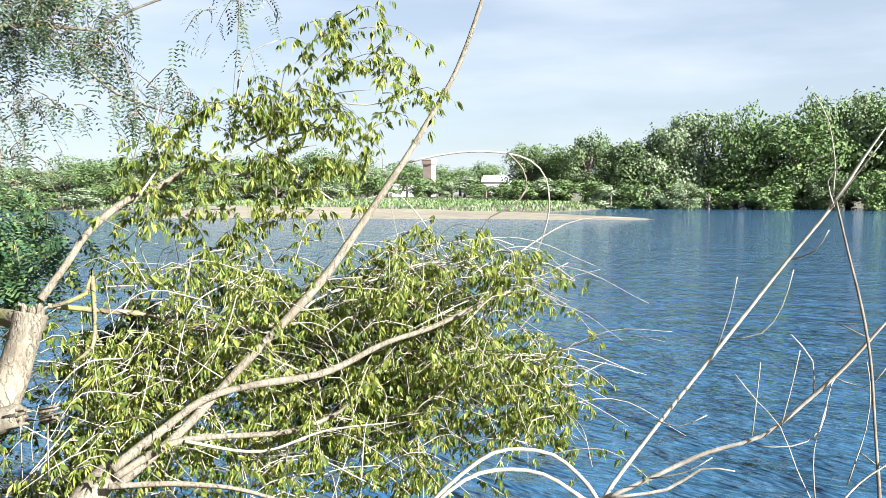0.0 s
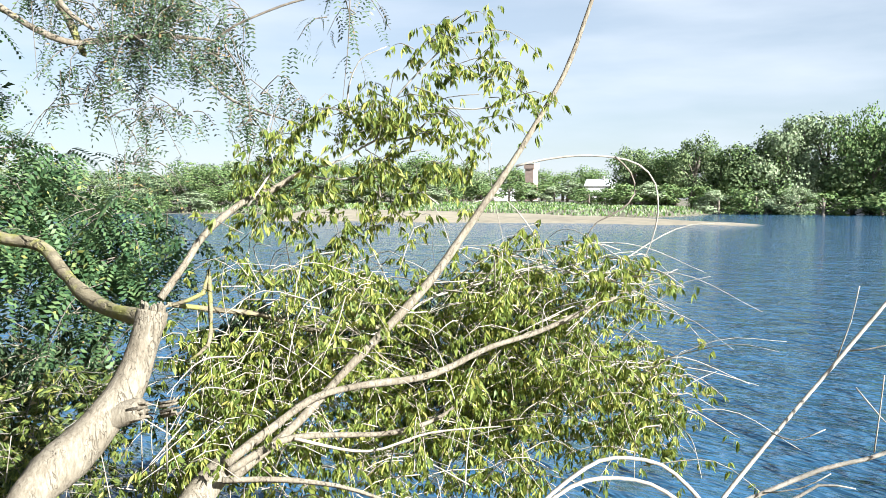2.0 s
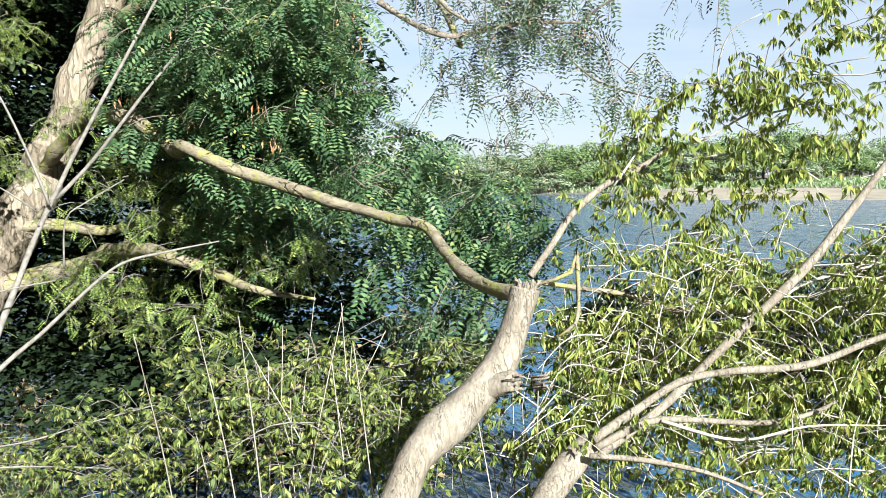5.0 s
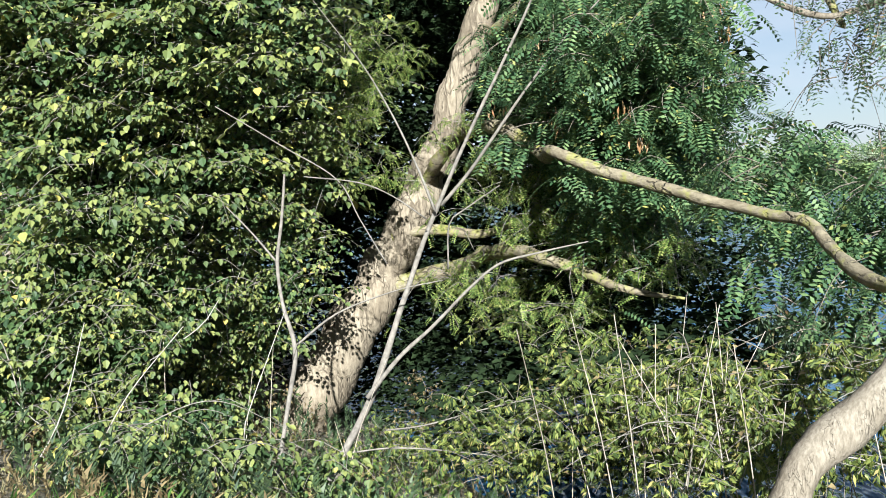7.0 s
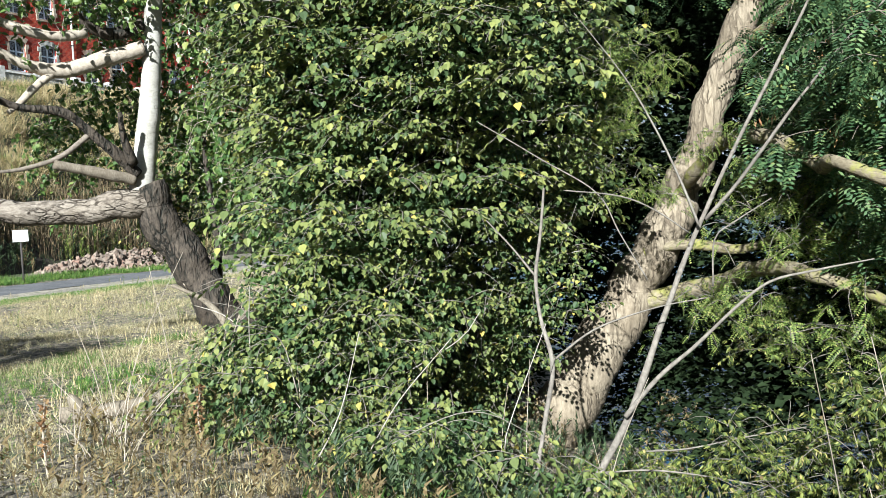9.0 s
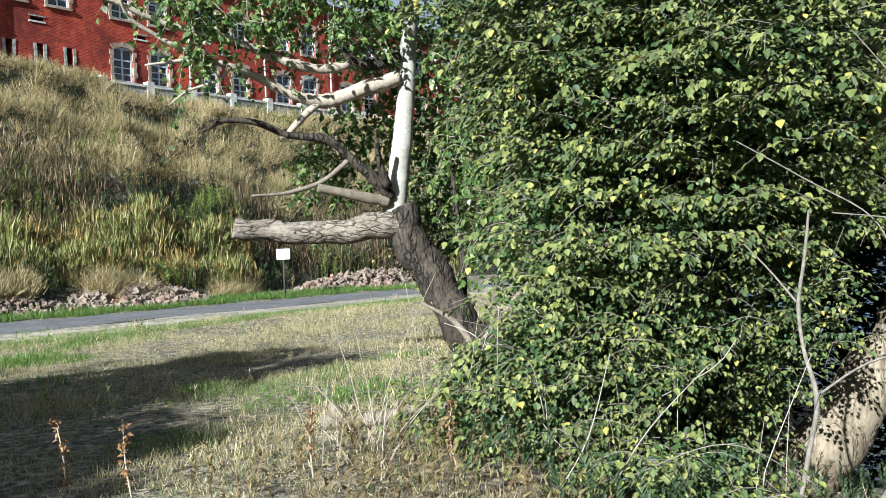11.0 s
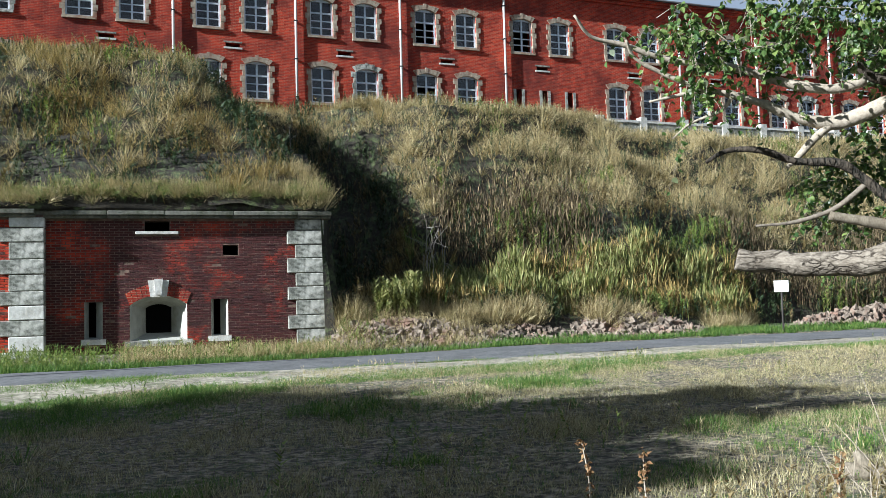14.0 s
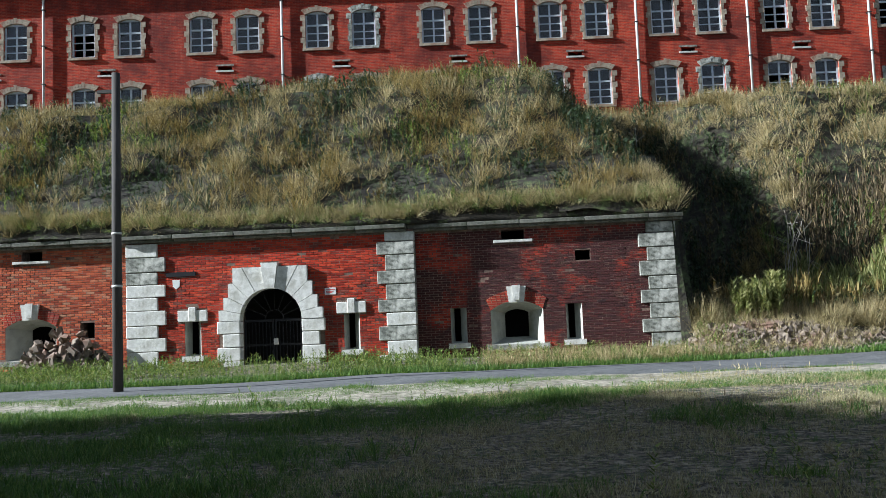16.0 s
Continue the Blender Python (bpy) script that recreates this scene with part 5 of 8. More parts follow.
limb(robinia, "limb", [(12.41, 1.13, 3.65, 0.082), (11.39, 0.33, 3.94, 0.070), (10.35, -0.49, 3.99, 0.059), (9.29, -1.26, 3.80, 0.049), (8.27, -1.86, 3.25, 0.037), (7.31, -1.92, 2.62, 0.023)], M_MOSSY)
limb(robinia, "limb", [(7.39, -1.29, 2.96, 0.023), (7.33, -1.60, 2.76, 0.022), (7.25, -1.84, 2.68, 0.022), (7.13, -2.11, 2.73, 0.022), (6.97, -2.46, 2.75, 0.016), (6.84, -2.72, 2.73, 0.009)], M_BARK_PALE)
limb(robinia, "limb", [(7.26, -1.65, 3.27, 0.026), (7.21, -1.75, 2.93, 0.022), (7.09, -1.93, 2.76, 0.013)], M_BARK_PALE)
limb(robinia, "limb", [(6.84, -2.72, 2.73, 0.009), (6.72, -2.82, 2.83, 0.009), (6.51, -3.09, 2.97, 0.009), (6.35, -3.29, 3.03, 0.006), (6.11, -3.58, 3.09, 0.006)], M_TWIG_DARK)
limb(robinia, "limb", [(6.97, -2.37, 2.72, 0.009), (6.87, -2.59, 2.51, 0.009), (6.75, -2.82, 2.29, 0.009), (6.58, -3.11, 2.17, 0.006), (6.43, -3.31, 2.10, 0.005)], M_TWIG_DARK)

sapling_a = tree_empty("sapling", (8.13, 2.41, -1.08))
limb(sapling_a, "stem", [(7.99, 2.59, -1.33, 0.035), (8.21, 2.38, -0.90, 0.033), (8.51, 2.01, -0.20, 0.033), (8.73, 1.68, 0.70, 0.027), (8.83, 1.37, 1.44, 0.022), (8.87, 1.05, 2.08, 0.017), (8.84, 0.69, 2.72, 0.015), (8.77, 0.37, 3.29, 0.012), (8.69, 0.19, 3.65, 0.010)], M_TWIG_GREY)
limb(sapling_a, "branch", [(8.39, 2.04, -0.23, 0.025), (8.46, 1.74, 0.11, 0.020), (8.50, 1.42, 0.38, 0.017), (8.52, 1.09, 0.69, 0.015), (8.51, 0.77, 0.93, 0.012), (8.48, 0.41, 1.02, 0.010), (8.43, -0.04, 1.10, 0.005)], M_TWIG_GREY)
limb(sapling_a, "branch", [(8.74, 1.30, 1.49, 0.020), (8.72, 0.99, 1.81, 0.017), (8.67, 0.65, 2.24, 0.015), (8.59, 0.32, 2.63, 0.012), (8.50, 0.06, 2.91, 0.010), (8.38, -0.27, 3.20, 0.007)], M_TWIG_GREY)
limb(sapling_a, "branch", [(8.73, 1.36, 1.44, 0.015), (8.70, 1.51, 1.90, 0.012), (8.63, 1.72, 2.42, 0.010), (8.53, 1.93, 2.84, 0.007), (8.33, 2.28, 3.39, 0.005)], M_TWIG_GREY)
limb(sapling_a, "branch", [(8.62, 1.25, 0.90, 0.010), (8.58, 1.21, 1.31, 0.007), (8.54, 1.04, 1.45, 0.007), (8.51, 0.72, 1.64, 0.005)], M_TWIG_GREY)
sapling_b = tree_empty("sapling", (7.74, 2.72, -0.94))
limb(sapling_b, "stem", [(7.64, 2.79, -1.19, 0.024), (7.81, 2.74, -0.76, 0.021), (8.03, 2.64, -0.08, 0.021), (8.11, 2.60, 0.31, 0.021), (8.14, 2.70, 0.71, 0.017), (8.16, 2.73, 1.07, 0.017), (8.20, 2.67, 1.46, 0.015), (8.21, 2.62, 1.86, 0.010)], M_TWIG_GREY)
limb(sapling_b, "branch", [(8.11, 2.60, 0.31, 0.012), (8.20, 2.22, 0.58, 0.010), (8.28, 1.71, 0.75, 0.007), (8.31, 1.26, 0.83, 0.005)], M_TWIG_GREY)
limb(sapling_b, "branch", [(8.16, 2.73, 1.07, 0.012), (8.11, 2.91, 1.33, 0.010), (8.03, 3.12, 1.60, 0.005)], M_TWIG_GREY)
limb(sapling_b, "branch", [(8.43, 1.78, 0.99, 0.007), (8.35, 1.99, 1.42, 0.007), (8.26, 2.15, 1.78, 0.007), (8.06, 2.57, 2.10, 0.007), (7.79, 3.05, 2.46, 0.005)], M_TWIG_GREY)
limb(sapling_b, "branch", [(8.52, 1.41, 1.38, 0.007), (8.40, 1.68, 1.60, 0.007), (8.27, 1.95, 1.74, 0.007), (8.08, 2.40, 1.82, 0.005)], M_TWIG_GREY)
limb(sapling_b, "branch", [(7.98, 1.78, -0.43, 0.007), (8.05, 1.45, -0.41, 0.007), (8.14, 1.01, -0.32, 0.007), (8.21, 0.52, -0.23, 0.005)], M_TWIG_GREY)
limb(sapling_b, "branch", [(7.85, 2.11, -0.59, 0.009), (7.95, 1.73, -0.58, 0.009), (8.02, 1.26, -0.63, 0.007), (8.07, 0.64, -0.73, 0.005)], M_TWIG_GREY)

# the broken stump at the edge of the bank
stump = tree_empty("broken_stump", (4.48, -0.89, 0.08))
limb(stump, "trunk", [(4.50, -0.62, -0.85, 0.107), (4.56, -0.76, -0.30, 0.099), (4.62, -0.91, 0.10, 0.091), (4.65, -0.98, 0.25, 0.089), (4.69, -1.10, 0.37, 0.095), (4.69, -1.25, 0.47, 0.096), (4.70, -1.37, 0.58, 0.091), (4.72, -1.45, 0.70, 0.081), (4.75, -1.51, 0.85, 0.077), (4.76, -1.56, 0.97, 0.076), (4.76, -1.58, 1.04, 0.072)], M_BARK_PALE)
limb(stump, "side_stub", [(4.71, -1.33, 0.54, 0.078), (4.63, -1.41, 0.585, 0.060), (4.565, -1.47, 0.61, 0.049)], M_BARK_PALE)
splinters(stump, (4.57, -1.465, 0.61), (-0.07, -0.065, 0.02), 0.047, 9, 0.06, M_BARK_PALE)

# the half-fallen box elder that leans over the water, bleached and half dead
box_elder = tree_empty("box_elder", (4.73, -1.73, -0.12))
limb(box_elder, "trunk", [(4.62, -1.40, -0.75, 0.094), (4.72, -1.58, -0.25, 0.087), (4.78, -1.70, -0.05, 0.081), (4.83, -1.83, 0.09, 0.075), (4.86, -1.93, 0.16, 0.066), (4.89, -2.02, 0.22, 0.047)], M_BARK_PALE)
limb(box_elder, "stem", [(4.84, -2.01, 0.13, 0.027), (4.88, -2.35, 0.32, 0.026), (4.91, -2.69, 0.58, 0.025), (4.91, -3.00, 0.83, 0.026), (4.91, -3.28, 1.08, 0.025), (4.88, -3.55, 1.39, 0.022), (4.83, -3.81, 1.74, 0.020), (4.79, -4.02, 2.05, 0.017), (4.73, -4.21, 2.39, 0.015), (4.68, -4.35, 2.76, 0.012), (4.65, -4.45, 3.07, 0.008)], M_BARK_PALE)
limb(box_elder, "limb", [(4.78, -1.95, 0.23, 0.027), (4.83, -2.19, 0.34, 0.024), (4.84, -2.47, 0.49, 0.021), (4.81, -2.75, 0.53, 0.020), (4.73, -3.07, 0.55, 0.021), (4.71, -3.29, 0.59, 0.019), (4.65, -3.57, 0.70, 0.018), (4.55, -3.86, 0.78, 0.016), (4.42, -4.17, 0.92, 0.015), (4.38, -4.35, 0.98, 0.009)], M_BARK_PALE)
limb(box_elder, "limb", [(4.77, -1.96, 0.19, 0.022), (4.78, -2.26, 0.30, 0.019), (4.77, -2.50, 0.30, 0.016), (4.70, -2.82, 0.27, 0.015), (4.68, -3.03, 0.28, 0.014), (4.67, -3.26, 0.34, 0.010), (4.69, -3.45, 0.46, 0.005)], M_BARK_PALE)
limb(box_elder, "limb", [(4.68, -1.89, 0.18, 0.019), (4.62, -2.18, 0.15, 0.016), (4.52, -2.46, 0.09, 0.013), (4.42, -2.71, -0.01, 0.010)], M_BARK_PALE)
limb(box_elder, "limb", [(4.75, -2.32, 0.31, 0.011), (4.66, -2.72, 0.20, 0.008), (4.60, -3.09, 0.26, 0.007), (4.46, -3.49, 0.27, 0.003)], M_TWIG)
limb(box_elder, "limb", [(5.51, -1.90, 0.98, 0.016), (5.55, -2.16, 0.93, 0.018), (5.54, -2.50, 0.87, 0.016), (5.53, -2.80, 0.76, 0.017), (5.48, -3.15, 0.75, 0.017), (5.44, -3.47, 0.75, 0.016), (5.49, -3.66, 0.81, 0.008)], M_MOSSY)
limb(box_elder, "limb", [(5.90, -1.99, 0.97, 0.024), (5.95, -2.17, 1.18, 0.023), (5.99, -2.31, 1.35, 0.023), (5.98, -2.55, 1.55, 0.021), (5.97, -2.76, 1.64, 0.020), (5.96, -2.96, 1.76, 0.014)], M_BARK_PALE)
limb(box_elder, "limb", [(5.31, -1.86, 1.00, 0.013), (5.26, -2.02, 1.06, 0.013), (5.26, -2.05, 1.19, 0.013), (5.23, -2.05, 0.93, 0.013), (5.22, -2.03, 0.78, 0.013), (5.24, -1.93, 0.70, 0.008)], M_MOSSY)
limb(box_elder, "twig", [(5.00, -4.04, 1.80, 0.008), (4.91, -4.18, 1.84, 0.008), (4.76, -4.37, 1.87, 0.007), (4.62, -4.55, 1.86, 0.007), (4.52, -4.68, 1.81, 0.007), (4.46, -4.77, 1.69, 0.006), (4.46, -4.80, 1.48, 0.006), (4.51, -4.78, 1.27, 0.004), (4.56, -4.76, 1.17, 0.003)], M_TWIG_WHITE)
limb(box_elder, "twig", [(4.56, -4.50, 1.86, 0.006), (4.49, -4.57, 1.76, 0.006), (4.47, -4.59, 1.62, 0.006), (4.54, -4.52, 1.51, 0.006), (4.64, -4.43, 1.44, 0.004), (4.68, -4.38, 1.35, 0.004)], M_TWIG_DARK)
limb(box_elder, "twig", [(5.24, -3.30, 0.81, 0.007), (5.21, -3.49, 0.94, 0.008), (5.07, -3.82, 1.04, 0.007), (4.90, -4.13, 1.14, 0.006), (4.72, -4.42, 1.08, 0.006), (4.52, -4.69, 1.03, 0.004), (4.38, -4.91, 1.13, 0.003)], M_TWIG_WHITE)
limb(box_elder, "twig", [(5.96, -2.96, 1.76, 0.010), (5.80, -3.18, 1.84, 0.008), (5.65, -3.36, 1.97, 0.008), (5.50, -3.53, 1.99, 0.007), (5.34, -3.68, 2.17, 0.006), (5.18, -3.83, 2.17, 0.005), (4.98, -4.02, 2.21, 0.004)], M_TWIG_WHITE)
limb(box_elder, "twig", [(5.62, -3.34, 1.96, 0.007), (5.50, -3.40, 2.21, 0.006), (5.34, -3.51, 2.41, 0.006), (5.18, -3.61, 2.57, 0.004), (5.03, -3.68, 2.72, 0.003)], M_TWIG_WHITE)
limb(box_elder, "twig", [(5.96, -2.96, 1.76, 0.010), (5.87, -3.13, 1.71, 0.008), (5.72, -3.40, 1.73, 0.008), (5.58, -3.62, 1.66, 0.006), (5.47, -3.77, 1.54, 0.004)], M_TWIG_WHITE)
limb(box_elder, "twig", [(5.66, -3.28, 1.97, 0.006), (5.67, -3.16, 2.22, 0.006), (5.57, -3.19, 2.47, 0.004), (5.44, -3.32, 2.56, 0.003)], M_TWIG_WHITE)
limb(box_elder, "twig", [(5.93, -2.57, 1.53, 0.008), (5.92, -2.74, 1.79, 0.006), (5.99, -2.73, 1.98, 0.005), (6.02, -2.79, 2.14, 0.004)], M_TWIG_WHITE)

# the bare dead shrub over the water
dead_shrub = tree_empty("dead_shrub", (3.05, -3.67, 0.03))
limb(dead_shrub, "stem", [(3.10, -3.60, 0.01, 0.017), (3.08, -3.73, 0.19, 0.012), (2.95, -3.98, 0.52, 0.010), (2.80, -4.19, 0.84, 0.010), (2.62, -4.38, 1.19, 0.009), (2.42, -4.53, 1.53, 0.009), (2.30, -4.61, 1.77, 0.007), (2.16, -4.69, 2.02, 0.004)], M_TWIG_WHITE)
limb(dead_shrub, "stem", [(3.08, -3.67, 0.13, 0.014), (2.92, -3.80, 0.24, 0.011), (2.71, -3.95, 0.38, 0.011), (2.50, -4.08, 0.48, 0.010), (2.32, -4.19, 0.68, 0.010), (2.19, -4.25, 0.84, 0.009), (2.06, -4.31, 1.03, 0.007), (1.88, -4.38, 1.28, 0.005)], M_TWIG_WHITE)
limb(dead_shrub, "stem", [(3.08, -3.67, 0.13, 0.011), (2.84, -3.83, 0.20, 0.009), (2.71, -3.91, 0.31, 0.006), (2.57, -3.97, 0.32, 0.003)], M_TWIG_WHITE)
limb(dead_shrub, "stem", [(2.30, -4.32, 1.57, 0.005), (2.23, -4.30, 1.34, 0.006), (2.15, -4.27, 1.10, 0.007), (2.08, -4.22, 0.86, 0.007), (2.02, -4.14, 0.59, 0.007), (1.95, -4.04, 0.29, 0.010)], M_TWIG_DARK)
limb(dead_shrub, "stem", [(1.89, -4.13, 0.52, 0.005), (2.00, -4.06, 0.42, 0.005), (2.06, -4.00, 0.34, 0.005), (2.12, -3.93, 0.22, 0.006)], M_TWIG_WHITE)
limb(dead_shrub, "stem", [(3.04, -3.57, 0.14, 0.011), (3.08, -3.53, 0.23, 0.010), (3.20, -3.43, 0.36, 0.010), (3.34, -3.27, 0.39, 0.010), (3.40, -3.14, 0.35, 0.010), (3.45, -2.98, 0.25, 0.011), (3.47, -2.86, 0.16, 0.012)], M_TWIG_WHITE)
limb(dead_shrub, "stem", [(3.08, -3.54, 0.14, 0.011), (3.23, -3.39, 0.27, 0.010), (3.36, -3.21, 0.30, 0.010), (3.42, -3.06, 0.27, 0.010), (3.45, -2.91, 0.19, 0.011)], M_TWIG_WHITE)
limb(dead_shrub, "twig", [(2.32, -4.31, 1.53, 0.004), (2.29, -4.29, 1.70, 0.003), (2.30, -4.23, 1.92, 0.003), (2.34, -4.17, 2.03, 0.003)], M_TWIG_WHITE)
limb(dead_shrub, "twig", [(2.67, -4.06, 0.91, 0.004), (2.53, -4.11, 0.95, 0.003), (2.45, -4.14, 1.08, 0.003), (2.40, -4.14, 1.25, 0.003)], M_TWIG_WHITE)
limb(dead_shrub, "twig", [(2.71, -4.03, 0.88, 0.004), (2.65, -4.03, 1.05, 0.003), (2.61, -4.02, 1.21, 0.003)], M_TWIG_WHITE)
limb(dead_shrub, "twig", [(2.46, -4.23, 1.29, 0.004), (2.35, -4.23, 1.33, 0.003), (2.28, -4.22, 1.43, 0.003)], M_TWIG_WHITE)
limb(dead_shrub, "twig", [(2.32, -4.31, 1.52, 0.004), (2.21, -4.31, 1.67, 0.003), (2.09, -4.30, 1.82, 0.003)], M_TWIG_WHITE)
limb(dead_shrub, "twig", [(2.43, -4.11, 0.52, 0.004), (2.39, -4.12, 0.70, 0.003), (2.35, -4.12, 0.89, 0.003)], M_TWIG_WHITE)
limb(dead_shrub, "twig", [(2.63, -4.05, 0.75, 0.004), (2.52, -4.06, 0.64, 0.003), (2.41, -4.07, 0.54, 0.003), (2.31, -4.04, 0.37, 0.003), (2.22, -4.01, 0.25, 0.003)], M_TWIG_WHITE)
limb(dead_shrub, "twig", [(2.32, -4.20, 0.68, 0.004), (2.32, -4.18, 0.84, 0.003), (2.39, -4.11, 0.96, 0.003)], M_TWIG_WHITE)
limb(dead_shrub, "twig", [(2.21, -4.29, 0.84, 0.004), (2.25, -4.22, 0.74, 0.003), (2.26, -4.14, 0.54, 0.003), (2.34, -4.05, 0.47, 0.003), (2.46, -3.96, 0.46, 0.003)], M_TWIG_WHITE)
limb(dead_shrub, "twig", [(2.90, -3.82, 0.52, 0.004), (2.78, -3.83, 0.51, 0.003), (2.66, -3.87, 0.58, 0.003)], M_TWIG_WHITE)
limb(dead_shrub, "twig", [(2.29, -4.24, 0.78, 0.004), (2.12, -4.26, 0.74, 0.003), (2.03, -4.26, 0.84, 0.003)], M_TWIG_WHITE)
limb(dead_shrub, "twig", [(2.53, -4.04, 0.48, 0.004), (2.51, -4.04, 0.67, 0.003), (2.49, -4.03, 0.83, 0.003)], M_TWIG_WHITE)
limb(dead_shrub, "twig", [(2.27, -4.29, 1.01, 0.004), (2.10, -4.25, 0.96, 0.003)], M_TWIG_WHITE)
limb(dead_shrub, "twig", [(2.26, -4.11, 0.24, 0.004), (2.27, -4.11, 0.45, 0.003), (2.23, -4.13, 0.65, 0.003)], M_TWIG_WHITE)
limb(dead_shrub, "twig", [(2.15, -4.18, 0.31, 0.004), (2.10, -4.24, 0.56, 0.003), (2.09, -4.25, 0.73, 0.003), (2.10, -4.23, 0.86, 0.003)], M_TWIG_WHITE)
limb(dead_shrub, "twig", [(2.88, -3.74, 0.26, 0.004), (2.73, -3.80, 0.31, 0.003), (2.61, -3.84, 0.40, 0.003)], M_TWIG_WHITE)
limb(dead_shrub, "twig", [(2.12, -4.24, 0.45, 0.004), (2.00, -4.17, 0.42, 0.003)], M_TWIG_WHITE)
limb(dead_shrub, "twig", [(2.30, -4.32, 1.52, 0.004), (2.31, -4.26, 1.65, 0.003), (2.24, -4.24, 1.72, 0.003)], M_TWIG_WHITE)

# foliage: centres and half-sizes (across, in depth, up) of the leafy clumps
MAPLE_TOP = [(5.43, -3.42, 2.17, 0.26, 0.50, 0.19),
    (5.10, -3.62, 2.60, 0.28, 0.45, 0.22),
    (4.99, -3.83, 2.35, 0.20, 0.40, 0.26),
    (5.33, -3.60, 2.02, 0.34, 0.40, 0.15),
    (5.61, -3.31, 2.19, 0.23, 0.40, 0.23),
    (5.74, -3.12, 1.97, 0.23, 0.40, 0.23),
    (5.92, -2.79, 1.83, 0.21, 0.40, 0.27),
    (5.88, -2.89, 1.56, 0.23, 0.40, 0.23),
    (5.64, -3.32, 1.70, 0.27, 0.40, 0.19),
    (5.32, -3.64, 1.77, 0.15, 0.30, 0.22),
    (5.90, -2.61, 1.46, 0.22, 0.40, 0.19),
    (5.57, -3.45, 1.51, 0.23, 0.30, 0.15),
    (5.63, -3.13, 1.33, 0.15, 0.30, 0.15)]
MAPLE_BUSH = [(5.56, -3.00, 0.98, 0.59, 0.70, 0.22),
    (5.31, -3.93, 0.94, 0.35, 0.60, 0.19),
    (5.12, -4.25, 0.63, 0.63, 0.80, 0.43),
    (4.85, -4.48, 0.36, 0.55, 0.70, 0.31),
    (4.42, -4.74, 0.34, 0.23, 0.40, 0.17),
    (5.44, -3.57, 0.31, 0.69, 0.90, 0.42),
    (5.67, -2.85, 0.49, 0.56, 0.80, 0.41),
    (5.52, -2.33, 0.25, 0.43, 0.70, 0.35),
    (5.19, -2.78, -0.11, 0.60, 0.70, 0.32),
    (4.81, -3.76, -0.05, 0.44, 0.60, 0.29),
    (4.66, -4.53, 1.03, 0.19, 0.40, 0.27),
    (5.14, -4.46, 1.07, 0.48, 0.50, 0.24),
    (5.54, -2.20, 0.61, 0.24, 0.40, 0.21),
    (4.30, -4.52, 0.14, 0.26, 0.40, 0.26),
    (5.20, -1.88, 0.08, 0.26, 0.40, 0.26)]
ROBINIA_HANG = [(7.17, -2.26, 2.96, 0.40, 0.40, 0.22),
    (6.87, -2.52, 2.96, 0.39, 0.40, 0.17),
    (6.84, -2.73, 2.68, 0.22, 0.30, 0.26),
    (6.99, -2.33, 2.64, 0.17, 0.30, 0.22),
    (6.63, -3.09, 2.26, 0.26, 0.25, 0.11),
    (7.29, -2.02, 2.67, 0.18, 0.30, 0.18),
    (7.36, -1.90, 2.37, 0.22, 0.30, 0.13),
    (6.98, -2.54, 2.13, 0.13, 0.20, 0.13),
    (6.74, -2.90, 2.06, 0.11, 0.20, 0.13),
    (6.32, -3.46, 2.99, 0.21, 0.20, 0.11),
    (7.30, -2.27, 1.85, 0.18, 0.25, 0.11),
    (7.38, -1.75, 3.09, 0.36, 0.40, 0.14),
    (7.31, -2.15, 2.24, 0.13, 0.20, 0.13)]
ROBINIA_MASS = [(8.82, -0.56, 2.78, 0.79, 1.00, 0.63),
    (8.65, -0.89, 2.29, 0.41, 0.80, 0.41),
    (9.20, -0.36, 1.93, 0.82, 1.00, 0.66),
    (8.26, -0.85, 2.98, 0.40, 0.80, 0.40),
    (7.76, -1.64, 1.42, 0.61, 0.80, 0.33),
    (7.11, -2.19, 1.28, 0.39, 0.70, 0.30),
    (7.37, -1.90, 0.98, 0.54, 0.70, 0.27),
    (8.07, -1.62, 1.79, 0.34, 0.60, 0.24),
    (9.91, -0.25, 1.42, 0.71, 0.60, 0.35),
    (9.54, -0.41, 2.94, 0.86, 1.00, 0.63),
    (10.00, 0.12, 2.47, 0.78, 1.00, 0.66),
    (9.20, -0.82, 2.06, 0.33, 0.70, 0.44),
    (11.04, 0.12, 1.66, 0.66, 0.60, 0.33),
    (12.77, 0.56, 4.99, 2.23, 1.20, 0.88),
    (9.52, -0.62, 3.99, 1.17, 1.20, 0.64),
    (11.55, 0.49, 3.24, 0.77, 0.50, 0.63),
    (11.35, -0.19, 2.38, 0.75, 0.50, 0.62),
    (11.04, -0.50, 3.22, 0.74, 0.50, 0.54),
    (11.95, -0.45, 1.02, 0.65, 0.40, 0.51)]
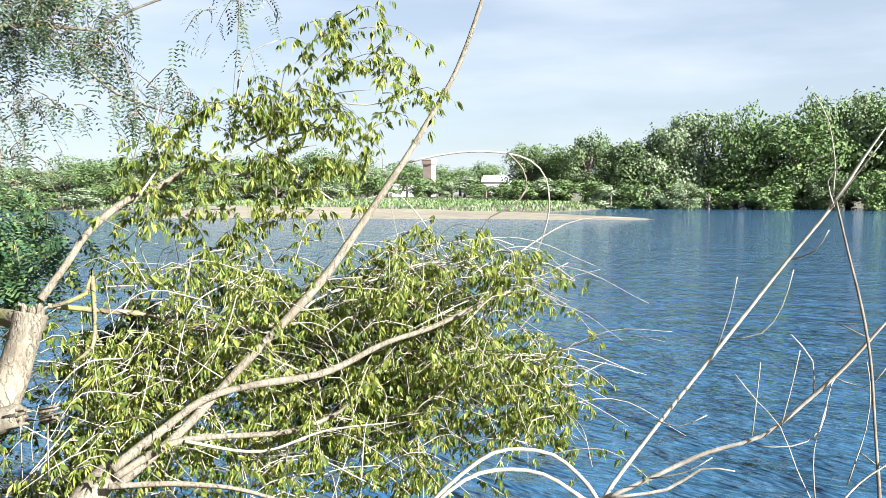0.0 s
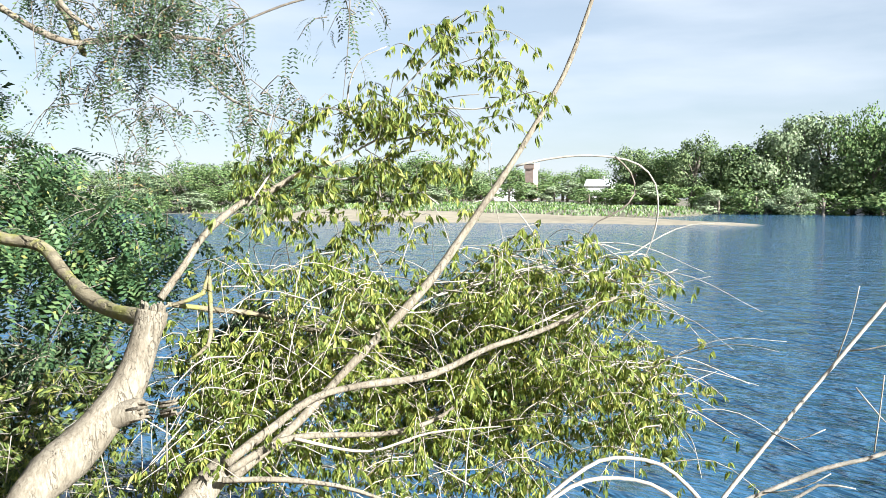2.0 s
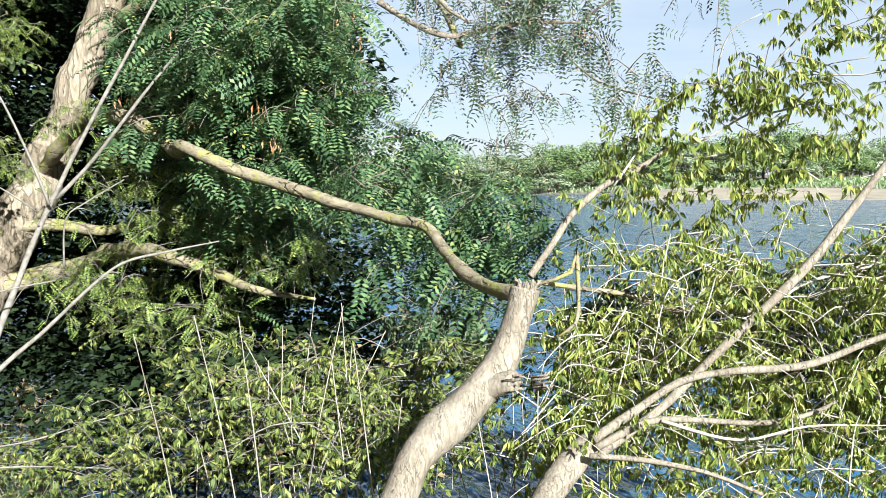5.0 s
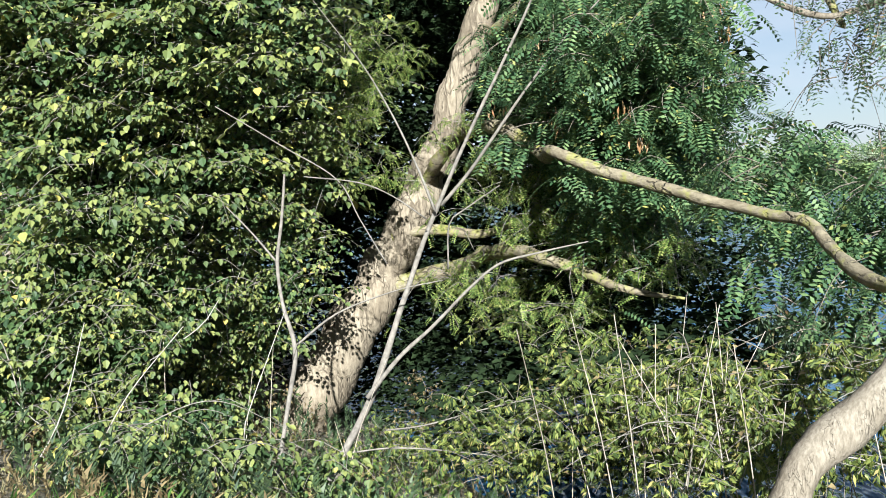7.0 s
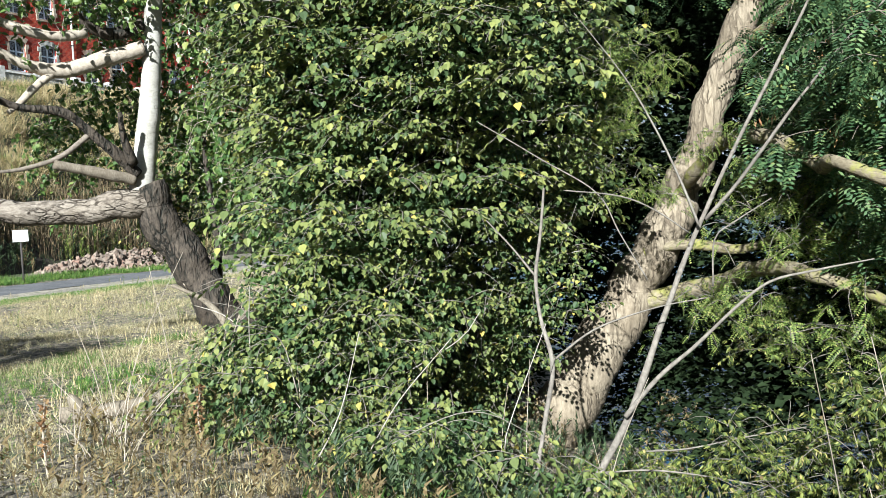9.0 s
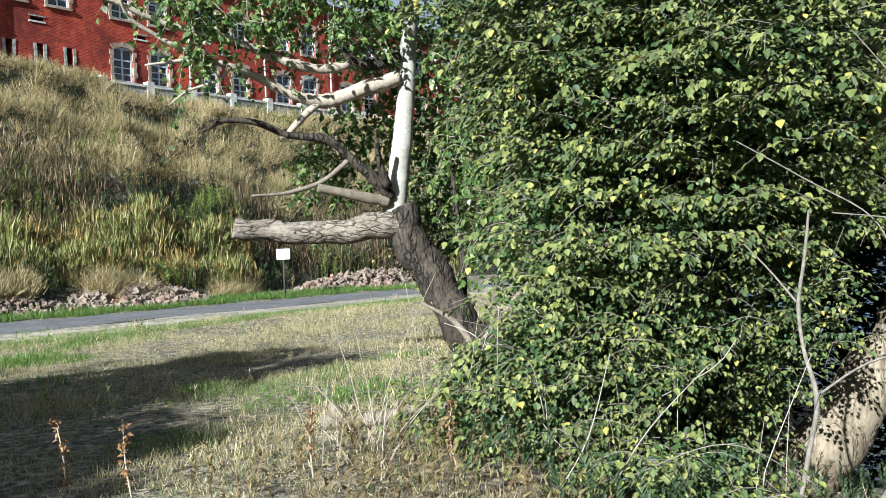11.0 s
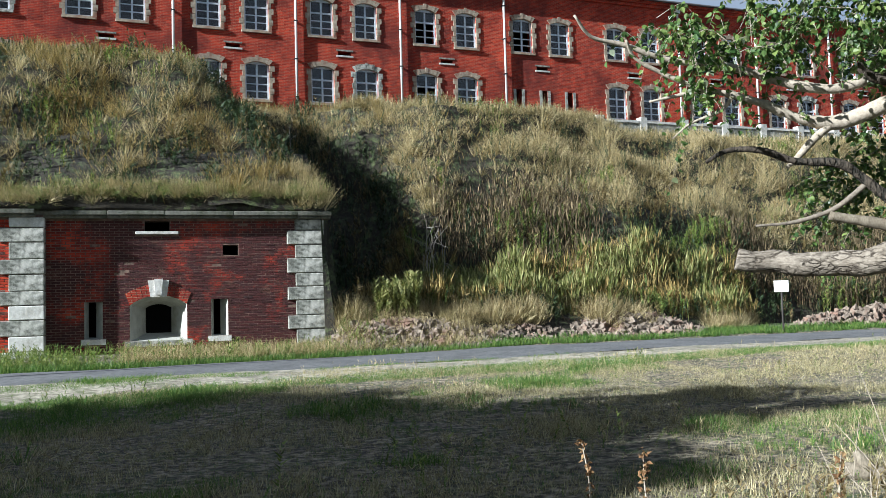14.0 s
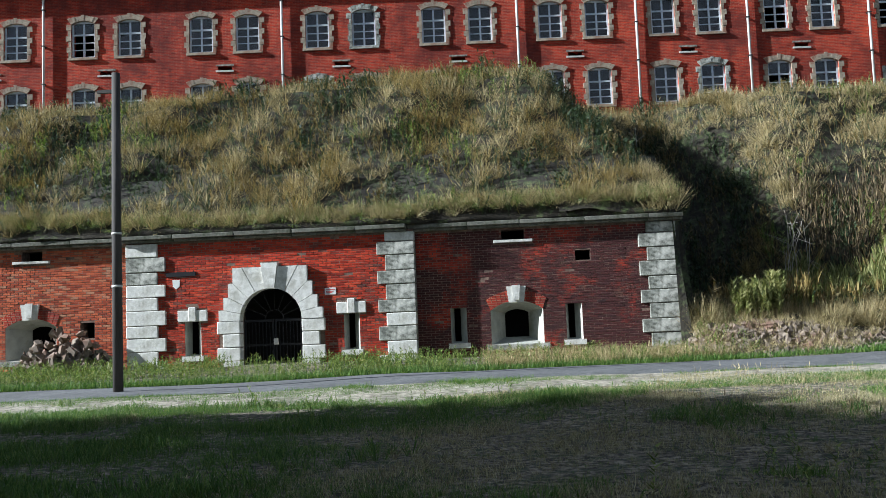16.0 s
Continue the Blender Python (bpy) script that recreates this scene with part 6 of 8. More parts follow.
VINE_WALL = [(8.59, 4.61, 3.13, 1.18, 1.00, 0.77),
    (8.97, 3.33, 3.18, 1.16, 1.00, 0.69),
    (11.90, 3.84, 2.89, 0.89, 0.90, 0.97),
    (8.39, 4.60, 1.89, 1.14, 1.00, 0.74),
    (9.60, 3.95, 1.90, 0.85, 0.90, 0.68),
    (11.97, 3.86, 1.81, 0.67, 0.80, 0.82),
    (8.13, 4.57, 0.70, 1.12, 1.00, 0.67),
    (10.49, 4.43, 0.36, 1.02, 0.90, 0.74),
    (10.95, 4.62, 0.20, 0.57, 0.60, 0.72),
    (7.57, 3.95, -0.45, 1.00, 0.80, 0.42),
    (10.02, 4.52, -0.81, 0.60, 0.60, 0.55),
    (8.72, 4.86, 4.36, 1.56, 1.20, 0.75),
    (9.40, 3.40, 4.44, 1.56, 1.20, 0.75),
    (9.44, 6.03, 3.89, 0.75, 1.00, 1.03),
    (9.53, 5.50, 2.40, 0.73, 1.00, 0.79),
    (9.52, 5.35, 1.12, 0.65, 0.90, 0.72),
    (8.75, 4.82, 0.70, 0.90, 0.90, 0.78),
    (7.61, 4.95, -0.09, 0.99, 0.80, 0.55),
    (8.59, 5.01, 0.25, 0.60, 0.70, 0.48),
    (6.81, 5.00, -0.10, 0.82, 0.70, 0.56),
    (7.05, 3.79, -0.32, 0.73, 0.60, 0.44),
    (7.95, 5.61, 0.29, 0.58, 0.70, 0.53),
    (6.45, 3.45, -0.31, 0.99, 0.50, 0.27),
    (7.16, 2.44, -0.65, 0.70, 0.40, 0.23),
    (9.27, 5.51, 3.40, 0.98, 1.00, 0.98),
    (9.73, 5.92, 5.12, 1.65, 1.00, 0.72),
    (12.71, 10.41, 2.37, 0.60, 0.70, 1.19),
    (11.41, 3.34, 3.22, 0.79, 0.60, 1.08),
    (11.90, 2.98, 3.38, 0.56, 0.50, 0.82),
    (10.94, 3.83, 1.91, 0.91, 0.60, 0.63),
    (10.10, 3.13, 0.97, 0.48, 0.40, 0.51),
    (10.03, 3.97, 0.10, 0.46, 0.40, 0.49),
    (9.99, 4.44, -0.76, 0.57, 0.50, 0.54),
    (10.49, 4.28, 0.37, 0.75, 0.50, 0.62),
    (10.43, 2.76, 1.96, 0.39, 0.40, 0.32)]
POPLAR_LEAVES = [(12.30, 10.55, 3.60, 0.90, 0.50, 1.50),
    (12.10, 10.60, 5.40, 1.10, 0.50, 1.00),
    (12.69, 9.49, 5.23, 0.73, 0.80, 1.00),
    (10.99, 7.60, 4.20, 0.99, 0.90, 1.07),
    (12.74, 9.20, 3.53, 0.79, 0.70, 0.97),
    (10.97, 7.25, 2.86, 0.96, 0.80, 0.88),
    (12.29, 9.68, 3.22, 0.48, 0.50, 0.86),
    (10.42, 9.84, 5.39, 0.81, 0.70, 0.63),
    (9.49, 10.20, 5.36, 0.52, 0.50, 0.39),
    (8.43, 10.63, 5.17, 0.59, 0.50, 0.51),
    (8.25, 10.84, 4.53, 0.17, 0.30, 0.50),
    (7.89, 10.98, 5.35, 0.51, 0.40, 0.34),
    (11.47, 10.46, 5.59, 0.49, 0.50, 0.49),
    (11.34, 11.51, 3.21, 0.59, 0.50, 0.59),
    (11.63, 11.10, 3.85, 0.49, 0.40, 0.59),
    (9.21, 10.53, 5.15, 0.35, 0.40, 0.52),
    (10.86, 8.29, 6.16, 1.74, 1.20, 0.70),
    (9.67, 10.10, 6.21, 1.33, 0.80, 0.53),
    (11.20, 7.38, 1.77, 0.73, 0.80, 0.81)]
UNDERGROWTH = [(8.14, 0.25, -0.56, 1.29, 0.90, 0.45),
    (7.35, -0.83, -0.28, 0.67, 0.80, 0.45),
    (8.74, -0.67, -0.13, 0.69, 0.70, 0.37),
    (6.33, -1.23, 0.06, 0.42, 0.60, 0.42),
    (11.31, 0.76, 0.08, 0.62, 0.40, 0.27),
    (6.72, -0.47, 0.07, 0.81, 0.80, 0.44),
    (6.06, -1.51, 0.09, 0.34, 0.50, 0.26),
    (6.77, -1.02, 0.06, 0.49, 0.50, 0.25),
    (5.63, -0.86, 0.02, 0.68, 0.60, 0.21),
    (6.48, -1.73, 0.28, 0.32, 0.40, 0.24),
    (10.07, 1.79, -1.09, 0.57, 0.40, 0.35),
    (9.46, 2.40, -1.29, 0.55, 0.40, 0.27),
    (10.42, 1.05, -0.91, 0.58, 0.40, 0.39)]
BUSH_BACK = [(6.65, -3.60, 0.49, 0.90, 0.50, 0.45),
    (6.24, -4.64, 0.63, 0.83, 0.50, 0.41),
    (6.11, -4.27, -0.02, 0.90, 0.40, 0.36),
    (6.72, -2.94, 0.36, 0.52, 0.40, 0.39),
    (5.72, -5.03, 0.32, 0.54, 0.40, 0.32),
    (7.34, -1.70, 0.38, 0.49, 0.40, 0.31)]
# added clumps of shade-coloured leaves that fill the gaps
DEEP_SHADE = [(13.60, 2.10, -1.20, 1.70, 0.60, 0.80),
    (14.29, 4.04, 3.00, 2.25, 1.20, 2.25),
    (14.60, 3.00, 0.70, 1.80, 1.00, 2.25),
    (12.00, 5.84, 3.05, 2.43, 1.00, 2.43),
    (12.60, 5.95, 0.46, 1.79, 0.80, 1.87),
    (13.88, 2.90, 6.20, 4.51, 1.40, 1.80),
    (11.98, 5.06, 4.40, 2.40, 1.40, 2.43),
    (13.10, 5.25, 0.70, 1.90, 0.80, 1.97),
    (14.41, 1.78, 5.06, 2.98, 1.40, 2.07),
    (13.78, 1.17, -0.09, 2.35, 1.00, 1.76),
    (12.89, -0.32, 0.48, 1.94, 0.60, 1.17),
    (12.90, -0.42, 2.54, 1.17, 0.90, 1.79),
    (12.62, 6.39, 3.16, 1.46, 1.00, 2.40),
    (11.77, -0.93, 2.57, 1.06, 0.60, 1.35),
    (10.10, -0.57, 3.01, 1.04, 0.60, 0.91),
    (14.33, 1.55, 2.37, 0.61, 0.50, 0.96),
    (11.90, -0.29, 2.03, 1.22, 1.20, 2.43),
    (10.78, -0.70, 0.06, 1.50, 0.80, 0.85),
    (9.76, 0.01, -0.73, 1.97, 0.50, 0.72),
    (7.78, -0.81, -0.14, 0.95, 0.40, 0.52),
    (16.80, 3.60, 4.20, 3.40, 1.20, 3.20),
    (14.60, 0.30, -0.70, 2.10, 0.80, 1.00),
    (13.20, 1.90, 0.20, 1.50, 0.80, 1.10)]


def in_blobs(blobs, per_m3=None, count=None, shell=0.45, gap=0.0, gap_scale=1.2):
    """Random points in ellipsoids that face the open side; shell pushes them outwards, gap leaves holes between clumps."""
    out = []
    vol = np.array([b[3] * b[4] * b[5] for b in blobs])
    num = (count * vol ** 0.67 / (vol ** 0.67).sum()).astype(int)
    for (x, y, z, a, b, c), n in zip(blobs, num):
        d = rng.normal(size=(n * 3, 3))
        d /= np.linalg.norm(d, axis=1)[:, None]
        r = rng.random(n * 3) ** (1 / 3)
        r = shell + (1 - shell) * r
        lump = 1 + 0.25 * np.sin(d[:, 0] * 5 + x * 3) * np.sin(d[:, 2] * 6 + z * 5)
        d = d * (r * lump)[:, None]
        az = math.atan2(x, y)
        ca, sa = math.cos(az), math.sin(az)
        px = x + d[:, 0] * a * ca + d[:, 1] * b * sa
        py = y - d[:, 0] * a * sa + d[:, 1] * b * ca
        p = np.stack([px, py, z + d[:, 2] * c], 1)
        if gap > 0:
            k = gap_scale * 3.0
            f = np.sin(p[:, 0] * k + 2 * np.sin(p[:, 2] * k * 0.7)) * np.sin(p[:, 1] * k + 1.3) * np.sin(p[:, 2] * k * 1.3 + 1.7 * np.sin(p[:, 0] * k * 0.6))
            p = p[f > gap - 0.5]
        out.append(p[:n])
    return np.vstack(out)


def crown(tree, name, shape, blobs, count, size, mat, twigs=0, tw_mat=None, tw_len=0.5, **kw):
    pts = in_blobs(blobs, count=count, shell=kw.pop("shell", 0.4), gap=kw.pop("gap", 0.0), gap_scale=kw.pop("gap_scale", 1.2))
    off = np.array(tree.matrix_basis.translation)
    ob = tagged(put(name, scatter(name, shape, pts - off, size, mat, **kw), tree), kind="stuff")
    if twigs:
        p = in_blobs(blobs, count=twigs, shell=0.1) - off
        paths = []
        for q in p:
            d = rng.normal(size=3)
            d[2] = abs(d[2]) * 0.6
            d /= np.linalg.norm(d)
            L = tw_len * rng.uniform(0.5, 1.4)
            e = rng.normal(size=3) * 0.14 * L
            r0 = 0.0025 + 0.003 * rng.random()
            paths.append(spline([(*q, r0), (*(q + d * L * 0.5 + e), r0 * 0.8), (*(q + d * L + e - np.array((0, 0, 0.3 * L))), r0 * 0.35)], 0.12))
        tagged(put("twig_mass", tubes("twig_mass", paths, tw_mat or M_TWIG, 4), tree), kind="stuff")
    return ob


def sprays(tree, name, shape, blobs, n_twigs, per_twig, length, size, mat, tw_mat, droop=0.35, rad=0.005, **kw):
    """Leaves set along bowed twigs that start in the clumps: airy foliage with gaps."""
    off = np.array(tree.matrix_basis.translation)
    starts = in_blobs(blobs, count=n_twigs, shell=0.05) - off
    paths, pos = [], []
    for q in starts:
        d = rng.normal(size=3)
        d[2] = d[2] * 0.5 + 0.15
        d /= np.linalg.norm(d)
        L = length * rng.uniform(0.5, 1.4)
        e = rng.normal(size=3) * 0.12 * L
        p = spline([(*q, rad), (*(q + d * L * 0.5 + e), rad * 0.75), (*(q + d * L + e - np.array((0, 0, droop * L))), rad * 0.3)], 0.06)
        paths.append(p[::2] if len(p) > 6 else p)
        k = rng.integers(int(len(p) * 0.15), len(p), per_twig)
        pos.append(p[k, :3] + rng.normal(0, 0.02, (per_twig, 3)))
    tagged(put("twig_mass", tubes("twig_mass", paths, tw_mat, 4), tree), kind="stuff")
    return tagged(put(name, scatter(name, shape, np.vstack(pos), size, mat, **kw), tree), kind="stuff")


def boughs(tree, name, shape, blobs, n, per, length, size, mat, tw_mat, tier=0.42):
    """Leafy boughs in tiers: each reaches out of the clump, its leaves in two rows that hang over the tier below."""
    off = np.array(tree.matrix_basis.translation)
    start = in_blobs(blobs, count=n, shell=0.55)
    start[:, 2] = np.round((start[:, 2] + 0.10 * np.sin(start[:, 1] * 2.2) + 0.07 * np.sin(start[:, 0] * 3.1)) / tier) * tier + rng.normal(0, 0.06, len(start)) - 0.10 * np.sin(start[:, 1] * 2.2)
    start -= off
    paths, pos, head = [], [], []
    for q in start:
        a = 3.3 + rng.normal(0, 0.75)
        d = np.array((math.cos(a), math.sin(a), rng.uniform(-0.1, 0.45)))
        L = length * rng.uniform(0.6, 1.35)
        p = spline([(*q, 0.005), (*(q + d * L * 0.5), 0.004), (*(q + d * L - np.array((0, 0, 0.32 * L))), 0.0015)], 0.06)
        paths.append(p[::2] if len(p) > 6 else p)
        k = np.linspace(len(p) * 0.15, len(p) - 1, per).astype(int)
        side = np.where(np.arange(per) % 2, 1.0, -1.0)
        lat = np.stack([-np.sin(a) * side, np.cos(a) * side, np.zeros(per)], 1) * rng.uniform(0.01, 0.07, per)[:, None]
        pos.append(p[k, :3] + lat + rng.normal(0, 0.015, (per, 3)))
        head.append(a + side * rng.uniform(0.1, 0.9, per))
    tagged(put("twig_mass", tubes("twig_mass", paths, tw_mat, 4), tree), kind="stuff")
    sz = size * np.repeat(rng.uniform(0.65, 1.25, len(start)), per)
    return tagged(put(name, scatter(name, shape, np.vstack(pos), sz, mat, pitch=(-1.15, -0.25), heading=np.concatenate(head), spread=0.3, roll=0.35), tree), kind="stuff")


S_MAPLE = hanging_shape(6, 3)
S_BROAD = broad_leaf_shape()
S_PINN = pinnate_shape(8, 0.20, 0.48, 0.35)
S_PINN_HANG = pinnate_shape(6, 0.25, 0.36, 0.7)
S_UNDER = hanging_shape(7, 5)
S_LEAF = leaf_shape(0.75, 0.10, 0.15)
S_LEAF_ROUND = round_leaf_shape(0.85)

sprays(box_elder, "crown", S_MAPLE, MAPLE_TOP, 165, 8, 0.36, 0.098, L_MAPLE, M_TWIG_GREY, rad=0.0035, pitch=(-0.7, 0.2), roll=0.4)
sprays(box_elder, "lower_crown", S_MAPLE, MAPLE_BUSH, 860, 10, 0.5, 0.088, L_MAPLE, M_TWIG, rad=0.004, pitch=(-0.8, 0.2), roll=0.4)
crown(box_elder, "bare_crown", S_MAPLE, MAPLE_BUSH, 900, 0.08, L_WEED, 280, M_TWIG_WHITE, 0.8, shell=0.2, gap=0.4, pitch=(-0.8, 0.2))
# back leaves in the dark copy: shade inside the bush painted in
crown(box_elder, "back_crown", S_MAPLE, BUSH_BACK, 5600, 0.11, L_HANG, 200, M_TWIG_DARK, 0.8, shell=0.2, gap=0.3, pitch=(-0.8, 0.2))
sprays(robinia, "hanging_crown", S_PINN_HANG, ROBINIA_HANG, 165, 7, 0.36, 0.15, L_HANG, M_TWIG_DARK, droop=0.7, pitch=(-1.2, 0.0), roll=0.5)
ROBINIA_MID = [(10.30, 0.45, 1.35, 0.90, 0.50, 0.50),
    (9.60, -0.55, 0.95, 0.80, 0.50, 0.40),
    (10.70, -0.90, 1.70, 0.90, 0.50, 0.55),
    (10.90, 1.10, 0.60, 0.80, 0.40, 0.45),
    (10.10, 0.20, 0.15, 0.70, 0.40, 0.35)]
sprays(robinia, "middle_crown", S_PINN, ROBINIA_MID, 330, 7, 0.45, 0.16, L_WEED, M_TWIG_GREY, pitch=(-0.9, 0.2), roll=0.5)
sprays(robinia, "crown", S_PINN, ROBINIA_MASS, 1200, 8, 0.42, 0.29, L_ROBINIA, M_TWIG_DARK, pitch=(-0.9, 0.1), roll=0.4)
# creeper and young shoots that hang before the pale trunk and along the mossy limbs
SHOOTS = [(10.48, 1.36, 2.28, 0.29, 0.20, 0.22),
    (9.96, 2.07, 3.15, 0.49, 0.30, 0.49),
    (9.89, 2.31, 2.49, 0.43, 0.30, 0.30),
    (10.06, 2.17, 1.85, 0.31, 0.25, 0.25),
    (11.83, 1.09, 1.92, 0.50, 0.30, 0.36),
    (11.82, 1.63, 0.43, 0.32, 0.25, 0.22),
    (10.98, 0.14, 1.79, 0.59, 0.30, 0.40),
    (10.36, -0.69, 1.30, 0.68, 0.30, 0.31),
    (11.58, 0.64, 0.30, 0.63, 0.30, 0.42),
    (10.92, -0.89, 0.76, 0.66, 0.30, 0.26)]
sprays(robinia, "young_growth", S_PINN, SHOOTS, 400, 8, 0.30, 0.12, L_WEED, M_TWIG_GREY, rad=0.003, pitch=(-0.9, 0.2), roll=0.5)
DRY_SHOOTS = [(10.57, 3.65, -0.54, 0.27, 0.25, 0.27),
    (11.24, 2.28, -1.08, 0.32, 0.25, 0.28),
    (11.28, 2.15, -0.87, 0.25, 0.25, 0.28),
    (10.18, 3.70, -1.18, 0.30, 0.30, 0.27)]
sprays(robinia, "withered_growth", S_MAPLE, DRY_SHOOTS, 60, 6, 0.3, 0.07, L_DRYBROWN, M_TWIG_GREY, rad=0.003, pitch=(-0.9, 0.2), roll=0.5)
# dark leaf masses behind robinia and thicket, coloured as shade, closing the gaps
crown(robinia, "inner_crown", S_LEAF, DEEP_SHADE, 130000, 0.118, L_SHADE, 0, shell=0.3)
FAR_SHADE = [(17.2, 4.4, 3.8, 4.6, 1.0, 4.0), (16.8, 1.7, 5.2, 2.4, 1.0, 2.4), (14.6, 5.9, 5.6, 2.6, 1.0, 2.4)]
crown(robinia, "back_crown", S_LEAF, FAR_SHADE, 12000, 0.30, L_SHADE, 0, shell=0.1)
# bunches of dry pods
pods = in_blobs(ROBINIA_HANG[:5] + ROBINIA_MASS[:4] + ROBINIA_MASS[10:13], count=60, shell=0.9)
pods = np.repeat(pods, 12, 0)
pods = pods + rng.normal(0, 0.045, pods.shape)
tagged(put("pod_mass", scatter("pod_mass", leaf_shape(0.25, 0.02, 0.1), pods - np.array(robinia.matrix_basis.translation), 0.085, L_POD, pitch=(-1.5, -1.0)), robinia, "dry brown seed pods"), kind="stuff")
vine = tree_empty("hazel_thicket", (7.5, 4.0, 0))
# inner leaves, painted darker than the boughs to stand for shade
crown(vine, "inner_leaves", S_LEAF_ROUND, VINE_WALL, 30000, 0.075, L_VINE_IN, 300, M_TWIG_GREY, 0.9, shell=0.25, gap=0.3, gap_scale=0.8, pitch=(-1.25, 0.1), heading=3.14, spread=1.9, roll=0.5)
boughs(vine, "leaves", S_BROAD, [b for b in VINE_WALL if b[2] > 1.3], 3000, 12, 0.56, 0.073, L_VINE, M_TWIG_GREY)
boughs(vine, "low_leaves", S_BROAD, [b for b in VINE_WALL if b[2] <= 1.3], 2100, 12, 0.48, 0.060, L_VINE, M_TWIG_GREY, 0.3)
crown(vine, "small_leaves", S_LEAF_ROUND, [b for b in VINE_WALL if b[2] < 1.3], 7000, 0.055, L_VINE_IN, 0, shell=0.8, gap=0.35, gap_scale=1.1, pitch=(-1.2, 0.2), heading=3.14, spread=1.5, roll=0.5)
# bleached dead twigs sticking out of the low scrub
paths = []
for q in in_blobs([b for b in VINE_WALL[14:] if b[2] < 1.2], count=50, shell=0.7) - np.array(vine.matrix_basis.translation):
    d = rng.normal(size=3)
    d[2] = abs(d[2]) * 1.1
    d /= np.linalg.norm(d)
    L = rng.uniform(0.5, 1.5)
    e = rng.normal(size=3) * 0.12 * L
    paths.append(spline([(*q, 0.006), (*(q + d * L * 0.5 + e), 0.005), (*(q + d * L), 0.003)], 0.15))
tagged(put("dead_twigs", tubes("dead_twigs", paths, M_TWIG_WHITE, 5), vine, "bleached dead twigs"), kind="stuff")
sprays(poplar, "crown", S_BROAD, POPLAR_LEAVES, 1250, 15, 0.55, 0.095, L_POPLAR, M_TWIG, droop=0.8, pitch=(-1.3, 0.1), roll=0.7)
weeds = tree_empty("bank_shrubs", (5.5, -3.0, 0))
sprays(weeds, "leaves", S_UNDER, UNDERGROWTH, 1050, 8, 0.42, 0.088, L_UNDER, M_TWIG_GREY, droop=0.25, rad=0.003, pitch=(-0.5, 0.7), roll=0.6)
crown(weeds, "dry_leaves", S_LEAF, UNDERGROWTH, 500, 0.05, L_DRYBROWN, 100, M_TWIG_GREY, 0.6, shell=0.5, gap=0.3)
tagged(poplar, "old poplar with sawn-off arm and one white stem", "tree")
tagged(robinia, "big leaning robinia with pale trunk and feathery leaves", "tree")
tagged(box_elder, "half-fallen box elder, bleached limbs, yellow-green leaves", "tree")
tagged(stump, "broken pale tree stump leaning on the bank", "stump")
tagged(dead_shrub, "bare bleached shrub branches over the water", "shrub")
tagged(sapling_a, "thin forked grey sapling before the big trunk", "sapling")
tagged(sapling_b, "thin bare grey sapling with few twigs", "sapling")
tagged(sapling_c, "thin dark sapling beside the poplar trunk", "sapling")
tagged(log, "pale fallen branch lying in dry grass", "branch")
tagged(dead_wood, "dead bleached branches at the poplar's foot", "branch")
tagged(vine, "dense thicket of broad green and yellowing leaves", "thicket", kind="stuff")
tagged(weeds, "tangled yellow-green shrubs on the river bank", "shrubs", kind="stuff")
splinters(stump, (4.76, -1.585, 1.05), (0.0, -0.15, 1.0), 0.07, 16, 0.05, M_BARK_PALE)
splinters(stump, (4.46, -1.57, 0.63), (-0.6, -0.75, 0.2), 0.038, 9, 0.05, M_BARK_PALE)

# ---- the far bank ----
def polar(az, d):
    """A place at d metres in the direction az (degrees from straight across the river, to the left positive)."""
    a = radians(az - 129.75)
    return -math.sin(a) * d, math.cos(a) * d


def outward_leaves(name, pts, nor, leaf, mat, r):
    """Small leafy facets that lie on the clumps like shingles, each a little askew."""
    n = len(pts)
    up = nor + r.normal(0, 0.38, (n, 3))
    up /= np.linalg.norm(up, axis=1)[:, None]
    a = np.cross(up, r.normal(size=(n, 3)))
    a /= np.linalg.norm(a, axis=1)[:, None]
    b = np.cross(up, a)
    k = (leaf * r.uniform(0.6, 1.3, n))[:, None]
    V = np.stack([pts - a * k * 0.5, pts + b * k * 0.4, pts + a * k * 0.5 - up * k * 0.15, pts - b * k * 0.4], 1)
    F = np.array([(0, 2, 1), (0, 3, 2)])[None] + (np.arange(n) * 4)[:, None, None]
    return mesh_np(name, V.reshape(-1, 3), F.reshape(-1, 3), mat)


